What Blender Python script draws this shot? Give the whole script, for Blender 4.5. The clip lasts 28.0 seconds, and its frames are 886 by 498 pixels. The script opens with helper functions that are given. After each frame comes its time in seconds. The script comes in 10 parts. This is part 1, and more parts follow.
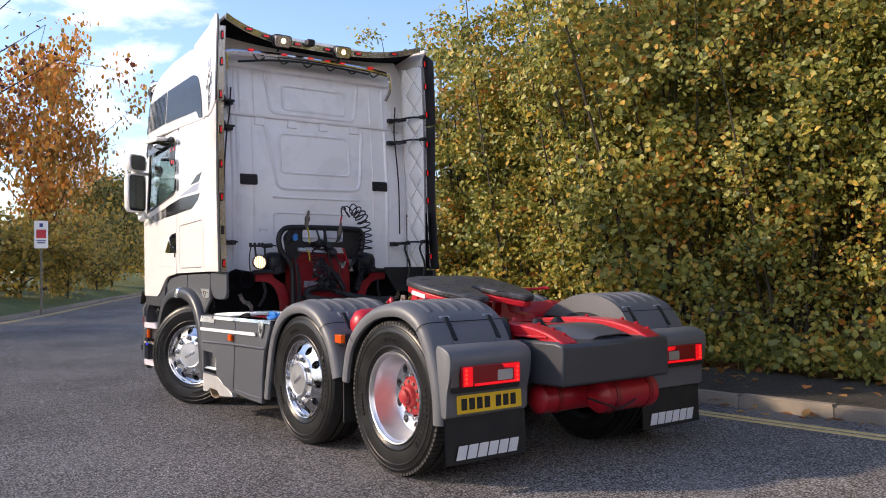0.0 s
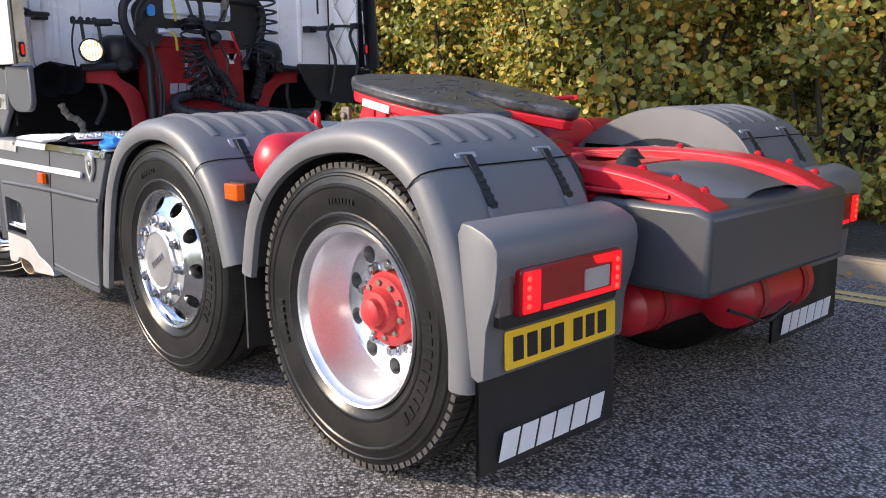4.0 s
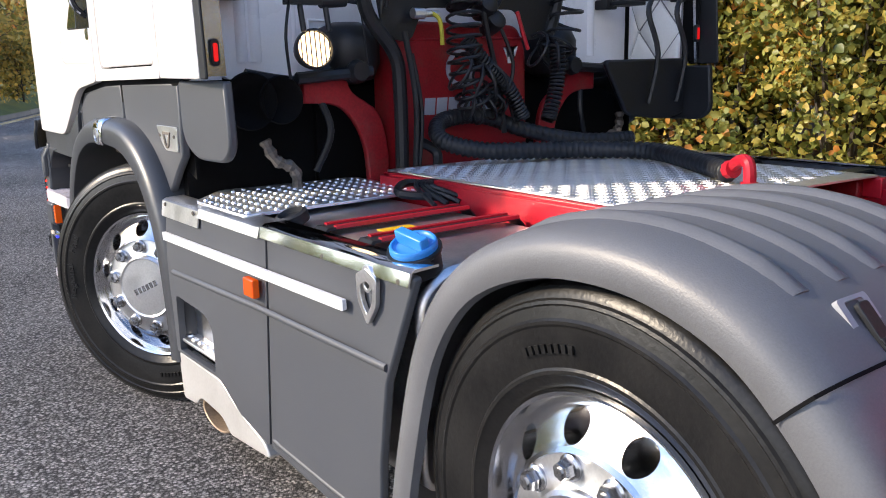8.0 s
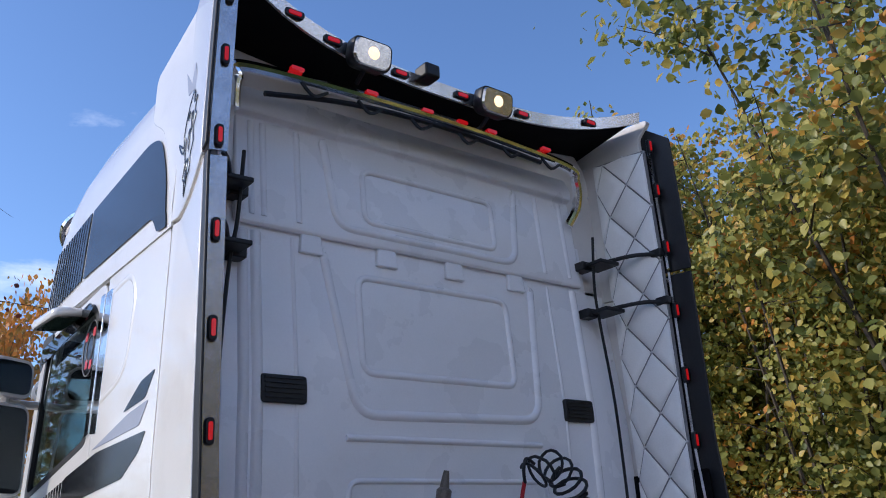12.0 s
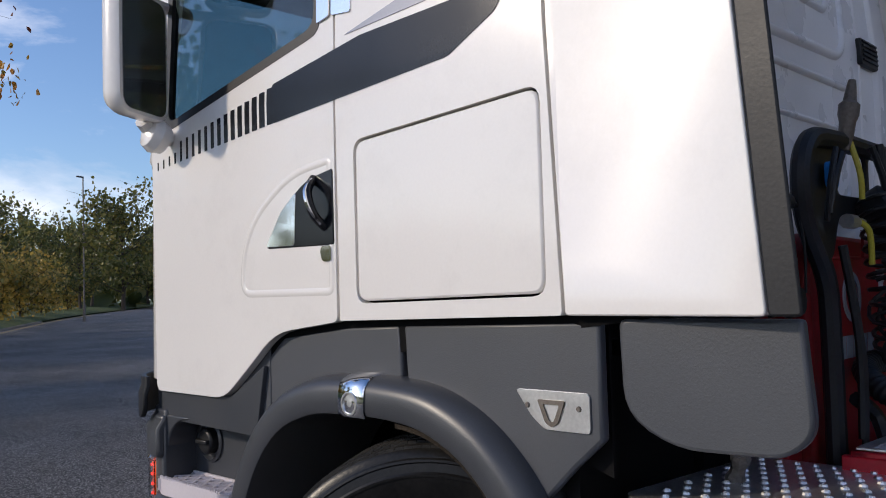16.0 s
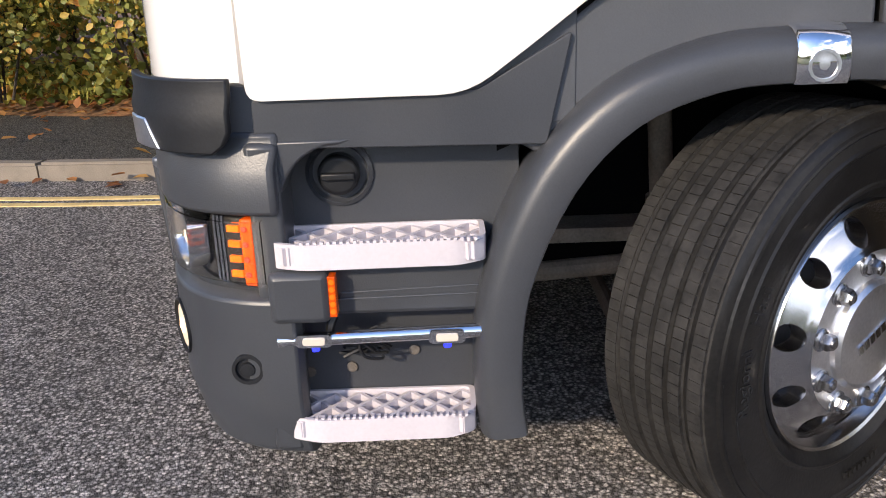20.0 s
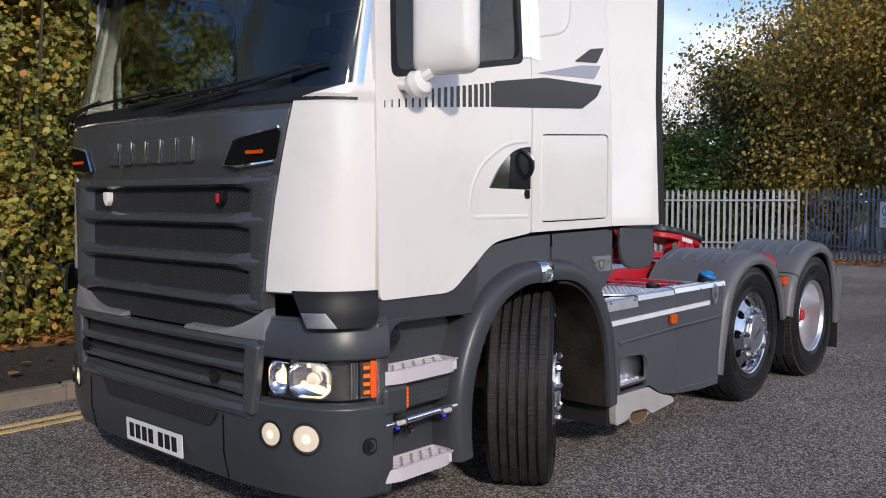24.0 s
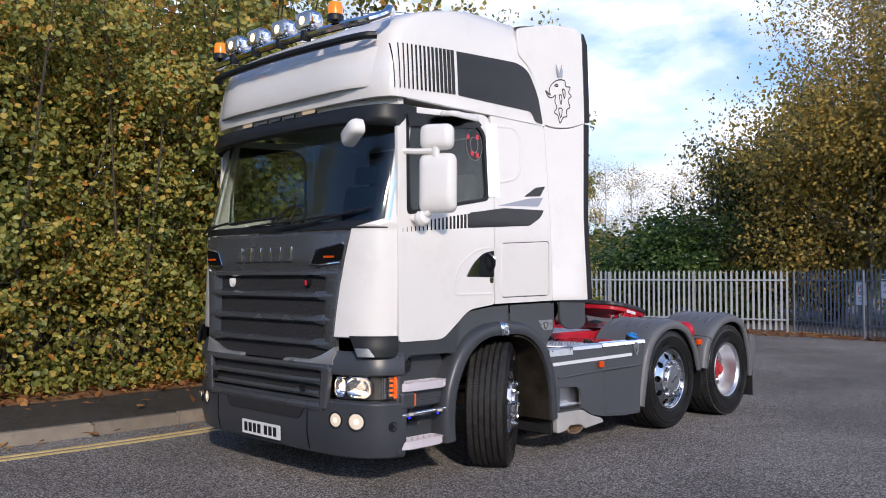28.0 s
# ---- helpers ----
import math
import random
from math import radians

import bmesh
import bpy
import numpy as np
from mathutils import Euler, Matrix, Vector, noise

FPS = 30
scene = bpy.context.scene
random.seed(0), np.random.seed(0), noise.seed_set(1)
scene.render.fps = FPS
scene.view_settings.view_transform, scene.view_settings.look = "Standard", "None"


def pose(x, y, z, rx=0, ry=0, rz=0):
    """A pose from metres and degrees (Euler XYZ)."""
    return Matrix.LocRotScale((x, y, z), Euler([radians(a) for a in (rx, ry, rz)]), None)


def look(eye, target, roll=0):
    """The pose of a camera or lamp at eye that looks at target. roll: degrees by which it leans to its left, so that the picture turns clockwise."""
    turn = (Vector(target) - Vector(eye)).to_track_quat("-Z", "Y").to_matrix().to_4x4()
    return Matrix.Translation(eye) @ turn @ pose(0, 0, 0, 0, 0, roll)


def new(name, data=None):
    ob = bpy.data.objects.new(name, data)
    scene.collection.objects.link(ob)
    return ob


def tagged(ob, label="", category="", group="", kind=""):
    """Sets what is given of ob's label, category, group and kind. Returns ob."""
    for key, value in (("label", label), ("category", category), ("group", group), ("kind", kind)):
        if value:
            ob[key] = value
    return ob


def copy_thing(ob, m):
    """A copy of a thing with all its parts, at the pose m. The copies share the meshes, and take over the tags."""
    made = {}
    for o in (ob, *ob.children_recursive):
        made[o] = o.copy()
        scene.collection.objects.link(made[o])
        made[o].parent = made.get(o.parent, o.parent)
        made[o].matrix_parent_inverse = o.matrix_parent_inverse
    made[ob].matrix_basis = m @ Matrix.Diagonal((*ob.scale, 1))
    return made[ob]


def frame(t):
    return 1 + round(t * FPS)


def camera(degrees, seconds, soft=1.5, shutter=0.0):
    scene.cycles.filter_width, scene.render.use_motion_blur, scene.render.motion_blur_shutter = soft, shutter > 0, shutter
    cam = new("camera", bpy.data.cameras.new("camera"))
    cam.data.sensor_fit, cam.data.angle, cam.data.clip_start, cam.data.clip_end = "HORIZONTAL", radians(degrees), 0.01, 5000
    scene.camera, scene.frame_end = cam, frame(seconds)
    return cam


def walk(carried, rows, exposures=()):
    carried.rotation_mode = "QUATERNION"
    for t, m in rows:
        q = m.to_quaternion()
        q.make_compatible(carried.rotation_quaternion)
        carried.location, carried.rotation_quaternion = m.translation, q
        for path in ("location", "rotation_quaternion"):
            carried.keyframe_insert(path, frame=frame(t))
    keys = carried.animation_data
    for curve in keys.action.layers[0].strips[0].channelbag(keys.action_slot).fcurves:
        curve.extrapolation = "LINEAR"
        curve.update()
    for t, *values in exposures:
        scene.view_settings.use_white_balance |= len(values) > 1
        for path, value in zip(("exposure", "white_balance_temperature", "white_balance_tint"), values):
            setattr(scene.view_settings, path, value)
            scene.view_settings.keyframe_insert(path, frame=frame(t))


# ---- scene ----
cam = camera(54.9, 28.0, soft=1.0)
PATH = [
    (0, (-4.331, -4.72, 1.367), (-3.131, -3.12, 1.411), -0.6),
    (0.5, (-4.282, -4.631, 1.35), (-3.076, -3.035, 1.372), -0.7),
    (1, (-4.087, -4.319, 1.347), (-2.872, -2.731, 1.331), -1.1),
    (1.5, (-3.953, -3.979, 1.356), (-2.716, -2.409, 1.304), -0.6),
    (2, (-3.787, -3.561, 1.366), (-2.507, -2.026, 1.306), -0.8),
    (2.5, (-3.556, -3.207, 1.358), (-2.241, -1.702, 1.279), -0.8),
    (4.5, (-2.712, -1.743, 1.258), (-1.36, -0.341, 0.803), 0.3),
    (5, (-2.623, -1.357, 1.287), (-1.361, 0.125, 0.826), 0.2),
    (5.5, (-2.523, -1.001, 1.286), (-1.352, 0.552, 0.819), 0.8),
    (6, (-2.501, -0.688, 1.299), (-1.337, 0.868, 0.827), 0.4),
    (6.5, (-2.499, -0.37, 1.313), (-1.317, 1.172, 0.837), -0.4),
    (7, (-2.407, -0.096, 1.311), (-1.239, 1.452, 0.822), -1.1),
    (7.5, (-2.321, 0.13, 1.341), (-1.167, 1.689, 0.852), -1.3),
    (8, (-2.259, 0.341, 1.393), (-1.079, 1.897, 0.961), -1.2),
    (8.5, (-2.211, 0.432, 1.446), (-1.018, 2.009, 1.142), -0.4),
    (9, (-2.19, 0.438, 1.532), (-1.003, 2.043, 1.414), -0.0),
    (9.5, (-2.187, 0.417, 1.58), (-0.999, 2.025, 1.645), -0.4),
    (10, (-2.196, 0.383, 1.606), (-1.009, 1.974, 1.848), -1.2),
    (10.5, (-2.213, 0.384, 1.646), (-1.024, 1.945, 2.032), -1.8),
    (11, (-2.229, 0.403, 1.672), (-1.039, 1.93, 2.174), -2.4),
    (11.5, (-2.224, 0.406, 1.683), (-1.047, 1.908, 2.28), -3.2),
    (13.5, (-2.461, 1.098, 1.709), (-1.251, 2.501, 2.464), -0.9),
    (14, (-2.616, 1.434, 1.671), (-1.353, 2.841, 2.323), -1.45),
    (14.5, (-2.655, 1.701, 1.603), (-1.347, 3.122, 2.122), -2.12),
    (15, (-2.608, 1.87, 1.535), (-1.285, 3.309, 1.957), -2.3),
    (15.5, (-2.647, 2.023, 1.482), (-1.272, 3.449, 1.759), -1.8),
    (16, (-2.717, 2.209, 1.415), (-1.279, 3.596, 1.511), -1.7),
    (16.5, (-2.689, 2.386, 1.322), (-1.212, 3.726, 1.163), -1.8),
    (17, (-2.677, 2.588, 1.294), (-1.164, 3.825, 0.87), -2.9),
    (17.5, (-2.694, 2.8, 1.271), (-1.11, 3.881, 0.701), -2.9),
    (18, (-2.778, 3.102, 1.28), (-1.103, 3.992, 0.644), -2.7),
    (18.5, (-2.776, 3.477, 1.29), (-1.094, 4.301, 0.589), -1.6),
    (19, (-2.806, 3.882, 1.326), (-1.05, 4.521, 0.614), -0.8),
    (19.5, (-2.899, 4.308, 1.359), (-1.048, 4.642, 0.678), -1.8),
    (20, (-2.93, 4.703, 1.351), (-1.039, 4.724, 0.698), -2.2),
    (20.5, (-3.001, 5.1, 1.364), (-1.138, 4.735, 0.734), -1.4),
    (22.5, (-3.046, 6.547, 1.406), (-1.581, 5.225, 1.078), -1.0),
    (23, (-3.248, 6.875, 1.464), (-1.808, 5.503, 1.25), -0.4),
    (23.5, (-3.475, 7.207, 1.488), (-2.085, 5.778, 1.324), 0.0),
    (24, (-3.75, 7.506, 1.498), (-2.407, 6.028, 1.384), -0.0),
    (24.5, (-3.973, 7.794, 1.506), (-2.667, 6.281, 1.427), 0.4),
    (25, (-4.193, 8.045, 1.535), (-2.923, 6.501, 1.471), 0.5),
    (25.5, (-4.489, 8.273, 1.517), (-3.243, 6.709, 1.491), 0.4),
    (26, (-4.772, 8.595, 1.547), (-3.512, 7.042, 1.579), -0.6),
    (26.5, (-5.041, 8.831, 1.563), (-3.75, 7.305, 1.639), -0.7),
    (27, (-5.322, 8.977, 1.555), (-3.986, 7.491, 1.643), 0.3),
    (27.5, (-5.525, 9.125, 1.546), (-4.149, 7.676, 1.627), 0.2),
    (28, (-5.706, 9.254, 1.545), (-4.309, 7.824, 1.613), 0.1),
]
# seconds, stops, kelvin, tint
EXPOSURES = [(0, 1.16, 7200, 17), (2.5, 1.45, 7050, 16), (5, 1.82, 6900, 13), (7, 1.8, 6850, 13), (8, 1.6, 6750, 12), (9, 1.55, 6600, 12), (9.5, 1.3, 6450, 12), (10.2, 1.2, 6250, 14), (11, .86, 5850, 14), (13.5, .33, 6150, 14), (15, .38, 6300, 12), (16, .14, 6350, 14), (17, .36, 6300, 13), (17.5, .85, 6500, 13), (18, 1.55, 6700, 14), (18.5, 1.85, 6700, 14), (19, 1.85, 6700, 14), (19.5, 1.5, 6700, 14), (20, 1.16, 6750, 14), (22.5, -.06, 6500, 13), (23, 0.0, 6450, 13), (24, .32, 6300, 14), (25, .45, 6150, 14), (28, .45, 6150, 15)]
walk(cam, [(t, look(eye, target, roll)) for t, eye, target, roll in PATH], EXPOSURES)  # walk end

# ---- sky, sun, exposure ----
SUN_TURN, SUN_HIGH = 304.0, 25.0  # degrees clockwise from +y, degrees over the horizon


def sky():
    w = bpy.data.worlds.new("sky")
    scene.world = w
    w.use_nodes = True
    nt = w.node_tree
    n, link = nt.nodes, nt.links
    n.clear()
    out, bg = n.new("ShaderNodeOutputWorld"), n.new("ShaderNodeBackground")
    tex = n.new("ShaderNodeTexSky")
    tex.sky_type, tex.sun_disc = "NISHITA", False
    tex.sun_elevation, tex.sun_rotation = radians(SUN_HIGH), radians(SUN_TURN)
    tex.air_density, tex.dust_density, tex.ozone_density = 1.0, 0.5, 2.0
    co, mp = n.new("ShaderNodeTexCoord"), n.new("ShaderNodeMapping")
    mp.inputs["Scale"].default_value = (1.0, 1.0, 2.6)
    no = n.new("ShaderNodeTexNoise")
    no.inputs["Scale"].default_value, no.inputs["Detail"].default_value = 2.3, 9.0
    no.inputs["Roughness"].default_value, no.inputs["Distortion"].default_value = 0.58, 0.25
    ramp = n.new("ShaderNodeValToRGB")
    ramp.color_ramp.elements[0].position, ramp.color_ramp.elements[1].position = 0.37, 0.57
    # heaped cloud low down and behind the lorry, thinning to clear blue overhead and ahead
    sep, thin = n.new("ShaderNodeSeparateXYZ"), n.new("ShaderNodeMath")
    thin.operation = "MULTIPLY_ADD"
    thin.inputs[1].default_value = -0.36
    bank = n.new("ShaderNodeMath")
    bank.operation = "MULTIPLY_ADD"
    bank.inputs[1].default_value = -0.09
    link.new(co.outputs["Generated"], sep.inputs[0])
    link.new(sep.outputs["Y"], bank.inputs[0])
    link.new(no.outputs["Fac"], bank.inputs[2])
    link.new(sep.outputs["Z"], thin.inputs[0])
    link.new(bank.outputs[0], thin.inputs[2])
    deep = n.new("ShaderNodeMix")
    deep.data_type, deep.blend_type = "RGBA", "MULTIPLY"
    deep.inputs["Factor"].default_value = 1.0
    deep.inputs["B"].default_value = (0.72, 0.81, 0.95, 1)
    mix = n.new("ShaderNodeMix")
    mix.data_type = "RGBA"
    # clouds: bright crowns, greyer undersides
    puff, tone = n.new("ShaderNodeTexNoise"), n.new("ShaderNodeValToRGB")
    puff.inputs["Scale"].default_value, puff.inputs["Detail"].default_value = 4.6, 7.0
    tone.color_ramp.elements[0].position, tone.color_ramp.elements[1].position = 0.36, 0.62
    tone.color_ramp.elements[0].color, tone.color_ramp.elements[1].color = (0.46, 0.50, 0.57, 1), (1.0, 0.99, 0.98, 1)
    lit = n.new("ShaderNodeMix")
    lit.data_type, lit.blend_type = "RGBA", "MULTIPLY"
    lit.inputs["Factor"].default_value = 1.0
    lit.inputs["B"].default_value = (8.8, 8.8, 9.0, 1)
    link.new(mp.outputs["Vector"], puff.inputs["Vector"])
    link.new(puff.outputs["Fac"], tone.inputs["Fac"])
    link.new(tone.outputs["Color"], lit.inputs["A"])
    link.new(lit.outputs["Result"], mix.inputs["B"])
    link.new(co.outputs["Generated"], mp.inputs["Vector"])
    link.new(mp.outputs["Vector"], no.inputs["Vector"])
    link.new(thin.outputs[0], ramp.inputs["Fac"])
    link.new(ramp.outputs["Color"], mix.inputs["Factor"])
    link.new(tex.outputs["Color"], deep.inputs["A"])
    link.new(deep.outputs["Result"], mix.inputs["A"])
    link.new(mix.outputs["Result"], bg.inputs["Color"])
    bg.inputs["Strength"].default_value = 0.15
    link.new(bg.outputs["Background"], out.inputs["Surface"])


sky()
sun = new("sun", bpy.data.lights.new("sun", "SUN"))
sun.data.energy, sun.data.angle, sun.data.color = 2.2, radians(3.0), (1.0, 0.86, 0.66)
sun.matrix_world = look((0, 0, 30), (-math.sin(radians(SUN_TURN)) * 10, -math.cos(radians(SUN_TURN)) * 10, 30 - 10 * math.tan(radians(SUN_HIGH))))

# ---- tools ----
def part(name, bm, mat, parent=None, label="", sharp=35, bevel=0.0, m=None):
    """Links a bmesh as one mesh object, under a thing or a part."""
    me = bpy.data.meshes.new(name)
    bmesh.ops.recalc_face_normals(bm, faces=bm.faces)
    if all(len(e.link_faces) == 2 for e in bm.edges) and bm.calc_volume(signed=True) < 0:
        bmesh.ops.reverse_faces(bm, faces=bm.faces)
    bm.to_mesh(me)
    bm.free()
    me.shade_smooth()
    me.set_sharp_from_angle(angle=radians(sharp))
    me.materials.append(mat)
    ob = new(name, me)
    if m is not None:
        ob.matrix_basis = m
    if parent is not None:
        ob.parent = parent
    if label:
        ob["label"] = label
    if bevel:
        b = ob.modifiers.new("bevel", "BEVEL")
        b.width, b.segments, b.limit_method, b.angle_limit = bevel, 2, "ANGLE", radians(40)
        b.harden_normals = False
    return ob


def again(ob, m, parent=None):
    """One more piece on the same mesh."""
    o = new(ob.name.split(".")[0], ob.data)
    o.matrix_basis, o.parent = m, parent or ob.parent
    return o


def thing(name, label, category, at=(0, 0, 0), group="", kind=""):
    return tagged(new(name), label, category, group, kind) if at == (0, 0, 0) else _at(tagged(new(name), label, category, group, kind), at)


def _at(ob, at):
    ob.location = at
    return ob


def box(bm, x0, x1, y0, y1, z0, z1, m=None):
    r = bmesh.ops.create_cube(bm, size=1.0)
    t = Matrix.LocRotScale(((x0 + x1) / 2, (y0 + y1) / 2, (z0 + z1) / 2), None, (abs(x1 - x0), abs(y1 - y0), abs(z1 - z0)))
    bmesh.ops.transform(bm, matrix=(m @ t) if m is not None else t, verts=r["verts"])
    return bm


def nb():
    return bmesh.new()


def ring_faces(bm, rings, closed=True, caps=False, wrap=False):
    n = len(rings[0])
    span = len(rings) if wrap else len(rings) - 1
    for a in range(span):
        p, q = rings[a], rings[(a + 1) % len(rings)]
        for b in range(n if closed else n - 1):
            c = (b + 1) % n
            try:
                bm.faces.new((p[b], p[c], q[c], q[b]))
            except ValueError:
                pass
    if caps:
        for r in (rings[0], rings[-1]):
            try:
                bm.faces.new(r)
            except ValueError:
                pass


def loft(bm, sections, closed=True, caps=True, wrap=False):
    rings = [[bm.verts.new(p) for p in s] for s in sections]
    ring_faces(bm, rings, closed, caps and closed, wrap)
    return bm


def lathe(bm, prof, n=32, m=None, wrap=False, cap=True):
    """Turns (radius, height) round the local z axis."""
    m = m or Matrix.Identity(4)
    rings = []
    for k in range(n):
        a = 2 * math.pi * k / n
        rings.append([bm.verts.new(m @ Vector((r * math.cos(a), r * math.sin(a), h))) for r, h in prof])
    ring_faces(bm, rings, closed=wrap, wrap=True)
    if not wrap:
        for e, r in ((0, prof[0][0]), (-1, prof[-1][0])):
            if r > 1e-4:
                if not cap:
                    continue
                try:
                    bm.faces.new([q[e] for q in rings])
                except ValueError:
                    pass
            else:
                bmesh.ops.remove_doubles(bm, verts=[q[e] for q in rings], dist=1e-5)
    return bm


def along(a, b):
    """A frame whose z axis runs from a to b."""
    d = Vector(b) - Vector(a)
    return Matrix.Translation(a) @ d.to_track_quat("Z", "Y").to_matrix().to_4x4(), d.length


def rod(bm, a, b, r, n=10, r2=None):
    m, h = along(a, b)
    return lathe(bm, [(r, 0), (r if r2 is None else r2, h)], n, m)


def spline(pts, k=6, closed=False):
    """Points on a smooth curve through pts."""
    P, out = [Vector(p) for p in pts], []
    n = len(P)
    for i in range(n if closed else n - 1):
        a, b, c, d = (P[(i + j) % n] if closed else P[min(max(i + j, 0), n - 1)] for j in (-1, 0, 1, 2))
        for s in range(k):
            t = s / k
            out.append(0.5 * ((2 * b) + (c - a) * t + (2 * a - 5 * b + 4 * c - d) * t * t + (3 * b - a - 3 * c + d) * t**3))
    if not closed:
        out.append(P[-1])
    return out


def tube(bm, pts, r, n=8, closed=False):
    P = [Vector(p) for p in pts]
    up, rings = Vector((0.3, 0.2, 1)), []
    for i, p in enumerate(P):
        a, b = (P[i - 1], P[(i + 1) % len(P)]) if closed else (P[max(i - 1, 0)], P[min(i + 1, len(P) - 1)])
        d = (b - a).normalized()
        u = (up - d * up.dot(d))
        u = u.normalized() if u.length > 1e-4 else d.orthogonal().normalized()
        up = u
        v = d.cross(u)
        rr = r(i / max(1, len(P) - 1)) if callable(r) else r
        rings.append([bm.verts.new(p + rr * (math.cos(2 * math.pi * k / n) * u + math.sin(2 * math.pi * k / n) * v)) for k in range(n)])
    ring_faces(bm, rings, True, not closed, closed)
    return bm


def rnd(poly, r=0.02, k=4):
    """A polygon with its corners rounded; r: one radius or one for each corner."""
    out, n = [], len(poly)
    for i, p in enumerate(poly):
        rr = r[i] if isinstance(r, (list, tuple)) else r
        p, a, b = Vector(p), Vector(poly[i - 1]), Vector(poly[(i + 1) % n])
        if rr <= 0:
            out.append(tuple(p))
            continue
        da, db = a - p, b - p
        t = min(rr, da.length * 0.48, db.length * 0.48)
        s, e = p + da.normalized() * t, p + db.normalized() * t
        for j in range(k + 1):
            f = j / k
            out.append(tuple((1 - f) ** 2 * s + 2 * f * (1 - f) * p + f * f * e))
    return out


def rrect(u0, u1, v0, v1, r=0.02, k=4):
    return rnd([(u0, v0), (u1, v0), (u1, v1), (u0, v1)], r, k)


def lift(axis, at):
    """Takes (u, v) of a drawing to the world: on a plane x, y or z = at."""
    if axis == "x":
        return lambda u, v, d=0.0: Vector((at + d, u, v))
    if axis == "y":
        return lambda u, v, d=0.0: Vector((u, at + d, v))
    return lambda u, v, d=0.0: Vector((u, v, at + d))


def plate(bm, poly, axis, at, thick, holes=()):
    """A sheet cut to a drawing, from the plane at to at + thick, with holes."""
    f = lift(axis, at)
    if not holes:
        a, b = [bm.verts.new(f(u, v)) for u, v in poly], [bm.verts.new(f(u, v, thick)) for u, v in poly]
        ring_faces(bm, [a, b], True, True)
        return bm
    t = nb()
    loops = []
    for q in (poly, *holes):
        vs = [t.verts.new(f(u, v)) for u, v in q]
        loops += [t.edges.new((vs[i - 1], vs[i])) for i in range(len(vs))]
    bmesh.ops.triangle_fill(t, use_beauty=True, use_dissolve=False, edges=loops)
    g = bmesh.ops.extrude_face_region(t, geom=t.faces[:])
    off = f(0, 0, thick) - f(0, 0)
    bmesh.ops.translate(t, vec=off, verts=[e for e in g["geom"] if isinstance(e, bmesh.types.BMVert)])
    join(bm, t)
    return bm


def join(bm, other, m=None):
    if m is not None:
        bmesh.ops.transform(other, matrix=m, verts=other.verts)
    me = bpy.data.meshes.new("tmp")
    other.to_mesh(me)
    other.free()
    bm.from_mesh(me)
    bpy.data.meshes.remove(me)
    return bm


def bead(bm, pts, w, h, normal, closed=True):
    """A raised bead along a line of points."""
    P, nn, rings = [Vector(p) for p in pts], Vector(normal), []
    for i, p in enumerate(P):
        a, b = (P[i - 1], P[(i + 1) % len(P)]) if closed else (P[max(i - 1, 0)], P[min(i + 1, len(P) - 1)])
        s = (b - a).normalized().cross(nn)
        rings.append([bm.verts.new(p + s * w * x + nn * h * y) for x, y in ((-0.5, -0.2), (-0.3, 0.7), (0, 1), (0.3, 0.7), (0.5, -0.2))])
    ring_faces(bm, rings, True, not closed, closed)
    return bm


def writing(text, size, depth, mat, m, parent, name="lettering", label="", squash=1.0):
    """Letters of the built-in font as a mesh; they stand in the local xy plane."""
    cu = bpy.data.curves.new("t", "FONT")
    cu.body, cu.size, cu.extrude, cu.align_x, cu.align_y, cu.resolution_u = text, size, depth, "CENTER", "CENTER", 3
    ob = bpy.data.objects.new("t", cu)
    scene.collection.objects.link(ob)
    me = bpy.data.meshes.new_from_object(ob.evaluated_get(bpy.context.evaluated_depsgraph_get()))
    bpy.data.objects.remove(ob)
    bpy.data.curves.remove(cu)
    me.materials.clear()
    me.materials.append(mat)
    o = new(name, me)
    o.matrix_basis = m @ Matrix.Diagonal((squash, 1, 1, 1))
    o.parent = parent
    if label:
        o["label"] = label
    return o


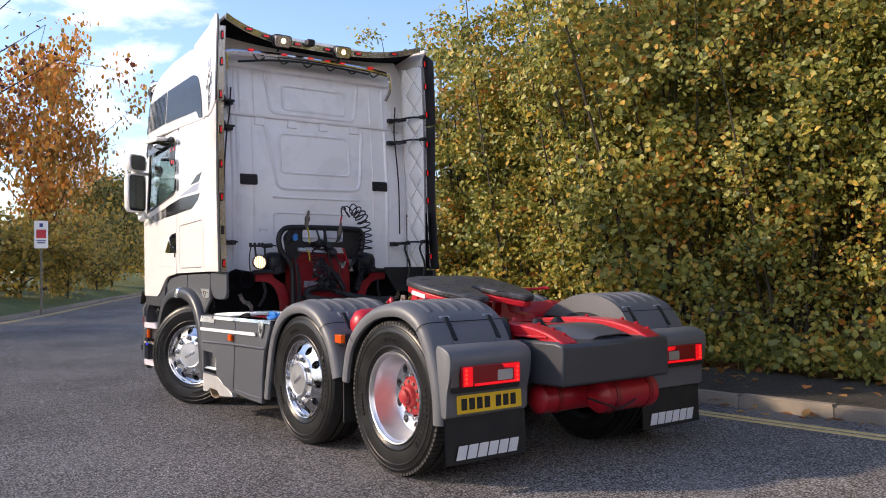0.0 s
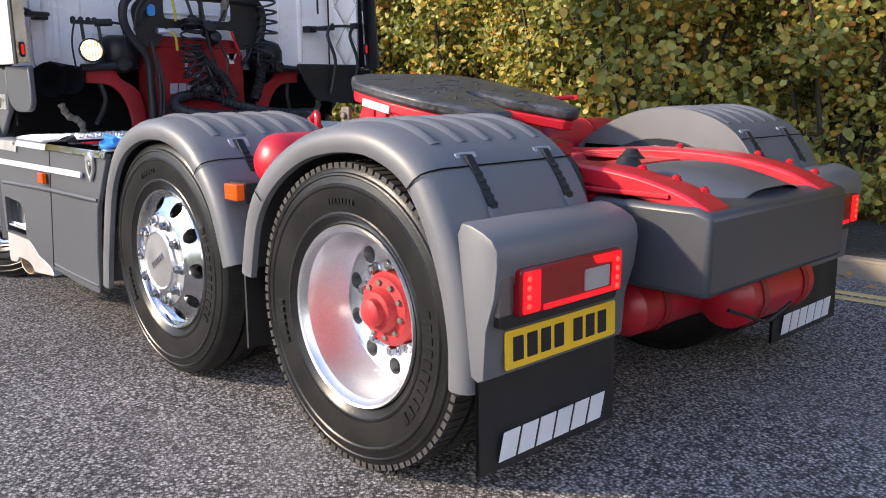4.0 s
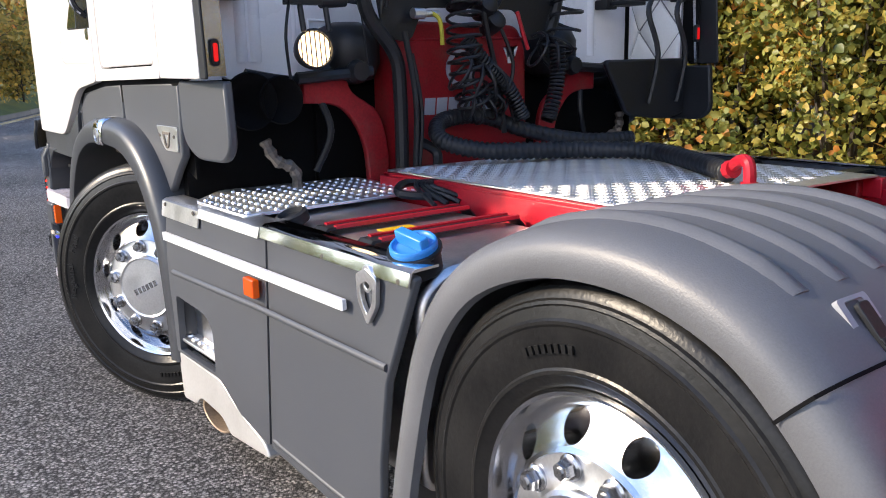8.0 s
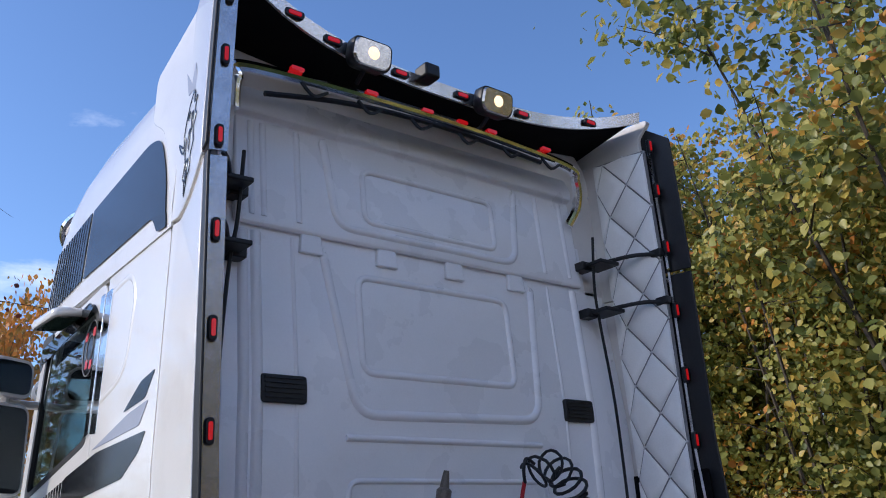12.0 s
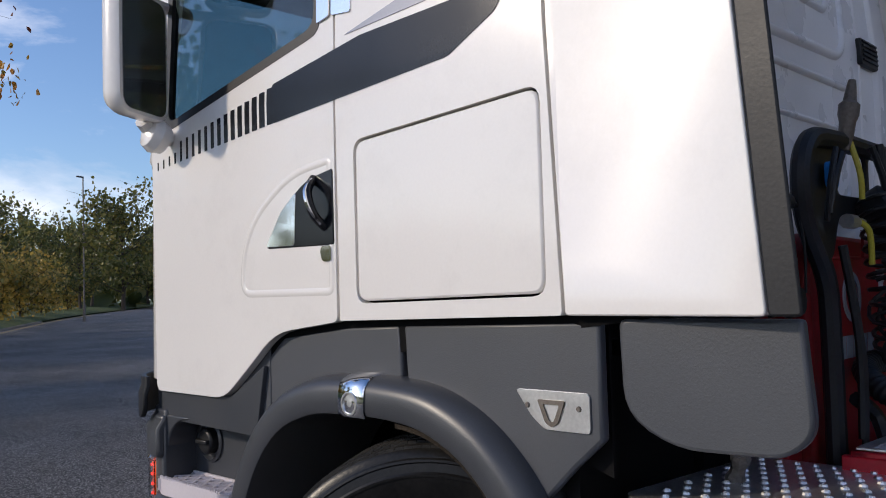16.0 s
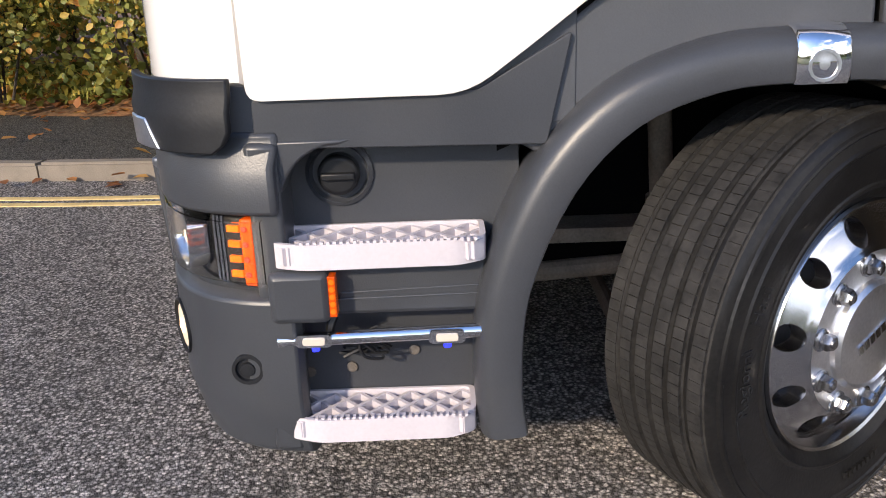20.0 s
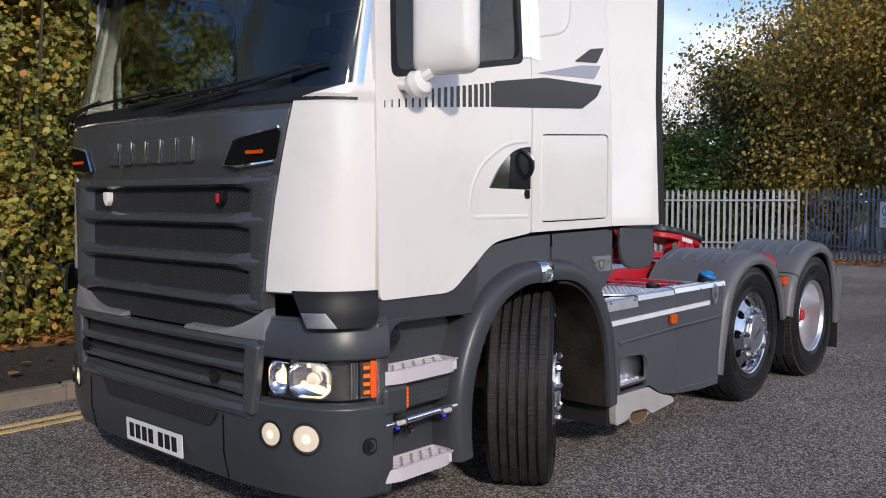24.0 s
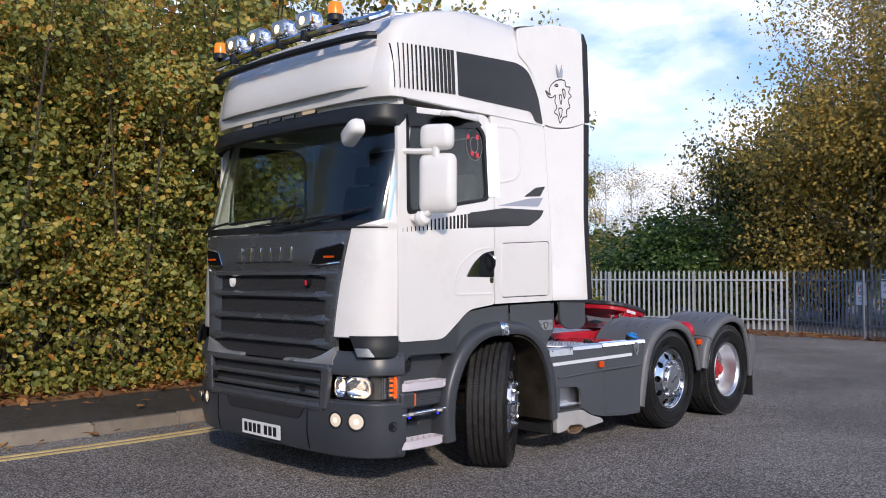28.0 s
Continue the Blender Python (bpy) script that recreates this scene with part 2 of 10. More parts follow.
# ---- materials ----
def mat(name, col, rough=0.5, metal=0.0, var=0.15, scale=5.0, bump=0.0, fine=120.0, col2=None, grime=0.0, coat=0.0, stretch=(1, 1, 1), spec=0.5, island=0.0, piece=0.0):
    """A surface with wear at two scales: a broad one that shifts colour and gloss, and a fine one of grain and relief."""
    ma = bpy.data.materials.new(name)
    ma.use_nodes = True
    n, link = ma.node_tree.nodes, ma.node_tree.links
    b = n["Principled BSDF"]
    co, mp = n.new("ShaderNodeTexCoord"), n.new("ShaderNodeMapping")
    mp.inputs["Scale"].default_value = stretch
    link.new(co.outputs["Object"], mp.inputs["Vector"])
    big, small = n.new("ShaderNodeTexNoise"), n.new("ShaderNodeTexNoise")
    for t, s, d in ((big, scale, 5.0), (small, fine, 3.0)):
        t.inputs["Scale"].default_value, t.inputs["Detail"].default_value = s, d
        link.new(mp.outputs["Vector"], t.inputs["Vector"])
    add = n.new("ShaderNodeMath")
    add.operation = "MULTIPLY_ADD"
    add.inputs[1].default_value = 0.45
    link.new(small.outputs["Fac"], add.inputs[0])
    sc = n.new("ShaderNodeMath")
    sc.operation = "MULTIPLY"
    sc.inputs[1].default_value = 0.55
    link.new(big.outputs["Fac"], sc.inputs[0])
    link.new(sc.outputs[0], add.inputs[2])
    ramp = n.new("ShaderNodeValToRGB")
    lo = [max(0, c * (1 - var)) for c in col]
    hi = [min(1, c * (1 + var)) for c in (col2 or col)]
    ramp.color_ramp.elements[0].position, ramp.color_ramp.elements[1].position = 0.32, 0.68
    ramp.color_ramp.elements[0].color, ramp.color_ramp.elements[1].color = (*lo, 1), (*hi, 1)
    link.new(add.outputs[0], ramp.inputs["Fac"])
    colour = ramp.outputs["Color"]
    if island or piece:
        src = n.new("ShaderNodeNewGeometry").outputs["Random Per Island"] if island else n.new("ShaderNodeObjectInfo").outputs["Random"]
        hv, mr = n.new("ShaderNodeHueSaturation"), n.new("ShaderNodeMapRange")
        mr.inputs["To Min"].default_value, mr.inputs["To Max"].default_value = 1 - (island or piece), 1 + (island or piece)
        link.new(src, mr.inputs["Value"])
        link.new(mr.outputs["Result"], hv.inputs["Value"])
        link.new(colour, hv.inputs["Color"])
        colour = hv.outputs["Color"]
    if grime:
        dirt, gr, gm = n.new("ShaderNodeTexNoise"), n.new("ShaderNodeValToRGB"), n.new("ShaderNodeMix")
        dirt.inputs["Scale"].default_value, dirt.inputs["Detail"].default_value, dirt.inputs["Roughness"].default_value = 3.1, 8.0, 0.7
        link.new(co.outputs["Object"], dirt.inputs["Vector"])
        gr.color_ramp.elements[0].position, gr.color_ramp.elements[1].position = 0.52, 0.78
        gm.data_type = "RGBA"
        gm.inputs["B"].default_value = (0.11, 0.095, 0.075, 1)
        ml = n.new("ShaderNodeMath")
        ml.operation = "MULTIPLY"
        ml.inputs[1].default_value = grime
        link.new(dirt.outputs["Fac"], gr.inputs["Fac"])
        link.new(gr.outputs["Color"], ml.inputs[0])
        link.new(ml.outputs[0], gm.inputs["Factor"])
        link.new(colour, gm.inputs["A"])
        colour = gm.outputs["Result"]
    link.new(colour, b.inputs["Base Color"])
    rr = n.new("ShaderNodeMapRange")
    rr.inputs["To Min"].default_value, rr.inputs["To Max"].default_value = max(0.02, rough * 0.75), min(1, rough * 1.25)
    link.new(big.outputs["Fac"], rr.inputs["Value"])
    link.new(rr.outputs["Result"], b.inputs["Roughness"])
    b.inputs["Metallic"].default_value = metal
    b.inputs["Specular IOR Level"].default_value = spec
    b.inputs["Coat Weight"].default_value = coat
    b.inputs["Coat Roughness"].default_value = 0.04
    if bump:
        bp = n.new("ShaderNodeBump")
        bp.inputs["Strength"].default_value, bp.inputs["Distance"].default_value = 0.6, bump
        link.new(small.outputs["Fac"], bp.inputs["Height"])
        link.new(bp.outputs["Normal"], b.inputs["Normal"])
    return ma


def glow(name, col, strength, base=None):
    ma = bpy.data.materials.new(name)
    ma.use_nodes = True
    b = ma.node_tree.nodes["Principled BSDF"]
    b.inputs["Base Color"].default_value = (*(base or col), 1)
    b.inputs["Emission Color"].default_value, b.inputs["Emission Strength"].default_value = (*col, 1), strength
    b.inputs["Roughness"].default_value = 0.2
    return ma


def pane(name, tint, rough=0.02):
    ma = bpy.data.materials.new(name)
    ma.use_nodes = True
    b = ma.node_tree.nodes["Principled BSDF"]
    b.inputs["Base Color"].default_value = (*tint, 1)
    b.inputs["Transmission Weight"].default_value, b.inputs["Roughness"].default_value, b.inputs["IOR"].default_value = 1.0, rough, 1.45
    return ma


def asphalt(name, dark, light, wet=0.0):
    """Chippings in bitumen: round stones of mixed greys, worn paler in places."""
    ma = bpy.data.materials.new(name)
    ma.use_nodes = True
    n, link = ma.node_tree.nodes, ma.node_tree.links
    b = n["Principled BSDF"]
    co = n.new("ShaderNodeTexCoord")
    vor, v2, big, mid = n.new("ShaderNodeTexVoronoi"), n.new("ShaderNodeTexVoronoi"), n.new("ShaderNodeTexNoise"), n.new("ShaderNodeTexNoise")
    vor.inputs["Scale"].default_value, v2.inputs["Scale"].default_value = 82.0, 190.0
    big.inputs["Scale"].default_value, big.inputs["Detail"].default_value, big.inputs["Roughness"].default_value = 0.35, 9.0, 0.65
    mid.inputs["Scale"].default_value, mid.inputs["Detail"].default_value = 9.0, 6.0
    for t in (vor, v2, big, mid):
        link.new(co.outputs["Object"], t.inputs["Vector"])
    stone = n.new("ShaderNodeValToRGB")
    e = stone.color_ramp.elements
    e[0].position, e[0].color = 0.0, (*[c * 0.7 for c in dark], 1)
    e[1].position, e[1].color = 1.0, (*light, 1)
    m1 = e.new(0.6)
    m1.color = (*[(a + c) / 2.1 for a, c in zip(dark, light)], 1)
    link.new(vor.outputs["Color"], stone.inputs["Fac"])
    gap = n.new("ShaderNodeMapRange")
    gap.inputs["From Min"].default_value, gap.inputs["From Max"].default_value = 0.30, 0.66
    gap.inputs["To Min"].default_value, gap.inputs["To Max"].default_value = 1.0, 0.16
    link.new(vor.outputs["Distance"], gap.inputs["Value"])
    mul = n.new("ShaderNodeMix")
    mul.data_type, mul.blend_type = "RGBA", "MULTIPLY"
    mul.inputs["Factor"].default_value = 0.95
    link.new(stone.outputs["Color"], mul.inputs["A"])
    link.new(gap.outputs["Result"], mul.inputs["B"])
    wear = n.new("ShaderNodeMapRange")
    wear.inputs["From Min"].default_value, wear.inputs["From Max"].default_value = 0.3, 0.7
    wear.inputs["To Min"].default_value, wear.inputs["To Max"].default_value = 0.65, 1.45
    link.new(big.outputs["Fac"], wear.inputs["Value"])
    mul2 = n.new("ShaderNodeMix")
    mul2.data_type, mul2.blend_type = "RGBA", "MULTIPLY"
    mul2.inputs["Factor"].default_value = 1.0
    link.new(mul.outputs["Result"], mul2.inputs["A"])
    link.new(wear.outputs["Result"], mul2.inputs["B"])
    # pale dried stains with ragged edges
    stain, sr, sm = n.new("ShaderNodeTexNoise"), n.new("ShaderNodeMapRange"), n.new("ShaderNodeMix")
    stain.inputs["Scale"].default_value, stain.inputs["Detail"].default_value, stain.inputs["Roughness"].default_value, stain.inputs["Distortion"].default_value = 0.55, 10.0, 0.68, 0.6
    link.new(co.outputs["Object"], stain.inputs["Vector"])
    sr.inputs["From Min"].default_value, sr.inputs["From Max"].default_value, sr.inputs["To Max"].default_value = 0.56, 0.70, 0.45
    link.new(stain.outputs["Fac"], sr.inputs["Value"])
    sm.data_type = "RGBA"
    sm.inputs["B"].default_value = (*[0.25 * a + 0.42 * c for a, c in zip(dark, light)], 1)
    link.new(sr.outputs["Result"], sm.inputs["Factor"])
    link.new(mul2.outputs["Result"], sm.inputs["A"])
    link.new(sm.outputs["Result"], b.inputs["Base Color"])
    b.inputs["Diffuse Roughness"].default_value = 1.0
    b.inputs["Specular IOR Level"].default_value = 0.3
    rr = n.new("ShaderNodeMapRange")
    rr.inputs["To Min"].default_value, rr.inputs["To Max"].default_value = 0.55 - wet, 0.9 - wet
    link.new(mid.outputs["Fac"], rr.inputs["Value"])
    link.new(rr.outputs["Result"], b.inputs["Roughness"])
    bp = n.new("ShaderNodeBump")
    bp.inputs["Strength"].default_value, bp.inputs["Distance"].default_value = 1.0, 0.010
    bp.invert = True
    hs = n.new("ShaderNodeMath")
    hs.operation = "ADD"
    link.new(vor.outputs["Distance"], hs.inputs[0])
    link.new(v2.outputs["Distance"], hs.inputs[1])
    link.new(hs.outputs[0], bp.inputs["Height"])
    link.new(bp.outputs["Normal"], b.inputs["Normal"])
    return ma


def leafy(name, stops, gloss=0.45):
    """Leaves of mixed colour, each leaf one shade; light passes through them."""
    ma = bpy.data.materials.new(name)
    ma.use_nodes = True
    n, link = ma.node_tree.nodes, ma.node_tree.links
    b, out = n["Principled BSDF"], n["Material Output"]
    geo, ramp = n.new("ShaderNodeNewGeometry"), n.new("ShaderNodeValToRGB")
    ramp.color_ramp.interpolation = "LINEAR"
    e = ramp.color_ramp.elements
    for i, (p, c) in enumerate(stops):
        q = e[i] if i < 2 else e.new(p)
        q.position, q.color = p, (*c, 1)
    no, co = n.new("ShaderNodeTexNoise"), n.new("ShaderNodeTexCoord")
    no.inputs["Scale"].default_value = 0.5
    link.new(co.outputs["Object"], no.inputs["Vector"])
    ad = n.new("ShaderNodeMath")
    ad.operation = "MULTIPLY_ADD"
    ad.inputs[1].default_value = 0.9
    sub = n.new("ShaderNodeMath")
    sub.operation = "SUBTRACT"
    sub.inputs[1].default_value = 0.45
    link.new(no.outputs["Fac"], ad.inputs[0])
    link.new(geo.outputs["Random Per Island"], sub.inputs[0])
    link.new(sub.outputs[0], ad.inputs[2])
    link.new(ad.outputs[0], ramp.inputs["Fac"])
    link.new(ramp.outputs["Color"], b.inputs["Base Color"])
    b.inputs["Roughness"].default_value = gloss
    tr, mx = n.new("ShaderNodeBsdfTranslucent"), n.new("ShaderNodeMixShader")
    mx.inputs["Fac"].default_value = 0.42
    link.new(ramp.outputs["Color"], tr.inputs["Color"])
    link.new(b.outputs["BSDF"], mx.inputs[1])
    link.new(tr.outputs["BSDF"], mx.inputs[2])
    link.new(mx.outputs["Shader"], out.inputs["Surface"])
    return ma


WHITE = mat("white_paint", (0.80, 0.775, 0.745), 0.22, var=0.02, scale=2.0, coat=0.6, grime=0.10)
# near black for joints and vents, and for shade painted under the cab
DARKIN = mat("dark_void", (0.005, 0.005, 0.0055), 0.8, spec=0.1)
GREY = mat("grey_paint", (0.066, 0.071, 0.081), 0.42, var=0.10, scale=3.0, grime=0.12, bump=0.0006, fine=300)
GUARD = mat("grey_plastic", (0.118, 0.121, 0.130), 0.44, var=0.12, scale=4.0, grime=0.15, bump=0.0008, fine=260)
BUMPER = mat("dark_grey_plastic", (0.046, 0.050, 0.058), 0.36, var=0.12, scale=4.0, grime=0.10, bump=0.0006, fine=260)
SILVERGREY = mat("grille_grey", (0.125, 0.133, 0.148), 0.26, metal=0.55, var=0.08, scale=3.0)
RUBBER = mat("tyre_rubber", (0.008, 0.008, 0.0085), 0.32, var=0.35, scale=7.0, bump=0.0012, fine=90, col2=(0.014, 0.0135, 0.013), spec=0.28)
TREAD = mat("worn_tread", (0.013, 0.0128, 0.0125), 0.7, var=0.3, scale=14.0, bump=0.002, fine=70, col2=(0.030, 0.0285, 0.027), spec=0.35)
LUGS = mat("drive_tread", (0.016, 0.0155, 0.015), 0.75, var=0.3, scale=14.0, bump=0.002, fine=70, col2=(0.045, 0.042, 0.039))
BLACK = mat("black_plastic", (0.013, 0.014, 0.0165), 0.45, var=0.3, scale=8.0, bump=0.0005, spec=0.35)
FLAP = mat("black_rubber_sheet", (0.012, 0.012, 0.013), 0.6, var=0.3, grime=0.2)
RED = mat("red_paint", (0.44, 0.010, 0.022), 0.34, var=0.16, scale=6.0, grime=0.25)
REDDIRT = mat("dirty_red_paint", (0.27, 0.012, 0.017), 0.5, var=0.3, scale=6.0, grime=0.6, spec=0.3)
ALU = mat("polished_aluminium", (0.64, 0.64, 0.65), 0.16, metal=1.0, var=0.06, scale=9.0, stretch=(1, 1, 1))
ALUDULL = mat("brushed_aluminium", (0.78, 0.78, 0.79), 0.34, metal=1.0, var=0.12, scale=14.0, bump=0.0004)
CHROME = mat("chrome", (0.90, 0.90, 0.91), 0.07, metal=1.0, var=0.05)
TRIMM = mat("dull_bright_trim", (0.66, 0.66, 0.68), 0.24, metal=1.0, var=0.3, scale=7.0)
LAMPBACK = mat("lamp_reflector", (0.10, 0.10, 0.105), 0.16, metal=0.7, var=0.15)
CHEQUER = mat("chequer_plate", (0.84, 0.84, 0.85), 0.40, metal=1.0, var=0.12, scale=10)
GREASE = mat("greased_steel", (0.016, 0.017, 0.02), 0.36, var=0.6, scale=16.0, bump=0.006, fine=38, col2=(0.05, 0.052, 0.06))
STEEL = mat("dirty_steel", (0.16, 0.14, 0.12), 0.6, metal=0.4, var=0.4, scale=9.0, grime=0.5)
NUT = mat("steel_nut", (0.42, 0.42, 0.43), 0.26, metal=1.0, var=0.2, scale=30)
AXLE = mat("road_dirt_steel", (0.30, 0.24, 0.18), 0.8, var=0.35, scale=12.0)
STEPPL = mat("pale_lilac_plastic", (0.57, 0.53, 0.565), 0.5, var=0.06, scale=9.0, grime=0.15)
STRIPE = mat("silver_stripe", (0.74, 0.75, 0.78), 0.3, var=0.04)
BLACKDECAL = mat("black_gloss", (0.011, 0.012, 0.015), 0.16, var=0.2, coat=0.05, spec=0.32)
GREYDECAL = mat("grey_decal", (0.33, 0.35, 0.42), 0.25, var=0.05)
ORANGE = glow("orange_lens", (1.0, 0.16, 0.01), 0.05, (0.58, 0.065, 0.003))
AMBERLIT = glow("amber_lit", (1.0, 0.16, 0.008), 0.4, (0.6, 0.08, 0.005))
REDLENS = glow("red_lens", (0.9, 0.01, 0.015), 0.0, (0.24, 0.004, 0.008))
REDLIT = glow("red_lit", (1.0, 0.012, 0.012), 0.22, (0.30, 0.006, 0.008))
WARMLIT = glow("warm_lit", (1.0, 0.72, 0.40), 1.1)
PALELIT = glow("pale_lit", (1.0, 0.74, 0.46), 0.14, (0.42, 0.40, 0.37))
BLUELIT = glow("blue_lit", (0.02, 0.03, 1.0), 1.2)
SMOKED = mat("smoked_lens", (0.10, 0.085, 0.08), 0.12, var=0.2, coat=0.6)
DIODE = glow("lit_diode", (1.0, 0.035, 0.02), 0.9)
DISHALU = mat("satin_dish_rim", (0.74, 0.74, 0.75), 0.34, metal=0.92, var=0.12, scale=6.0)
FADEDRED = mat("faded_red_hub", (0.40, 0.03, 0.035), 0.55, var=0.3, scale=14.0, spec=0.3)
BRAKELIT = glow("brake_lit", (1.0, 0.006, 0.015), 0.32, (0.4, 0.005, 0.01))
GLASS = pane("window_glass", (0.48, 0.60, 0.58))
SCREENGLASS = pane("windscreen_glass", (0.42, 0.50, 0.49))
LENS = pane("clear_lens", (0.95, 0.95, 0.95), 0.05)
YELLOWPL = mat("yellow_plate", (0.80, 0.50, 0.02), 0.35, var=0.04)
WHITEPL = mat("white_plate", (0.82, 0.82, 0.80), 0.35, var=0.03)
BLUECAP = mat("blue_plastic", (0.02, 0.22, 0.62), 0.4, var=0.1)
WHITEVINYL = mat("white_vinyl", (0.87, 0.86, 0.84), 0.35, var=0.05, scale=7)
# white with its base raised to paint fill light onto the shaded rear wall
SHADEWHITE = mat("grey_white_paint", (0.86, 0.86, 0.875), 0.28, var=0.03, scale=3, coat=0.45, grime=0.06)
SILVERPAINT = mat("silver_paint", (0.46, 0.47, 0.49), 0.3, metal=0.6, var=0.06)
STITCH = mat("grey_stitch", (0.30, 0.30, 0.31), 0.7, var=0.1)
LINER = mat("fibre_liner", (0.010, 0.0088, 0.0075), 0.95, var=0.5, scale=6.0, bump=0.008, fine=150, col2=(0.032, 0.026, 0.020), spec=0.1)
FOGLENS = glow("lit_fog_lens", (1.0, 0.76, 0.48), 0.30, (0.5, 0.46, 0.40))
BEACON = glow("orange_beacon", (1.0, 0.27, 0.015), 0.20, (0.85, 0.24, 0.01))
LAMPGLASS = mat("lamp_glass", (0.62, 0.56, 0.50), 0.16, metal=0.85, var=0.25, scale=30.0)
SMOKE = pane("smoked_acrylic", (0.05, 0.052, 0.056))
PALESILVER = mat("pale_silver_paint", (0.50, 0.49, 0.47), 0.34, metal=0.25, var=0.08, grime=0.25)
SOOTY = mat("heat_browned_steel", (0.34, 0.25, 0.17), 0.5, metal=0.5, var=0.3, scale=8.0)
HOSEYELLOW = mat("yellow_hose", (0.42, 0.36, 0.03), 0.45, var=0.2, scale=20.0)
SIGNBLUE = mat("sign_blue", (0.03, 0.06, 0.22), 0.4)
SIGNRED = mat("sign_red", (0.62, 0.03, 0.05), 0.4)
STRAPGREY = mat("pale_grey_plastic", (0.30, 0.31, 0.33), 0.45, var=0.1)
# base far below silvered glass: the dark reflection is put into the colour
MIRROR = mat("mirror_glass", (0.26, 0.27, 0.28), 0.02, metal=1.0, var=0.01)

# ---- the setting ----
ROAD = asphalt("road_asphalt", (0.08, 0.078, 0.078), (0.78, 0.73, 0.70))
PATHM = asphalt("path_asphalt", (0.05, 0.046, 0.04), (0.19, 0.18, 0.16))
EARTH = mat("earth", (0.11, 0.062, 0.032), 0.95, var=0.5, scale=3.0, bump=0.02, fine=25, col2=(0.24, 0.125, 0.055))
GRASS = mat("grass_sward", (0.05, 0.085, 0.018), 0.9, var=0.4, scale=1.2, bump=0.03, fine=30, col2=(0.10, 0.12, 0.03))
KERB = mat("kerb_concrete", (0.235, 0.20, 0.16), 0.85, var=0.25, scale=5.0, bump=0.002, fine=160, grime=0.6, piece=0.15)
LINE = mat("yellow_road_paint", (0.66, 0.48, 0.20), 0.7, var=0.25, scale=9.0, bump=0.002, fine=120, grime=0.45)
BARK = mat("bark", (0.06, 0.048, 0.036), 0.9, var=0.4, scale=9.0, bump=0.008, fine=40)
BIRCH = mat("pale_bark", (0.38, 0.35, 0.30), 0.8, var=0.35, scale=5.0, bump=0.004, fine=30)
HAZEL = leafy("hedge_leaves", [(0.0, (0.11, 0.145, 0.035)), (0.40, (0.31, 0.32, 0.08)), (0.70, (0.47, 0.44, 0.11)), (0.9, (0.66, 0.44, 0.09)), (1.0, (0.58, 0.24, 0.05))])
AUTUMN = leafy("orange_leaves", [(0.0, (0.26, 0.19, 0.04)), (0.45, (0.50, 0.24, 0.04)), (1.0, (0.66, 0.24, 0.04))])
BROWN = leafy("brown_gold_leaves", [(0.0, (0.17, 0.17, 0.045)), (0.5, (0.42, 0.32, 0.075)), (1.0, (0.62, 0.38, 0.07))])
RUSSET = leafy("russet_leaves", [(0.0, (0.06, 0.018, 0.012)), (0.6, (0.14, 0.035, 0.02)), (1.0, (0.22, 0.06, 0.03))])
LAUREL = leafy("evergreen_leaves", [(0.0, (0.03, 0.06, 0.014)), (0.6, (0.065, 0.125, 0.028)), (1.0, (0.14, 0.20, 0.05))], 0.3)
OLIVE = leafy("olive_leaves", [(0.0, (0.06, 0.075, 0.022)), (0.6, (0.14, 0.15, 0.04)), (1.0, (0.28, 0.23, 0.055))])
LITTER = leafy("fallen_leaves", [(0.0, (0.22, 0.085, 0.038)), (0.55, (0.44, 0.18, 0.06)), (1.0, (0.62, 0.34, 0.10))], 0.7)

RIGHT = spline([(14, -10.5), (9, -9.3), (5.2, -7.2), (3.35, -4.2), (2.92, -1), (2.72, 2.5), (2.58, 5.5), (2.66, 7.4), (3.0, 9.0), (3.75, 10.9), (4.8, 12.8), (6.3, 15.2), (9.6, 20.6), (14.5, 28.5), (24, 45), (46, 80), (90, 140)], 8)
RIGHT = [p.to_3d() for p in (Vector((q[0], q[1])) for q in RIGHT)]
LEFT = [Vector((*p, 0)) for p in ((-12.5, -40), (-11.5, -15), (-9.4, 0), (-7.4, 9), (0.2, 22), (11.2, 45), (32, 83), (75, 150))]
LEFT = spline(LEFT, 8)


def side_step(line, d):
    out = []
    for i, p in enumerate(line):
        t = (line[min(i + 1, len(line) - 1)] - line[max(i - 1, 0)]).normalized()
        out.append(p + Vector((t.y, -t.x, 0)) * d)
    return out


def ribbon(bm, line, d0, d1, z0, z1, steps=1, rough=0.0):
    rows = []
    for k in range(steps + 1):
        f = k / steps
        row = side_step(line, d0 + (d1 - d0) * f)
        rows.append([bm.verts.new((p.x, p.y, z0 + (z1 - z0) * f + (rough * noise.noise(p * 0.9) if 0 < k else 0))) for p in row])
    ring_faces(bm, rows, False)
    return bm


def resample(line, step):
    out, left = [line[0]], step
    for a, b in zip(line, line[1:]):
        d = (b - a).length
        while d >= left:
            a = a + (b - a).normalized() * left
            d = (b - a).length
            out.append(a.copy())
            left = step
        left -= d
    return out


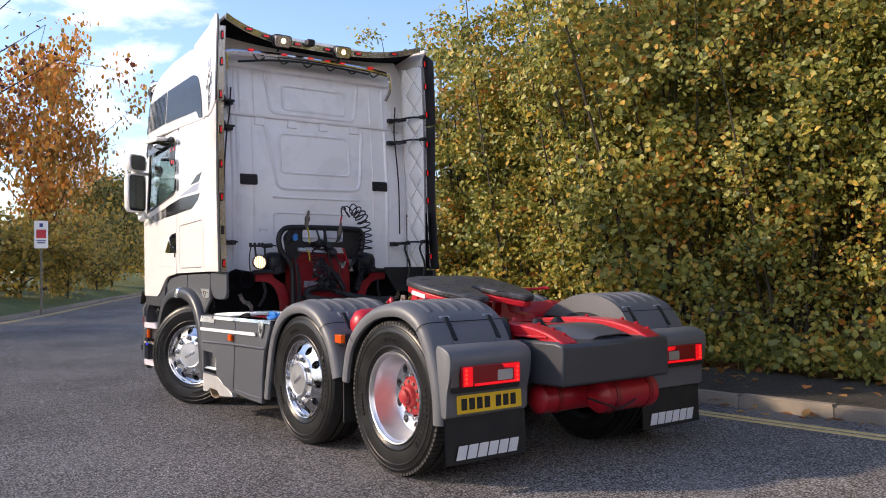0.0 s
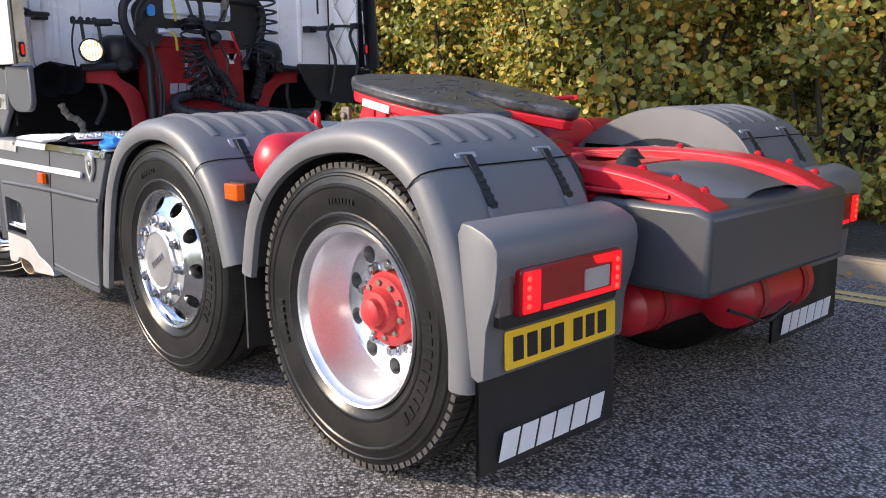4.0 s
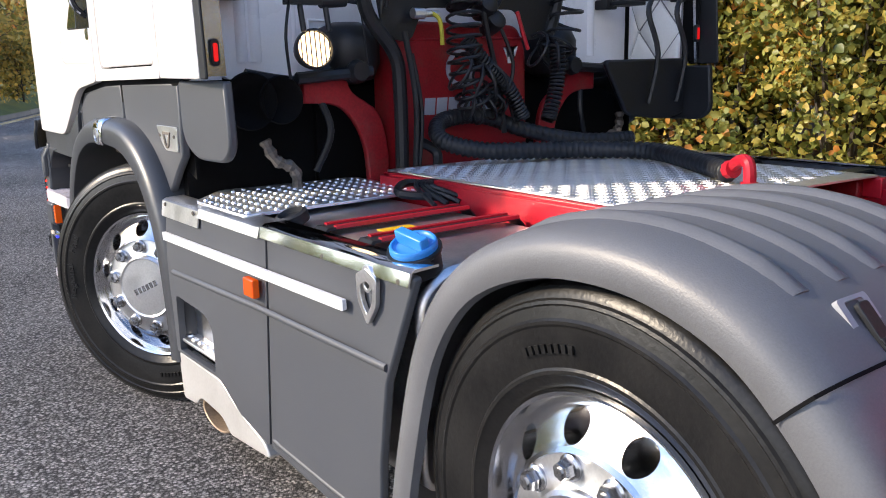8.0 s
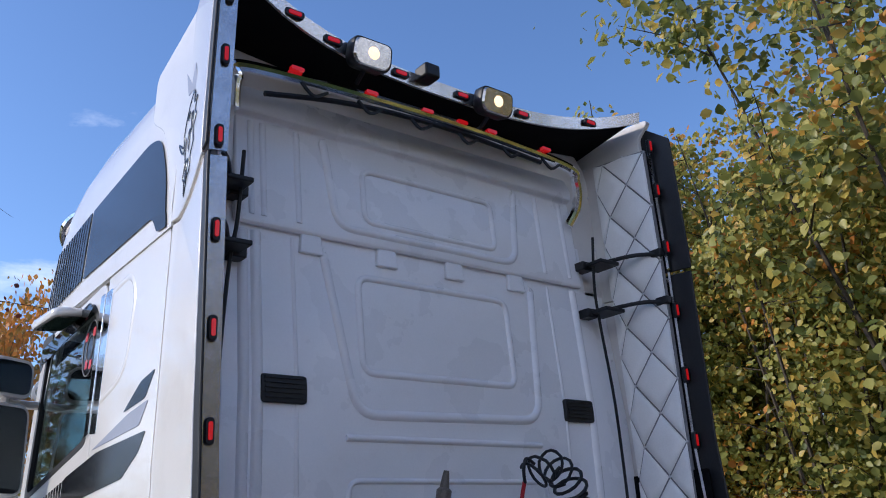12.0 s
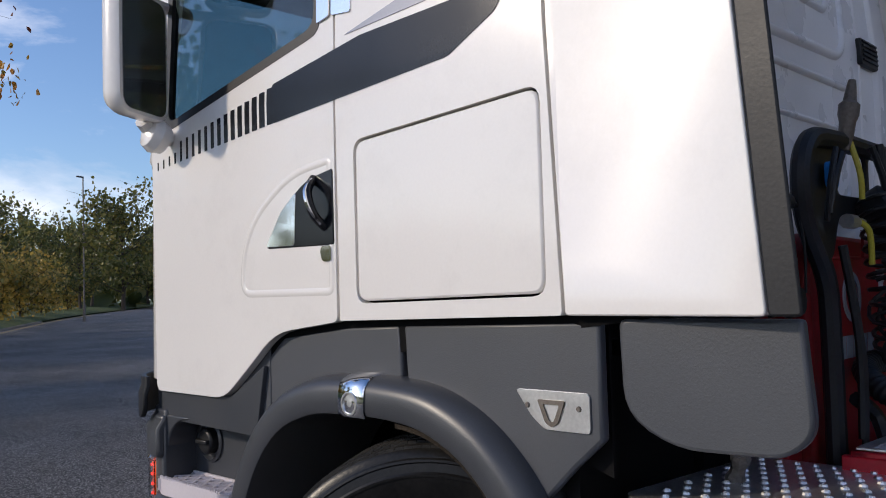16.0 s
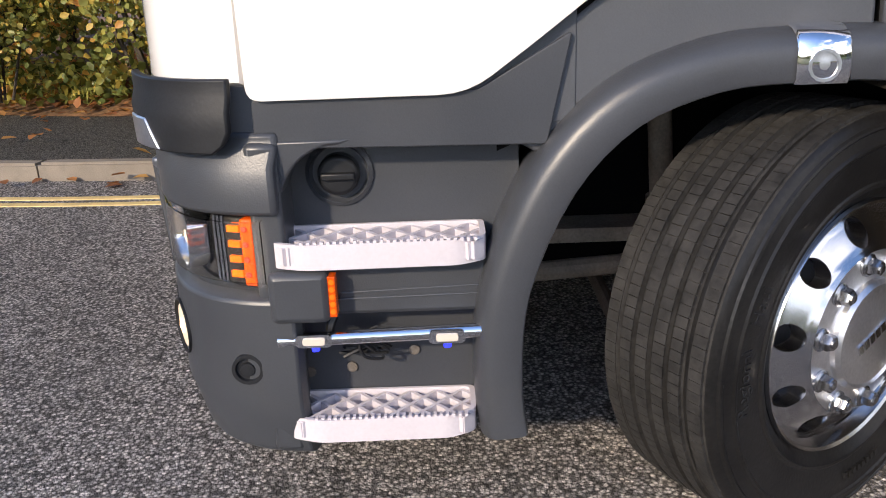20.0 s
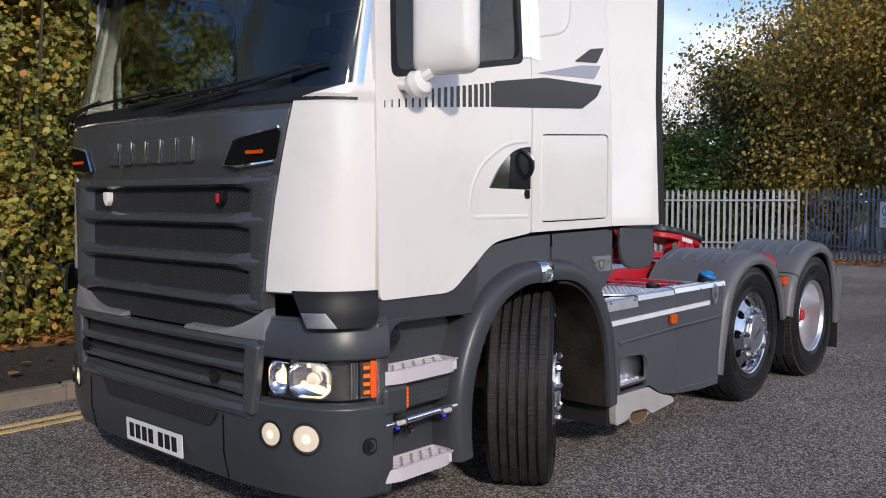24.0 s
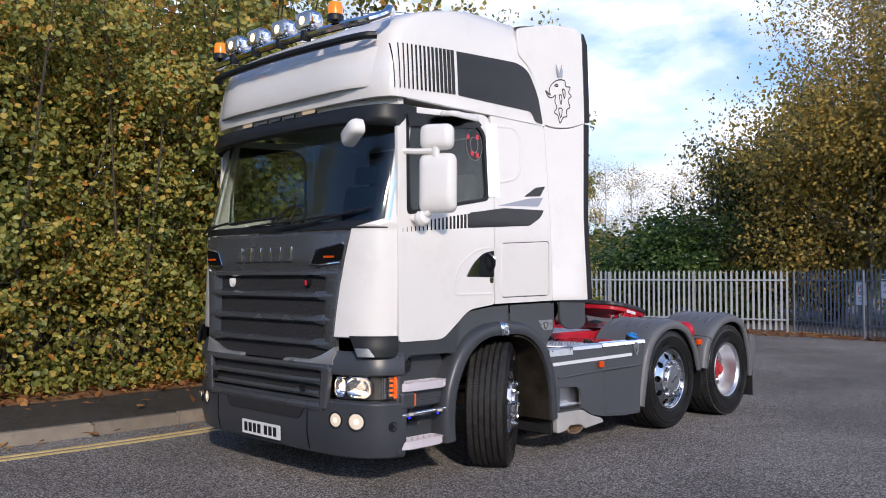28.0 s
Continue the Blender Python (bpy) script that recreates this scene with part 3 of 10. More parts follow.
def blob_leaves(name, places, size, ma, parent, label, seed, fold=0.25, spin=1.0, flat=0.0, face=0.0):
    """Leaves as folded six-cornered blades, one island each."""
    rs = np.random.RandomState(seed)
    n = len(places)
    P = np.asarray(places, float)
    ax = rs.normal(size=(n, 3))
    ax[:, 2] = ax[:, 2] * (1 - flat) - 0.3 * (1 - flat)
    ax /= np.linalg.norm(ax, axis=1)[:, None]
    up = rs.normal(size=(n, 3)) * spin * (1 - flat)
    up[:, 2] += 0.6 + 3 * flat
    if face:
        rad = P[:, :2] / (np.linalg.norm(P[:, :2], axis=1)[:, None] + 0.05)
        up = up * 0.5
        up[:, :2] += rad * face
    sd = np.cross(ax, up)
    sd /= np.linalg.norm(sd, axis=1)[:, None] + 1e-9
    nn = np.cross(sd, ax)
    L = (size * (0.6 + 0.8 * rs.rand(n)))[:, None]
    W = L * (0.36 + 0.1 * rs.rand(n)[:, None])
    shape = ((0, 0, 0), (0.35, 1, 1), (0.75, 0.75, 1), (1.08, 0, 0), (0.75, -0.75, 1), (0.35, -1, 1))
    V = np.stack([P + ax * L * a + sd * W * b + nn * W * fold * c for a, b, c in shape], 1).reshape(-1, 3)
    me = bpy.data.meshes.new(name)
    me.vertices.add(6 * n)
    me.vertices.foreach_set("co", V.ravel())
    q = np.arange(n)[:, None] * 6
    loops = (q + np.array([0, 1, 2, 3, 0, 3, 4, 5])).ravel()
    me.loops.add(8 * n)
    me.loops.foreach_set("vertex_index", loops.astype(np.int32))
    me.polygons.add(2 * n)
    me.polygons.foreach_set("loop_start", (np.arange(2 * n) * 4).astype(np.int32))
    me.update(calc_edges=True)
    me.validate()
    me.materials.append(ma)
    ob = new(name, me)
    ob.parent = parent
    if label:
        ob["label"] = label
    return ob


def stem(bm, pts, r0, r1, n=6):
    tube(bm, pts, lambda t: r0 + (r1 - r0) * t, n)


def shrub(seed, high, wide, count, label, ma=None, size=0.095, bare=0.10):
    """A tall hedge shrub: many upright stems from one stool and a ragged coat of leaves."""
    rs = random.Random(seed)
    top = thing("hedge_shrub", label, "shrub", group="hedge along the footpath")
    bm, spots = nb(), []
    tips = []
    for k in range(15):
        a, r = rs.uniform(0, 6.28), rs.uniform(0.05, wide * 0.5)
        h = high * rs.uniform(0.62, 1.0)
        x, y = math.cos(a) * r, math.sin(a) * r
        bend = Vector((rs.uniform(-0.3, 0.3), rs.uniform(-0.3, 0.3), 0))
        line = [Vector((x * 0.25, y * 0.25, 0)), Vector((x * 0.6, y * 0.6, h * 0.33)) + bend * 0.5, Vector((x, y, h * 0.7)) + bend, Vector((x * 1.25, y * 1.25, h)) + bend * 1.6]
        line = spline(line, 4)
        stem(bm, line, rs.uniform(0.018, 0.04), 0.005, 5)
        for j in range(13):
            i = rs.randint(2, len(line) - 1)
            p = line[i]
            d = Vector((rs.gauss(0, 1), rs.gauss(0, 1), rs.uniform(-0.1, 0.9))).normalized() * rs.uniform(0.4, 1.15) * (1.1 - 0.4 * p.z / high)
            q = p + d
            stem(bm, [p, p + d * 0.5 + Vector((0, 0, 0.05)), q], 0.008, 0.003, 3)
            tips.append((p, q))
    part("stool", bm, BARK, top, "many thin dark stems")
    while len(spots) < count:
        p, q = rs.choice(tips)
        f = rs.uniform(0.25, 1.12)
        c = p.lerp(q, f)
        for j in range(rs.randint(3, 9)):
            s = c + Vector((rs.gauss(0, 0.13), rs.gauss(0, 0.13), rs.gauss(0, 0.12)))
            if s.z > bare and rs.random() < 0.45 + 0.55 * min(1, s.z / 1.6):
                spots.append(s)
    blob_leaves("foliage", spots, size, ma or HAZEL, top, "mixed green, yellow and brown leaves", seed, face=1.3)
    return top


def tree(seed, name, label, high, wide, count, ma, size, bark=BARK, bole=0.16, low=0.3, group="", airy=0.5, thin=1.0):
    """A tapered trunk, limbs and twigs, with leaves in uneven clumps along the twigs."""
    rs = random.Random(seed)
    top = thing(name, label, "tree", group=group)
    bm, tips = nb(), []
    lean = Vector((rs.uniform(-0.06, 0.06), rs.uniform(-0.06, 0.06), 1))
    trunk = [lean * (high * 0.93 * k / 9) + Vector((rs.gauss(0, 0.02), rs.gauss(0, 0.02), 0)) * high * 0.3 * (k > 0) for k in range(10)]
    stem(bm, trunk, bole, 0.02, 8)
    for k in range(24):
        f = rs.uniform(low, 0.96)
        i = int(f * 9)
        p = trunk[i].lerp(trunk[i + 1], f * 9 - i)
        a = k * 2.4 + rs.uniform(-0.5, 0.5)
        reach = wide * 0.5 * (0.35 + 0.75 * math.sin(math.pi * min(1, (f - low) / (1.02 - low) * 0.8 + 0.18))) * rs.uniform(0.7, 1.15)
        d = Vector((math.cos(a), math.sin(a), rs.uniform(0.25, 0.9))) * reach
        limb = spline([p, p + d * 0.45 + Vector((0, 0, 0.05 * reach)), p + d + Vector((0, 0, 0.15 * reach))], 4)
        stem(bm, limb, bole * 0.32 * (1.1 - f) + 0.012, 0.008, 5)
        for j in range(8):
            q = limb[rs.randint(2, len(limb) - 1)]
            e = Vector((rs.gauss(0, 1), rs.gauss(0, 1), rs.uniform(-0.35, 0.8))).normalized() * reach * rs.uniform(0.22, 0.5)
            stem(bm, [q, q + e * 0.55, q + e + Vector((0, 0, -0.04))], 0.010, 0.003, 3)
            tips.append((q, q + e))
    part("trunk", bm, bark, top)
    spots = []
    w = [rs.random() ** airy for _ in tips]
    picks = rs.choices(range(len(tips)), weights=w, k=count // 5 + 1)
    for t in picks:
        c = tips[t][0].lerp(tips[t][1], rs.uniform(0.2, 1.15))
        sp = wide * 0.05 * thin
        for j in range(5):
            spots.append(c + Vector((rs.gauss(0, sp), rs.gauss(0, sp), rs.gauss(0, sp))))
    blob_leaves("crown", spots, size, ma, top, "", seed + 1, face=1.0)
    return top


def setting():
    bm = nb()
    box(bm, -900, 900, -900, 900, -0.6, -0.03)
    tagged(part("ground", bm, GRASS), "rough grassland to the horizon", "ground", kind="structure")
    # road between the two kerb lines, and the yard behind
    bm = nb()
    a = [Vector((-12.5, -60, 0)), *LEFT]
    b = [Vector((60, -60, 0)), Vector((60, -14, 0)), *RIGHT]
    pts = [(p.x, p.y) for p in a] + [(p.x, p.y) for p in reversed(b)]
    plate(bm, pts, "z", -0.25, 0.25)
    bmesh.ops.triangulate(bm, faces=[f for f in bm.faces if len(f.verts) > 4])
    tagged(part("road", bm, ROAD, sharp=20), "worn grey chipping-faced asphalt road with pale stains", "road", kind="structure")
    # pavement with kerb stones, earth bank under the hedge
    bm = nb()
    ribbon(bm, RIGHT, 0.125, 1.75, 0.118, 0.125, 3)
    pave = tagged(part("pavement", bm, PATHM), "dark asphalt footpath with mossy edge behind a kerb", "pavement", kind="structure")
    bm = nb()
    rows = []
    for k in range(15):
        f = k / 14
        row = side_step(RIGHT, 1.75 + 9 * f)
        rows.append([bm.verts.new((p.x, p.y, 0.11 + 0.42 * min(1, f * 2.2) + (0.10 * noise.noise(p * 1.3) if k else -0.01))) for p in row])
    ring_faces(bm, rows, False)
    tagged(part("bank", bm, EARTH), "bare earth bank with fallen leaves under the hedge", "bank", kind="structure")
    bm = nb()
    box(bm, -0.4575 + 0.004, 0.4575 - 0.004, -0.0625, 0.0625, -0.15, 0.122)
    bmesh.ops.bevel(bm, geom=[e for e in bm.edges if abs(e.verts[0].co.z - 0.122) < 1e-3 and abs(e.verts[1].co.z - 0.122) < 1e-3], offset=0.018, segments=2, affect="EDGES")
    stone = None
    rs = random.Random(4)
    for line, off, owner in ((RIGHT, 0.0625, pave), (LEFT, -0.0625, None)):
        if owner is None:
            vb = nb()
            rows = []
            for k in range(9):
                f = k / 8
                row = side_step(line, -0.125 - 40 * f * f)
                rows.append([vb.verts.new((p.x, p.y, 0.115 + 1.1 * min(1, f * 1.4) * (p.y > 5) + (0.06 * noise.noise(p * 0.7) if k else 0))) for p in row])
            ring_faces(vb, rows, False)
            owner = tagged(part("verge", vb, GRASS), "mown grass verge rising to a wooded bank", "verge", kind="structure")
        pts = resample(side_step(line, off), 0.915)
        for p, q in zip(pts, pts[1:]):
            c = (p + q) / 2
            if not -14 < c.y < 62 or (c.x > 15 and c.y < 0):
                continue
            m = Matrix.Translation(c + Vector((0, 0, rs.uniform(-0.006, 0.006)))) @ Matrix.Rotation(math.atan2(q.y - p.y, q.x - p.x), 4, "Z") @ pose(0, 0, 0, rs.uniform(-1, 1), 0, rs.uniform(-0.4, 0.4))
            if stone is None:
                stone = part("kerb_stone", bm, KERB, owner, m=m)
            else:
                again(stone, m, owner)
    # double yellow lines
    bm = nb()
    for line, offs in ((RIGHT, (-0.44, -0.58)), (LEFT, (0.30, 0.44))):
        some = [p for p in line if -5 < p.y < 90]
        for o in offs:
            rows = [[bm.verts.new((p.x, p.y, z)) for p in side_step(some, o + d)] for d, z in ((-0.036, 0.0), (-0.032, 0.005), (0.032, 0.005), (0.036, 0.0))]
            ring_faces(bm, rows, False)
    tagged(part("double_yellow_lines", bm, LINE), "faded double yellow lines painted along the kerb", "road marking", kind="structure")
    # fallen leaves and grass
    rs = np.random.RandomState(5)
    line = resample(RIGHT, 0.25)
    spots = []
    for k in range(34000):
        i = rs.randint(len(line) - 1)
        p = line[i]
        if not -5 < p.y < 13:
            continue
        t = (line[i + 1] - p).normalized()
        d = 1.6 + abs(rs.normal(0, 1.7)) if rs.rand() < 0.93 else (rs.uniform(-0.2, 1.7) if rs.rand() < 0.5 else -abs(rs.normal(0, 0.06)))
        z = 0.12 + 0.42 * min(1, max(0, (d - 1.75) / 9) * 2.2) + 0.03 if d > 0.1 else 0.01
        spots.append((p.x + t.y * d + rs.uniform(-0.2, 0.2), p.y - t.x * d, z + rs.uniform(0, 0.05)))
    for k in range(1500):
        i = rs.randint(len(line) - 1)
        p = line[i]
        if -6 < p.y < 4:
            t = (line[i + 1] - p).normalized()
            d = -abs(rs.normal(0, 0.16)) + 0.03 if rs.rand() < 0.6 else rs.uniform(0.15, 1.7)
            spots.append((p.x + t.y * d, p.y - t.x * d, (0.012 if d < 0.06 else 0.135) + 0.02 * rs.rand()))
    tagged(blob_leaves("fallen_leaves", spots, 0.085, LITTER, None, "brown and orange fallen leaves on the bank", 7, flat=0.7), "", "leaves", kind="stuff")
    # low growth and seedlings under the hedge
    spots = []
    for k in range(1050):
        y = rs.uniform(-5.2, 2.6)
        x = 4.35 + abs(rs.normal(0, 0.55)) + (0.35 if y < -1 else 0)
        h = 0.15 + (0.75 if y > -1.5 else 1.35) * rs.rand() ** 1.5
        for j in range(9):
            f = rs.rand()
            spots.append((x + rs.normal(0, 0.10) * (0.4 + f), y + rs.normal(0, 0.10) * (0.4 + f), 0.20 + h * f))
    for k in range(900):
        y = rs.uniform(2.6, 10.6)
        x = 4.55 + abs(rs.normal(0, 0.45)) + max(0.0, y - 7) * 0.28
        h = 0.2 + 1.2 * rs.rand() ** 1.6
        for j in range(9):
            f = rs.rand()
            spots.append((x + rs.normal(0, 0.11) * (0.4 + f), y + rs.normal(0, 0.11) * (0.4 + f), 0.20 + h * f))
    tagged(blob_leaves("undergrowth", spots, 0.072, HAZEL, None, "low green and yellow growth under the hedge", 9, face=0.0), "", "undergrowth", kind="stuff")
    spots = [(rs.uniform(-4, 9), -13.2 - rs.rand() * 1.8, 0.012 + 0.03 * rs.rand()) for _ in range(2200)]
    tagged(blob_leaves("fallen_leaves", spots, 0.10, LITTER, None, "brown fallen leaves blown against the fence foot", 8, flat=0.75), "", "leaves", kind="stuff")


def hedge():
    kinds = [shrub(11 + k, h, 2.6, 20000 if k < 3 else 4000, "tall hedge shrub in green and yellow autumn leaf", size=0.070 if k < 3 else 0.16) for k, h in enumerate((6.6, 6.1, 6.9, 6.7))]
    rs = random.Random(3)
    n, used = 0, set()
    for row, x0 in enumerate((5.0, 6.6, 8.4)):
        y = -3.6
        while y < 10.4:
            s = rs.uniform(0.86, 1.08) * (1.0 if y < 7.6 else 0.80 if y < 9 else 0.62)
            x = x0 + rs.uniform(-0.35, 0.35) + (0.25 if y < 0 else 0)
            m = Matrix.LocRotScale((x, y, 0.25), Euler((0, 0, rs.uniform(0, 6.28))), (s * 1.05, s * 1.05, s))
            k = 3 if row == 2 else n % 3
            if k in used:
                copy_thing(kinds[k], m)
            else:
                kinds[k].matrix_basis = m
                used.add(k)
            n += 1
            y += 1.55 if row == 0 else 1.9
    # lower shrubs leaning out over the footpath at the bend
    for k, (x, y, s) in enumerate(((4.75, -5.0, 0.66), (4.55, -3.6, 0.58), (4.5, -2.3, 0.62))):
        copy_thing(kinds[k % 3], Matrix.LocRotScale((x, y, 0.2), Euler((0, 0, 1.3 * k)), (s * 0.9, s * 0.9, s)))


def woods():
    a = tree(31, "autumn_tree", "broad tree in orange autumn leaf on the far verge", 9.5, 9.0, 7000, AUTUMN, 0.22, group="trees on the far verge", low=0.18)
    a.matrix_basis = Matrix.LocRotScale((3.7, 33.6, 0.6), None, (0.66, 0.66, 1.0))
    copy_thing(a, Matrix.LocRotScale((12, 58, 1.0), Euler((0, 0, 2)), (0.9, 0.9, 0.8)))
    c = tree(33, "cherry_tree", "sparse tree with dark red leaves on bare twigs", 8.5, 8.0, 1500, RUSSET, 0.13, group="trees on the far verge", low=0.3)
    c.matrix_basis = pose(-3.3, 20.5, 0.3)
    o = tree(35, "verge_tree", "dull green and brown tree on the wooded bank", 8.0, 7.0, 3600, OLIVE, 0.24, group="trees on the far verge", low=0.12)
    o.matrix_basis = pose(-1.5, 38, 0.9)
    for x, y, s in ((0.5, 46, 1.0), (10, 47, 0.7), (15, 66, 0.9), (21, 76, 1.0), (-7, 33, 1.0), (-14, 26, 1.1), (30, 90, 1.0), (26, 70, 0.8), (40, 100, 1.1), (52, 110, 1.2), (20, 50, 0.8)):
        copy_thing(o, Matrix.LocRotScale((x, y, 0.8), Euler((0, 0, x * 1.7)), (s, s, s)))
    u = tree(37, "verge_bush", "low tangled roadside bush in green and yellow", 2.6, 4.2, 2600, BROWN, 0.16, group="bushes on the far verge", low=0.05, bole=0.05)
    u.matrix_basis = pose(2.2, 30.5, 0.3)
    for x, y, s in ((-0.5, 29, 1.0), (5, 36.5, 1.1), (8, 42, 1.1), (11, 50, 1.2), (16, 58, 1.2), (-3.5, 26, 1.1), (20, 66, 1.3), (-8, 22, 1.1), (26, 78, 1.3), (34, 92, 1.4), (4, 31, 0.7)):
        copy_thing(u, Matrix.LocRotScale((x, y, 0.35), Euler((0, 0, y)), (s, s, s)))
    # behind the fence: low gold crowns with tall thin birches rising out of them
    b = tree(41, "maple_tree", "dense low tree in gold and brown leaf behind the fence", 7.2, 6.6, 26000, BROWN, 0.10, group="trees behind the fence", low=0.05, bole=0.16, airy=0.25, thin=1.5)
    b.matrix_basis = pose(5.0, -20.0, 0)
    for x, y, s in ((2.4, -19.2, 1.05), (-0.4, -18.2, 1.0), (-3.2, -17.2, 1.1), (6.4, -25, 1.0), (1.0, -24, 1.2), (-5.5, -20, 1.2)):
        copy_thing(b, Matrix.LocRotScale((x, y, 0), Euler((0, 0, x)), (s, s, s)))
    w = tree(43, "birch_tree", "slim pale-barked birch, half bare, behind the fence", 14.0, 5.4, 4600, BROWN, 0.09, bark=BIRCH, group="birches behind the fence", bole=0.09, low=0.22, thin=1.3)
    w.matrix_basis = pose(5.4, -22.5, 0)
    for x, y, s in ((16.5, -33, 0.62), (20, -36, 0.6), (14, -36, 0.6), (24, -38, 0.7), (18, -44, 0.66), (28, -42, 0.75), (11.5, -40, 0.7), (4.0, -20.4, 1.0), (2.9, -22.6, 1.1), (1.7, -19.0, 0.95), (0.6, -21.5, 1.1), (-1.2, -18.4, 1.0), (-3.0, -20.5, 1.1), (3.3, -18.6, 0.85)):
        copy_thing(w, Matrix.LocRotScale((x, y, 0), Euler((0, 0, x * 1.9)), (s, s, s)))
    d = tree(47, "alder_tree", "dark green tree behind the fence", 6.0, 4.6, 9000, OLIVE, 0.12, group="trees behind the fence", low=0.06, bole=0.12, airy=0.3, thin=1.5)
    d.matrix_basis = pose(8.4, -21.5, 0)
    copy_thing(d, Matrix.LocRotScale((9.8, -25, 0), Euler((0, 0, 2)), (1.0, 1.0, 1.1)))
    g = tree(45, "laurel_bush", "dense dark green evergreen bush behind the fence", 4.9, 5.2, 16000, LAUREL, 0.14, group="evergreens behind the fence", low=0.04, bole=0.12, airy=0.2, thin=1.5)
    g.matrix_basis = Matrix.LocRotScale((10.2, -17.8, 0), None, (1, 1, 0.66))
    for x, y, s in ((13.4, -17.4, 1.0), (16.6, -16.6, 0.95), (8.2, -20.0, 0.85), (20, -15.5, 1.0), (24, -14, 1.0)):
        copy_thing(g, Matrix.LocRotScale((x, y, 0), Euler((0, 0, x)), (s, s, s * 0.68)))
    # far skyline
    rs = np.random.RandomState(9)
    spots = []
    for k in range(15000):
        t = rs.uniform(0, 2 * math.pi)
        r = rs.uniform(120, 190)
        h = 9 + 5 * noise.noise(Vector((math.cos(t) * 6, math.sin(t) * 6, 0)))
        spots.append((r * math.cos(t), r * math.sin(t), rs.rand() * h))
    tagged(blob_leaves("far_woods", spots, 3.2, OLIVE, None, "distant woodland round the yard", 10), "", "woods", kind="stuff")


FENCE = mat("galvanised_steel", (0.62, 0.63, 0.64), 0.45, metal=0.6, var=0.12, scale=6, piece=0.1)
GATE = mat("grey_blue_steel", (0.16, 0.18, 0.22), 0.5, metal=0.3, var=0.15, scale=6, piece=0.12)


def fence_run(a, b, ma, name, label, gap=0.155, high=1.80):
    a, b = Vector(a), Vector(b)
    d = b - a
    ang = math.atan2(d.y, d.x)
    base = Matrix.Translation(a) @ Matrix.Rotation(ang, 4, "Z")
    top = tagged(new(name), label, "fence", group="palisade fence")
    top.matrix_basis = base
    L = d.length
    bm = nb()
    poly = rnd([(-0.034, 0.06), (0.034, 0.06), (0.034, high - 0.07), (0, high), (-0.034, high - 0.07)], 0.004, 1)
    sect = [[Vector((u, 0.012 * (1 - (u / 0.034) ** 2) - 0.006, v)) for u, v in poly], [Vector((u, 0.012 * (1 - (u / 0.034) ** 2) - 0.010, v)) for u, v in poly]]
    loft(bm, sect)
    first, x = None, 0.08
    while x < L - 0.04:
        m = pose(x, 0.045, 0, 0, 0, random.uniform(-1.5, 1.5))
        if first is None:
            first = part("pale", bm, ma, top, m=m)
        else:
            again(first, m)
        x += gap
    for z in (0.36, high - 0.30):
        bm = nb()
        plate(bm, [(-0.022, z - 0.022), (0.022, z - 0.022), (0.022, z - 0.016), (-0.016, z - 0.016), (-0.016, z + 0.022), (-0.022, z + 0.022)], "x", 0, L)
        part("rail", bm, ma, top)
    n = max(1, round(L / 2.75))
    bm = nb()
    box(bm, -0.028, 0.028, -0.07, -0.022, -0.1, high - 0.05)
    post = part("post", bm, ma, top, bevel=0.004)
    for k in range(1, n + 1):
        again(post, pose(L * k / n, 0, 0))
    return top


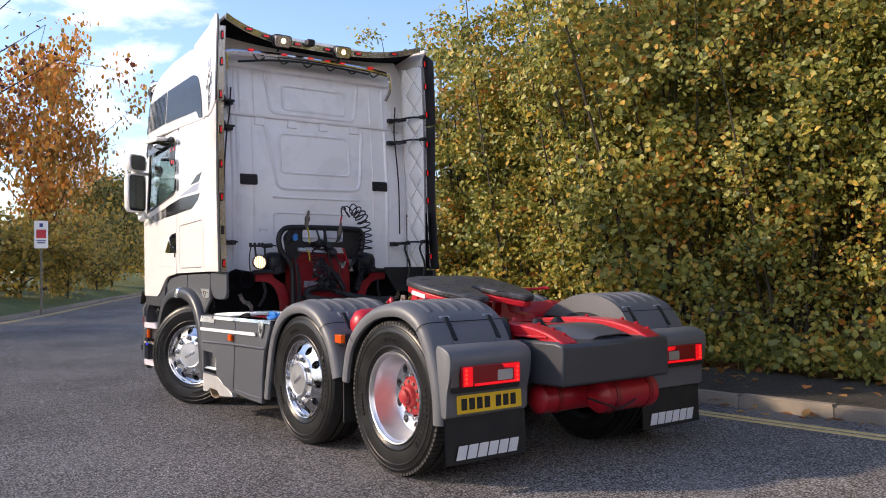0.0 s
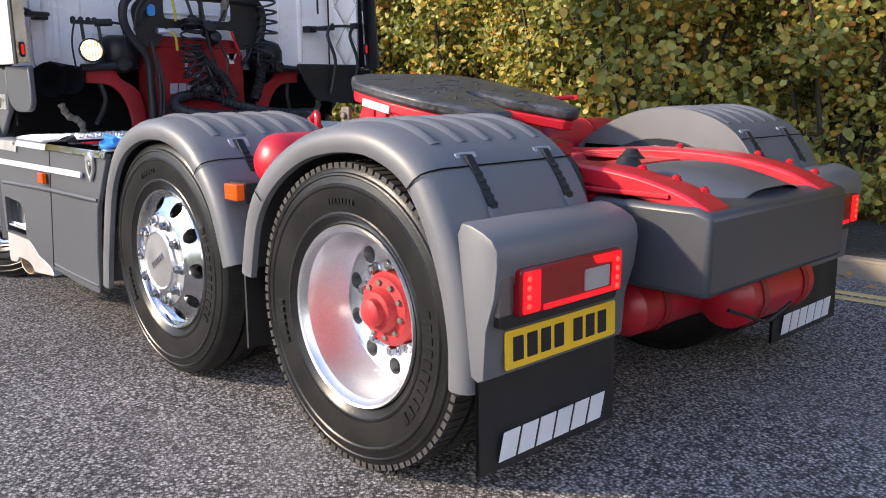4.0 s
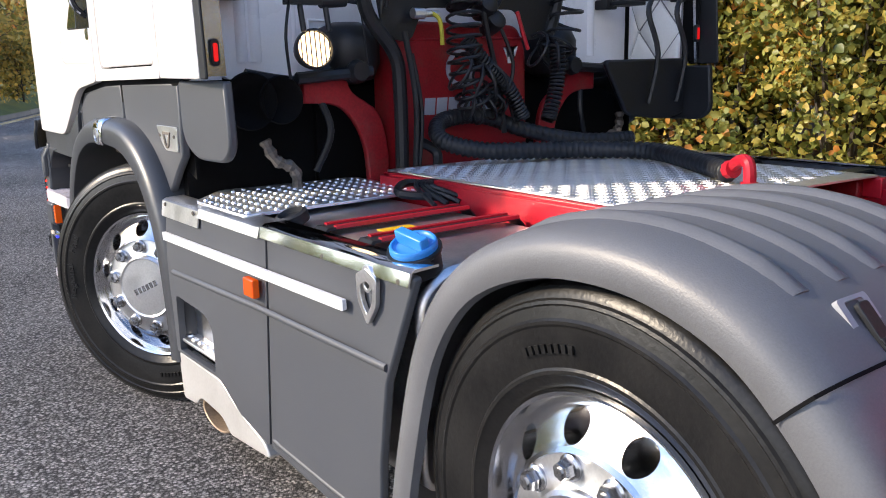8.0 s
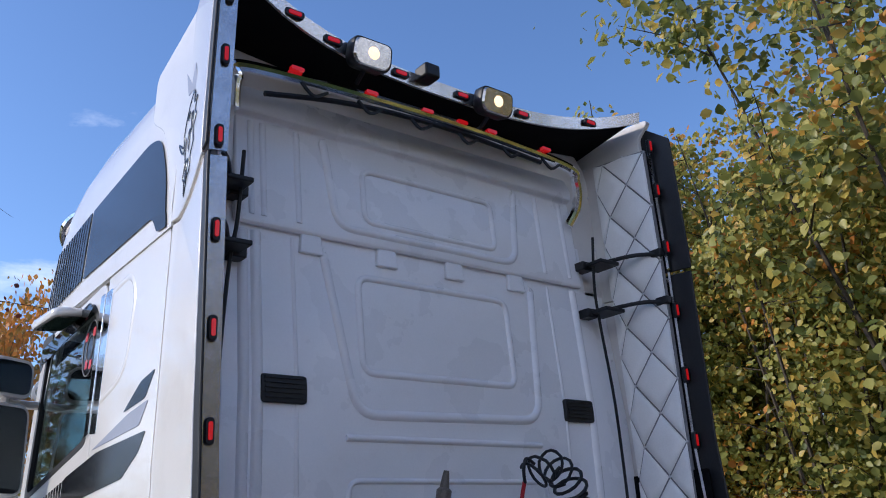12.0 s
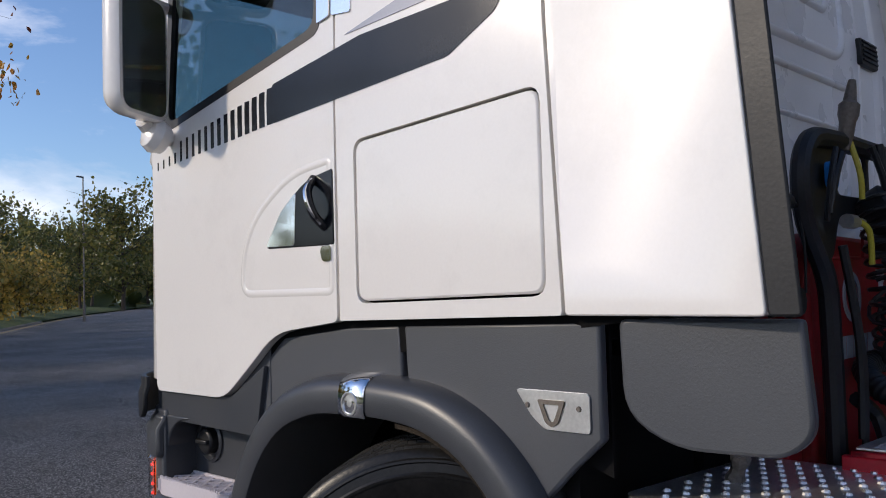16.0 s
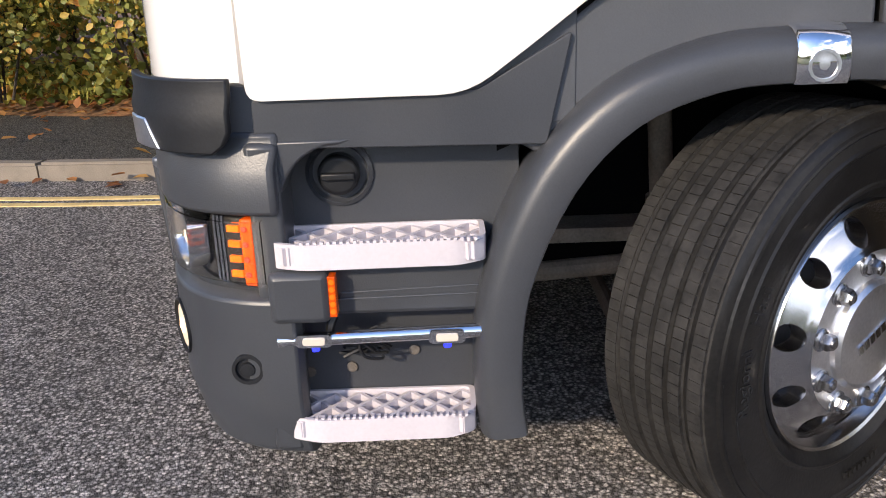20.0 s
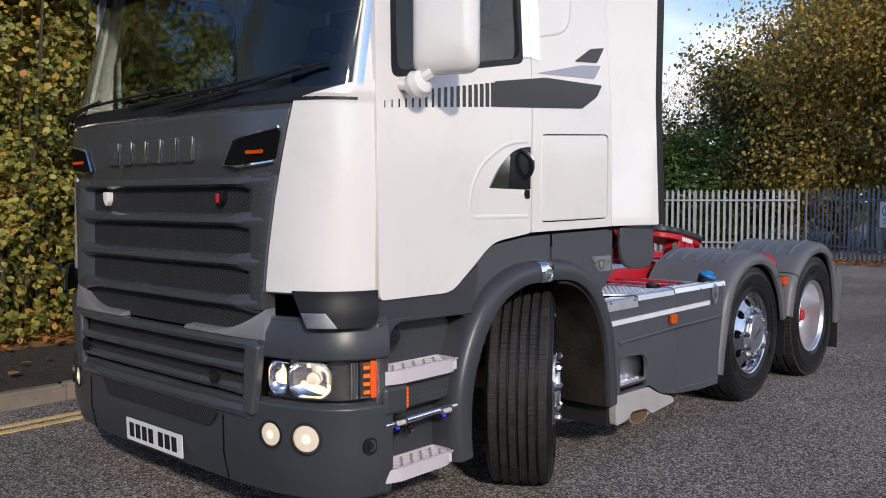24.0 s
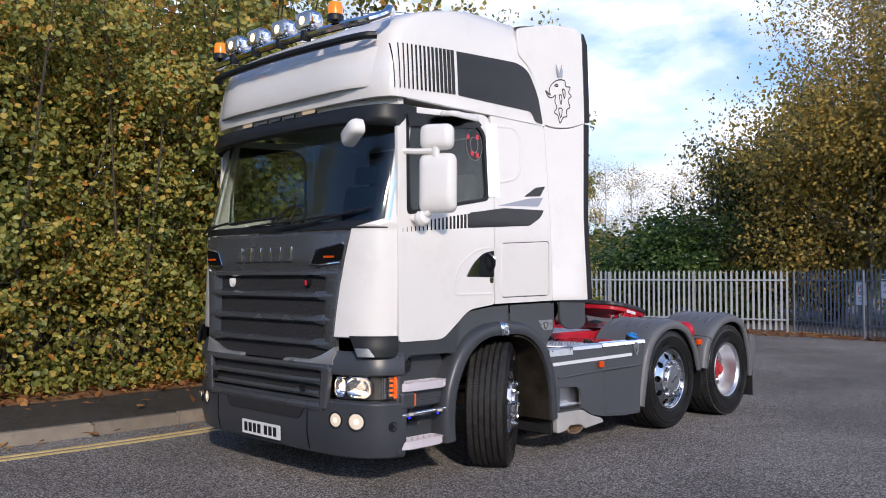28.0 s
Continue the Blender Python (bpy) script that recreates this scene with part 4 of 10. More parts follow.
def fences():
    fence_run((17.2, -11.9, 0), (4.35, -15.2, 0), FENCE, "palisade_fence", "pale galvanised palisade fence with pointed pales")
    fence_run((4.15, -15.25, 0), (-0.6, -12.2, 0), GATE, "palisade_gate", "dark grey-blue palisade gate, closed")
    fence_run((-0.8, -12.1, 0), (-9, -8.2, 0), GATE, "palisade_gate", "second leaf of the dark grey palisade gate")
    for x, y, w, h, z, kind in ((1.95, -13.73, 0.38, 0.60, 1.17, 1), (1.12, -13.2, 0.56, 0.48, 1.30, 2)):
        s = thing("notice_sign", ("white speed sign with a red ring on the gate", "white sign with blue words on the gate")[kind - 1], "sign")
        s.matrix_basis = Matrix.Translation((x, y, z)) @ Matrix.Rotation(math.atan2(3.05, -4.75) - math.pi, 4, "Z") @ pose(0, -0.11, 0, 0, 0, 180)
        bm = nb()
        plate(bm, rrect(-w / 2, w / 2, -h / 2, h / 2, 0.03), "y", -0.004, 0.004)
        part("panel", bm, WHITEPL, s)
        up = pose(0, -0.006, 0, 90, 0, 0)
        if kind == 1:
            bm = nb()
            lathe(bm, [(0.125, 0), (0.125, 0.003), (0.098, 0.003), (0.098, 0)], 28, pose(0, -0.004, 0.08, 90, 0, 0), wrap=True)
            part("ring", bm, SIGNRED, s)
            writing("5", 0.17, 0.001, SIGNBLUE, pose(0, -0.006, 0.09, 90), s)
            writing("MPH", 0.055, 0.001, SIGNBLUE, pose(0, -0.006, 0.015, 90), s)
            writing("SPEED", 0.075, 0.001, SIGNBLUE, pose(0, -0.006, -0.12, 90), s)
            writing("LIMIT", 0.075, 0.001, SIGNBLUE, pose(0, -0.006, -0.20, 90), s)
        else:
            writing("Visitors", 0.125, 0.001, SIGNBLUE, pose(0, -0.006, 0.07, 90), s)
            writing("car park", 0.125, 0.001, SIGNBLUE, pose(0, -0.006, -0.07, 90), s)
    # roadside notice and lamp columns on the far verge
    p = thing("road_sign", "white roadside notice with red panel on a thin grey post", "sign", at=(1.75, 24.8, 0))
    bm = nb()
    rod(bm, (0, 0, 0), (0, 0, 2.95), 0.035, 10)
    part("post", bm, STEEL, p)
    face = Matrix.Rotation(radians(-14), 4, "Z")
    bm = nb()
    plate(bm, rrect(-0.2, 0.2, 2.12, 3.0, 0.03), "y", -0.05, 0.006)
    part("panel", bm, WHITEPL, p, m=face)
    for z0, z1, w, c in ((2.45, 2.72, 0.14, SIGNRED), (2.28, 2.32, 0.12, SIGNBLUE), (2.35, 2.38, 0.14, SIGNBLUE), (2.80, 2.92, 0.05, SIGNBLUE)):
        bm = nb()
        box(bm, -w, w, -0.055, -0.051, z0, z1)
        part("printed_bar", bm, c, p, m=face)
    for x, y, turn, high in ((9.6, 13.9, 200, 7.2), (22.0, 60, 120, 9.8)):
        q = thing("street_lamp", "grey steel street lamp column with a flat lantern", "street lamp", at=(x, y, 0), group="street lamps")
        bm = nb()
        lathe(bm, [(0.09, 0), (0.085, 1.2), (0.055, 1.25), (0.04, high)], 12)
        part("column", bm, STEEL, q)
        bm = nb()
        plate(bm, rrect(-0.09, 0.09, 0.0, 0.62, 0.05), "z", high - 0.02, 0.09)
        part("lantern", bm, BLACK, q, m=Matrix.Rotation(radians(turn), 4, "Z"), bevel=0.01)


setting()
hedge()
woods()
fences()

# ---- the lorry: running gear ----
LORRY = thing("lorry", "white three-axle tractor unit with grey skirts and red chassis", "lorry")
AX_F, AX_M, AX_R, HUB = 3.87, 1.29, 0.01, 0.51


def turned(prof, n=48, m=None, wrap=True):
    return lathe(nb(), prof, n, (m or Matrix.Identity(4)) @ pose(0, 0, 0, 0, -90, 0), wrap, cap=False)


def tyre_mesh(kind):
    """Carcass with moulded sidewall rings and a grooved tread; the axle is the local x axis, outside at -x."""
    W, R = 0.155, 0.507
    side = [(0.300, -0.128), (0.318, -0.146), (0.330, -0.150), (0.336, -0.156), (0.343, -0.156), (0.348, -0.153), (0.395, -0.162), (0.425, -0.163), (0.430, -0.1665), (0.436, -0.1665), (0.441, -0.162), (0.462, -0.157), (0.466, -0.160), (0.472, -0.158), (0.476, -0.153), (0.490, -0.148), (0.497, -0.141)]
    tread = []
    grooves = (-0.092, -0.047, 0.0, 0.047, 0.092) if kind == "steer" else (-0.06, 0.0, 0.06)
    for g in grooves:
        d = 0.497 if kind == "steer" else 0.492
        c = R - 0.02 * (abs(g) / 0.14) ** 2 * 0.5
        tread += [(c, g - 0.0085), (d, g - 0.0055), (d, g + 0.0055), (c, g + 0.0085)]
    prof = side + tread + [(r, -h) for r, h in reversed(side)]
    return [(r, -h) for r, h in prof]


def tyre(kind, parent, label):
    bm = turned(tyre_mesh(kind), 84)
    ob = part("tyre", bm, RUBBER, parent, label, sharp=28)
    ob.data.materials.append(TREAD)
    for p in ob.data.polygons:
        c = p.center
        if math.hypot(c.y, c.z) > 0.4985:
            p.material_index = 1
    # tread blocks and sipes
    bm = nb()
    if kind == "drive":
        for k in range(92):
            a = 2 * math.pi * k / 92
            for x0, x1, off in ((-0.150, -0.072, 0), (-0.05, -0.006, 0.5), (0.006, 0.05, 0.2), (0.072, 0.150, 0.6)):
                t = Matrix.Rotation(a + off * 2 * math.pi / 92, 4, "X")
                box(bm, x0, x1, -0.0118, 0.0118, 0.488, 0.5095 if abs(x0) < 0.07 else 0.506, t)
        tagged(part("block_tread", bm, LUGS, parent), kind="stuff")
    elif kind == "steer":
        for k in range(130):
            t = Matrix.Rotation(2 * math.pi * k / 130, 4, "X")
            for x0, x1 in ((-0.082, -0.057), (-0.037, -0.010), (0.010, 0.037), (0.057, 0.082)):
                box(bm, x0 - 0.002, x1 + 0.002, -0.0113, 0.0113, 0.5, 0.5095, t)
            box(bm, -0.136, -0.103, -0.0116, 0.0116, 0.49, 0.5045, t)
            box(bm, 0.103, 0.136, -0.0116, 0.0116, 0.49, 0.5045, t)
        tagged(part("rib_tread", bm, TREAD, parent), kind="stuff")
    # raised marks on the sidewall
    for a0, n, size in (((60, 11, 0.030), (230, 6, 0.022), (330, 8, 0.014)) if kind != "steer" else ((10, 6, 0.022), (150, 8, 0.014))):
        bm = nb()
        for k in range(n):
            t = Matrix.Rotation(radians(a0 + k * size / 0.385 * 72), 4, "X")
            box(bm, -0.1655, -0.158, -size * 0.38, size * 0.38, 0.385 - size * 0.6, 0.385 + size * 0.6, t)
        tagged(part("sidewall_mark", bm, RUBBER, parent), kind="stuff")
    return ob


def holed_disc(bm, r0, r1, hfun, rh, rc, n=10, depth=0.05, turn=0.0):
    """A ring of n round holes in a dished disc."""
    for k in range(n):
        a0 = 2 * math.pi * k / n + turn
        da = math.pi / n
        edge, hole, K = [], [], 24
        for j in range(K):
            th = 2 * math.pi * j / K
            c, s = math.cos(th), math.sin(th)
            q = 1 / max(abs(c), abs(s))
            edge.append((a0 + da * c * q, (r0 + r1) / 2 + (r1 - r0) / 2 * s * q))
            hole.append((a0 + rh * c / rc, rc + rh * s))
        f = lambda a, r, d=0.0: Vector((-hfun(r) + d, r * math.cos(a), r * math.sin(a)))
        E, Hh, I = ([bm.verts.new(f(a, r)) for a, r in edge], [bm.verts.new(f(a, r)) for a, r in hole], [bm.verts.new(f(a, r, depth)) for a, r in hole])
        ring_faces(bm, [E, Hh, I], True)


def nut(bm, c, m):
    p = m @ Matrix.Translation(c) @ pose(0, 0, 0, 0, -90, 0)
    lathe(bm, [(0.0265, 0), (0.0265, 0.006), (0.0215, 0.010), (0.0215, 0.010)], 16, p)
    lathe(bm, [(0.0200, 0.008), (0.0200, 0.026), (0.0165, 0.032), (0.0, 0.033)], 6, p)
    lathe(bm, [(0.010, 0.03), (0.010, 0.036), (0.0, 0.037)], 8, p)


def wheel(kind, label):
    """A wheel at the origin: rim with hand holes, tyre, hub and ten nuts."""
    bm = nb()
    if kind != "drive":
        holed_disc(bm, 0.205, 0.272, lambda r: 0.118 + 0.045 * (0.272 - r) / 0.067, 0.0315, 0.239, 10, 0.04)
        join(bm, turned([(0.272, 0.118), (0.284, 0.112), (0.287, 0.126), (0.294, 0.142), (0.302, 0.146), (0.306, 0.138), (0.300, 0.125)], 60, wrap=False))
        join(bm, turned([(0.205, 0.163), (0.196, 0.171), (0.190, 0.160)], 60, wrap=False))
        join(bm, turned([(0.300, 0.12), (0.28, 0.0), (0.24, -0.12), (0.0, -0.12)], 40, wrap=False))
        bmesh.ops.remove_doubles(bm, verts=bm.verts, dist=1e-4)
        w = part("wheel", bm, ALU, LORRY, label, sharp=30)
        bm = turned([(0.202, 0.150), (0.199, 0.166), (0.136, 0.170), (0.130, 0.174)], 48, wrap=False)
        part("nut_ring", bm, ALUDULL, w)
        bm = turned([(0.133, 0.165), (0.132, 0.184), (0.124, 0.193), (0.118, 0.189), (0.06, 0.191), (0.0, 0.191)], 48, wrap=False)
        part("hub_cap", bm, ALUDULL, w, "brushed metal hub cap with a raised rim")
        for k in range(6):
            bm = nb()
            box(bm, -0.1945, -0.190, -0.062 + k * 0.021, -0.046 + k * 0.021, -0.012, 0.012, Matrix.Rotation(radians(-35), 4, "X"))
            part("raised_bar", bm, ALU, w)
        rn, hn = 0.1690, -0.168
    else:
        holed_disc(bm, 0.168, 0.245, lambda r: -0.035, 0.0305, 0.208, 10, 0.04)
        join(bm, turned([(0.300, 0.128), (0.306, 0.140), (0.302, 0.149), (0.294, 0.145), (0.287, 0.130), (0.278, 0.12), (0.271, 0.06), (0.262, -0.005), (0.245, -0.035)], 60, wrap=False))
        join(bm, turned([(0.168, -0.035), (0.16, -0.041), (0.09, -0.041)], 60, wrap=False))
        join(bm, turned([(0.30, 0.12), (0.292, 0.0), (0.25, -0.15), (0.0, -0.15)], 40, wrap=False))
        bmesh.ops.remove_doubles(bm, verts=bm.verts, dist=1e-4)
        w = part("wheel", bm, DISHALU, LORRY, label, sharp=30)
        bm = turned([(0.13, -0.05), (0.128, -0.01), (0.118, -0.002), (0.112, 0.010), (0.078, 0.016), (0.066, 0.045), (0.048, 0.049), (0.046, 0.072), (0.036, 0.079), (0.0, 0.081)], 36, wrap=False)
        part("hub", bm, FADEDRED, w, "faded red drive hub with rusty bolts")
        for k in range(10):
            t = Matrix.Rotation(2 * math.pi * (k + 0.3) / 10, 4, "X")
            bm = nb()
            lathe(bm, [(0.0105, 0.0), (0.0105, 0.022), (0.0, 0.024)], 6, t @ Matrix.Translation((0, 0, 0.094)) @ pose(0, 0, 0, 0, -90, 0))
            part("hub_bolt", bm, STEEL, w)
        rn, hn = 0.1490, 0.040
    first = None
    for k in range(10):
        t = Matrix.Rotation(2 * math.pi * (k + 0.5) / 10, 4, "X") @ Matrix.Translation((0, 0, rn))
        if first is None:
            bm = nb()
            nut(bm, (hn, 0, 0), Matrix.Identity(4))
            first = part("wheel_nut", bm, NUT, w, m=t)
        else:
            again(first, t)
    tyre(kind, w, {"steer": "black tyre with worn ribbed tread", "mid": "black tyre with moulded sidewall", "drive": "black drive tyre with block tread"}[kind])
    return w


def wheels():
    f = wheel("steer", "polished steer wheel turned towards the kerb side")
    for word, a in (("Regional", -11), ("Haul", 13)):
        m = Matrix.Rotation(radians(a), 4, "X") @ Matrix(((0, 0, -1, -0.161), (0, 1, 0, 0.402), (1, 0, 0, 0), (0, 0, 0, 1)))
        writing(word, 0.046, 0.004, BLACK, m, f)
    f.matrix_basis = Matrix.Translation((-1.03, AX_F, HUB)) @ Matrix.Rotation(radians(STEER), 4, "Z") @ Matrix.Rotation(radians(10), 4, "X")
    copy_thing(f, Matrix.Translation((1.03, AX_F, HUB)) @ Matrix.Rotation(radians(180 + STEER), 4, "Z"))
    a = wheel("mid", "polished mid-lift wheel with round hand holes")
    a.matrix_basis = Matrix.Translation((-1.06, AX_M, HUB)) @ Matrix.Rotation(radians(4), 4, "X")
    copy_thing(a, Matrix.Translation((1.06, AX_M, HUB)) @ Matrix.Rotation(math.pi, 4, "Z"))
    d = wheel("drive", "deep-dish polished drive wheel with red hub")
    d.matrix_basis = Matrix.Translation((-1.06, AX_R, HUB)) @ Matrix.Rotation(radians(17), 4, "X")
    copy_thing(d, Matrix.Translation((1.06, AX_R, HUB)) @ Matrix.Rotation(math.pi, 4, "Z"))
    for s in (-1, 1):
        bm = turned(tyre_mesh("mid"), 48, pose(s * 0.72, AX_R, HUB))
        part("inner_tyre", bm, RUBBER, LORRY)


STEER = 33.0
wheels()


def chassis():
    for s in (-1, 1):
        bm = nb()
        plate(bm, [(-0.84, 0.66), (-0.62, 0.62), (4.9, 0.62), (4.9, 0.90), (0.2, 0.90), (-0.45, 0.885), (-0.75, 0.84), (-0.84, 0.74)], "x", s * 0.385, s * 0.075)
        part("chassis_rail", bm, RED, LORRY, "glossy red frame rail", bevel=0.012)
        bm = nb()
        box(bm, s * 0.37, s * 0.49, -0.7, 1.62, 0.90, 0.915)
        part("rail_flange", bm, RED, LORRY, bevel=0.003)
        # bolted brackets along the rail, and the bolts
        for y in (0.25, 0.62, 1.5, 1.75, 2.02, 2.28):
            bm = nb()
            box(bm, s * 0.46, s * 0.50, y - 0.05, y + 0.05, 0.83, 0.985 if y > 1.4 else 0.93)
            b = part("rail_bracket", bm, REDDIRT, LORRY, bevel=0.008)
            bm = nb()
            lathe(bm, [(0.016, 0), (0.016, 0.018), (0.0, 0.02)], 6, pose(s * 0.50, y, 0.93, 0, s * 90, 0))
            part("bolt", bm, STEEL, b)
    for y, r in ((AX_R, 0.075), (AX_M, 0.06), (AX_F, 0.06)):
        bm = nb()
        rod(bm, (-0.95, y, HUB), (0.95, y, HUB), r, 14)
        if y == AX_R:
            lathe(bm, [(0.0, -0.17), (0.14, -0.13), (0.2, 0), (0.14, 0.13), (0.0, 0.17)], 16, pose(0, y, HUB, 0, 0, 0))
        part("axle_beam", bm, STEEL if y != AX_F else AXLE, LORRY)
    for y in (0.45, 1.0, 2.2, 3.2):
        bm = nb()
        box(bm, -0.385, 0.385, y - 0.06, y + 0.06, 0.66, 0.86)
        part("cross_member", bm, REDDIRT, LORRY, bevel=0.01)
    # rear under-run box, sloping top plate, air tanks below
    bm = nb()
    prof = [(-0.86, 0.60), (-0.86, 0.865), (-0.80, 0.885), (-0.40, 0.885), (-0.40, 0.66), (-0.46, 0.60)]
    plate(bm, prof, "x", -0.50, 1.04)
    part("rear_cross_box", bm, BUMPER, LORRY, "dark grey box across the frame end", bevel=0.02)
    bm = nb()
    top, under = [], []
    for k in range(9):
        y = -0.80 + 0.60 * k / 8
        lift_ = 0.885 + 0.085 * math.sin(math.pi * min(1, k / 8 * 0.75 + 0.08))
        row = [Vector((-0.27 + 0.60 * j / 12, y, lift_ - 0.10 * abs(j / 6 - 1) ** 4)) for j in range(13)]
        top.append(row)
        under.append([p - Vector((0, 0, 0.02)) for p in row])
    loft(bm, top + under[::-1], closed=False)
    part("sloping_cover", bm, GREY, LORRY, bevel=0.01)
    for x, y, z, h, r in ((0.30, -0.64, 0.475, 0.50, 0.118), (-0.05, -0.46, 0.47, 0.60, 0.10)):
        bm = nb()
        lathe(bm, [(0, -h / 2 - 0.05), (r * 0.6, -h / 2 - 0.035), (r, -h / 2), (r, h / 2), (r * 0.6, h / 2 + 0.035), (0, h / 2 + 0.05)], 24, pose(x, y, z, 0, 90, 0))
        t = part("air_tank", bm, RED, LORRY, "red cylindrical air tank under the frame")
        for d in (-0.17, 0.17):
            bm = nb()
            lathe(bm, [(r + 0.002, d - 0.02), (r + 0.007, d - 0.02), (r + 0.007, d + 0.02), (r + 0.002, d + 0.02)], 24, pose(x, y, z, 0, 90, 0), wrap=True)
            part("tank_strap", bm, REDDIRT, t)
    bm = nb()
    tube(bm, spline([(-0.2, -0.78, 0.50), (0.0, -0.8, 0.43), (0.1, -0.78, 0.40), (0.25, -0.8, 0.45)], 5), 0.007, 8)
    part("air_hose", bm, BLACK, LORRY)
    # curved red frame ends that sweep down at the rear, with fittings
    for s in (-1, 1):
        bm = nb()
        line = spline([(0.35, 0.955), (-0.1, 0.985), (-0.45, 0.98), (-0.70, 0.935), (-0.84, 0.875)], 5)
        a = [(p[0], p[1]) for p in line] + [(p[0], p[1] - 0.07) for p in reversed(line)]
        plate(bm, a, "x", s * 0.33, s * 0.15)
        part("frame_end", bm, RED, LORRY, "red frame end sweeping down to the rear", bevel=0.012)
        for y, z in ((-0.55, 0.99), (-0.68, 0.965), (-0.78, 0.935), (-0.2, 1.0)):
            bm = nb()
            lathe(bm, [(0.016, 0), (0.016, 0.006), (0.010, 0.008), (0.010, 0.014), (0, 0.014)], 6, pose(s * 0.41, y, z - 0.008, 20, 0, 0))
            part("bolt", bm, RED, LORRY)
    bm = nb()
    tube(bm, spline([(-0.52, -0.35, 0.62), (-0.57, -0.42, 0.80), (-0.54, -0.36, 0.95), (-0.46, -0.24, 0.99), (-0.36, -0.15, 0.97)], 6), 0.033, 12)
    part("rubber_elbow_hose", bm, BLACK, LORRY)
    for x, y, z, r, h in ((-0.30, -0.42, 0.93, 0.07, 0.12), (-0.33, -0.22, 0.95, 0.05, 0.10), (0.2, -0.1, 0.93, 0.06, 0.1)):
        bm = nb()
        lathe(bm, [(r, 0), (r, h * 0.6), (r * 0.7, h * 0.75), (r * 0.4, h), (0, h)], 16, pose(x, y, z - 0.04))
        part("valve", bm, REDDIRT if x < -0.31 else BLACK, LORRY)
    # side air tank between the axle guards
    for s in (-1, 1):
        bm = nb()
        r = 0.110
        lathe(bm, [(0, -0.36), (r * 0.55, -0.345), (r * 0.9, -0.31), (r, -0.27), (r, 0.27), (r * 0.9, 0.31), (0, 0.36)], 28, pose(s * 0.77, 0.655, 0.962, 0, 90, 0))
        t = part("air_tank", bm, RED, LORRY, "bright red air tank between the wheel guards")
        bm = nb()
        lathe(bm, [(r + 0.001, -0.012), (r + 0.006, -0.012), (r + 0.006, 0.012), (r + 0.001, 0.012)], 28, pose(s * 0.84, 0.655, 0.962, 0, 90, 0), wrap=True)
        part("tank_strap", bm, REDDIRT, t)
        bm = nb()
        box(bm, s * 1.108, s * 1.112, 0.612, 0.640, 0.868, 0.898)
        part("paper_label", bm, WHITEPL, t)


chassis()


def guard(s, path, ribs, n_ribs=5, inner=0.60):
    """A wheel guard swept along a side view, with a rolled outer lip and raised ribs on the crown."""
    P = spline([(0, y, z) for y, z in path], 5)
    P = [Vector((p.y, p.z)) for p in P]
    sec = [(1.222, -0.085), (1.243, -0.080), (1.252, -0.060), (1.250, -0.030), (1.238, -0.008), (1.215, 0.004), (1.17, 0.011), (1.08, 0.013), (inner, 0.013), (inner, -0.004), (1.19, -0.006), (1.218, -0.03)]
    rows, frames = [], []
    for i, p in enumerate(P):
        t = (P[min(i + 1, len(P) - 1)] - P[max(i - 1, 0)]).normalized()
        nrm = Vector((t.y, -t.x))
        if nrm.dot(p - Vector((sum(q.x for q in P) / len(P), 0.45))) < 0:
            nrm = -nrm
        frames.append((p, nrm))
        rows.append([Vector((s * x, p.x + nrm.x * h, p.y + nrm.y * h)) for x, h in sec])
    bm = nb()
    loft(bm, rows)
    ob = part("wheel_guard", bm, GUARD, LORRY, "dull grey plastic wheel guard with ribbed crown", sharp=50)
    bm = nb()
    plate(bm, [(p.x, p.y - 0.004) for p in P], "x", s * inner, s * 0.008)
    part("inner_cheek", bm, GUARD, ob)
    a, b = ribs
    for k in range(n_ribs):
        x = 1.115 - k * 0.115
        bm = nb()
        some = [f for f in frames if a <= f[0].x <= b]
        rr = []
        for j, (p, nrm) in enumerate(some):
            e = min(1, j / 2, (len(some) - 1 - j) / 2)
            rr.append([Vector((s * (x + dx), p.x + nrm.x * (0.011 + hh * (0.35 + 0.65 * e)), p.y + nrm.y * (0.011 + hh * (0.35 + 0.65 * e)))) for dx, hh in ((-0.030, -0.004), (-0.018, 0.007), (-0.006, 0.013), (0.006, 0.013), (0.018, 0.007), (0.030, -0.004))])
        loft(bm, rr)
        part("rib", bm, GUARD, ob, sharp=60)
    return ob, frames


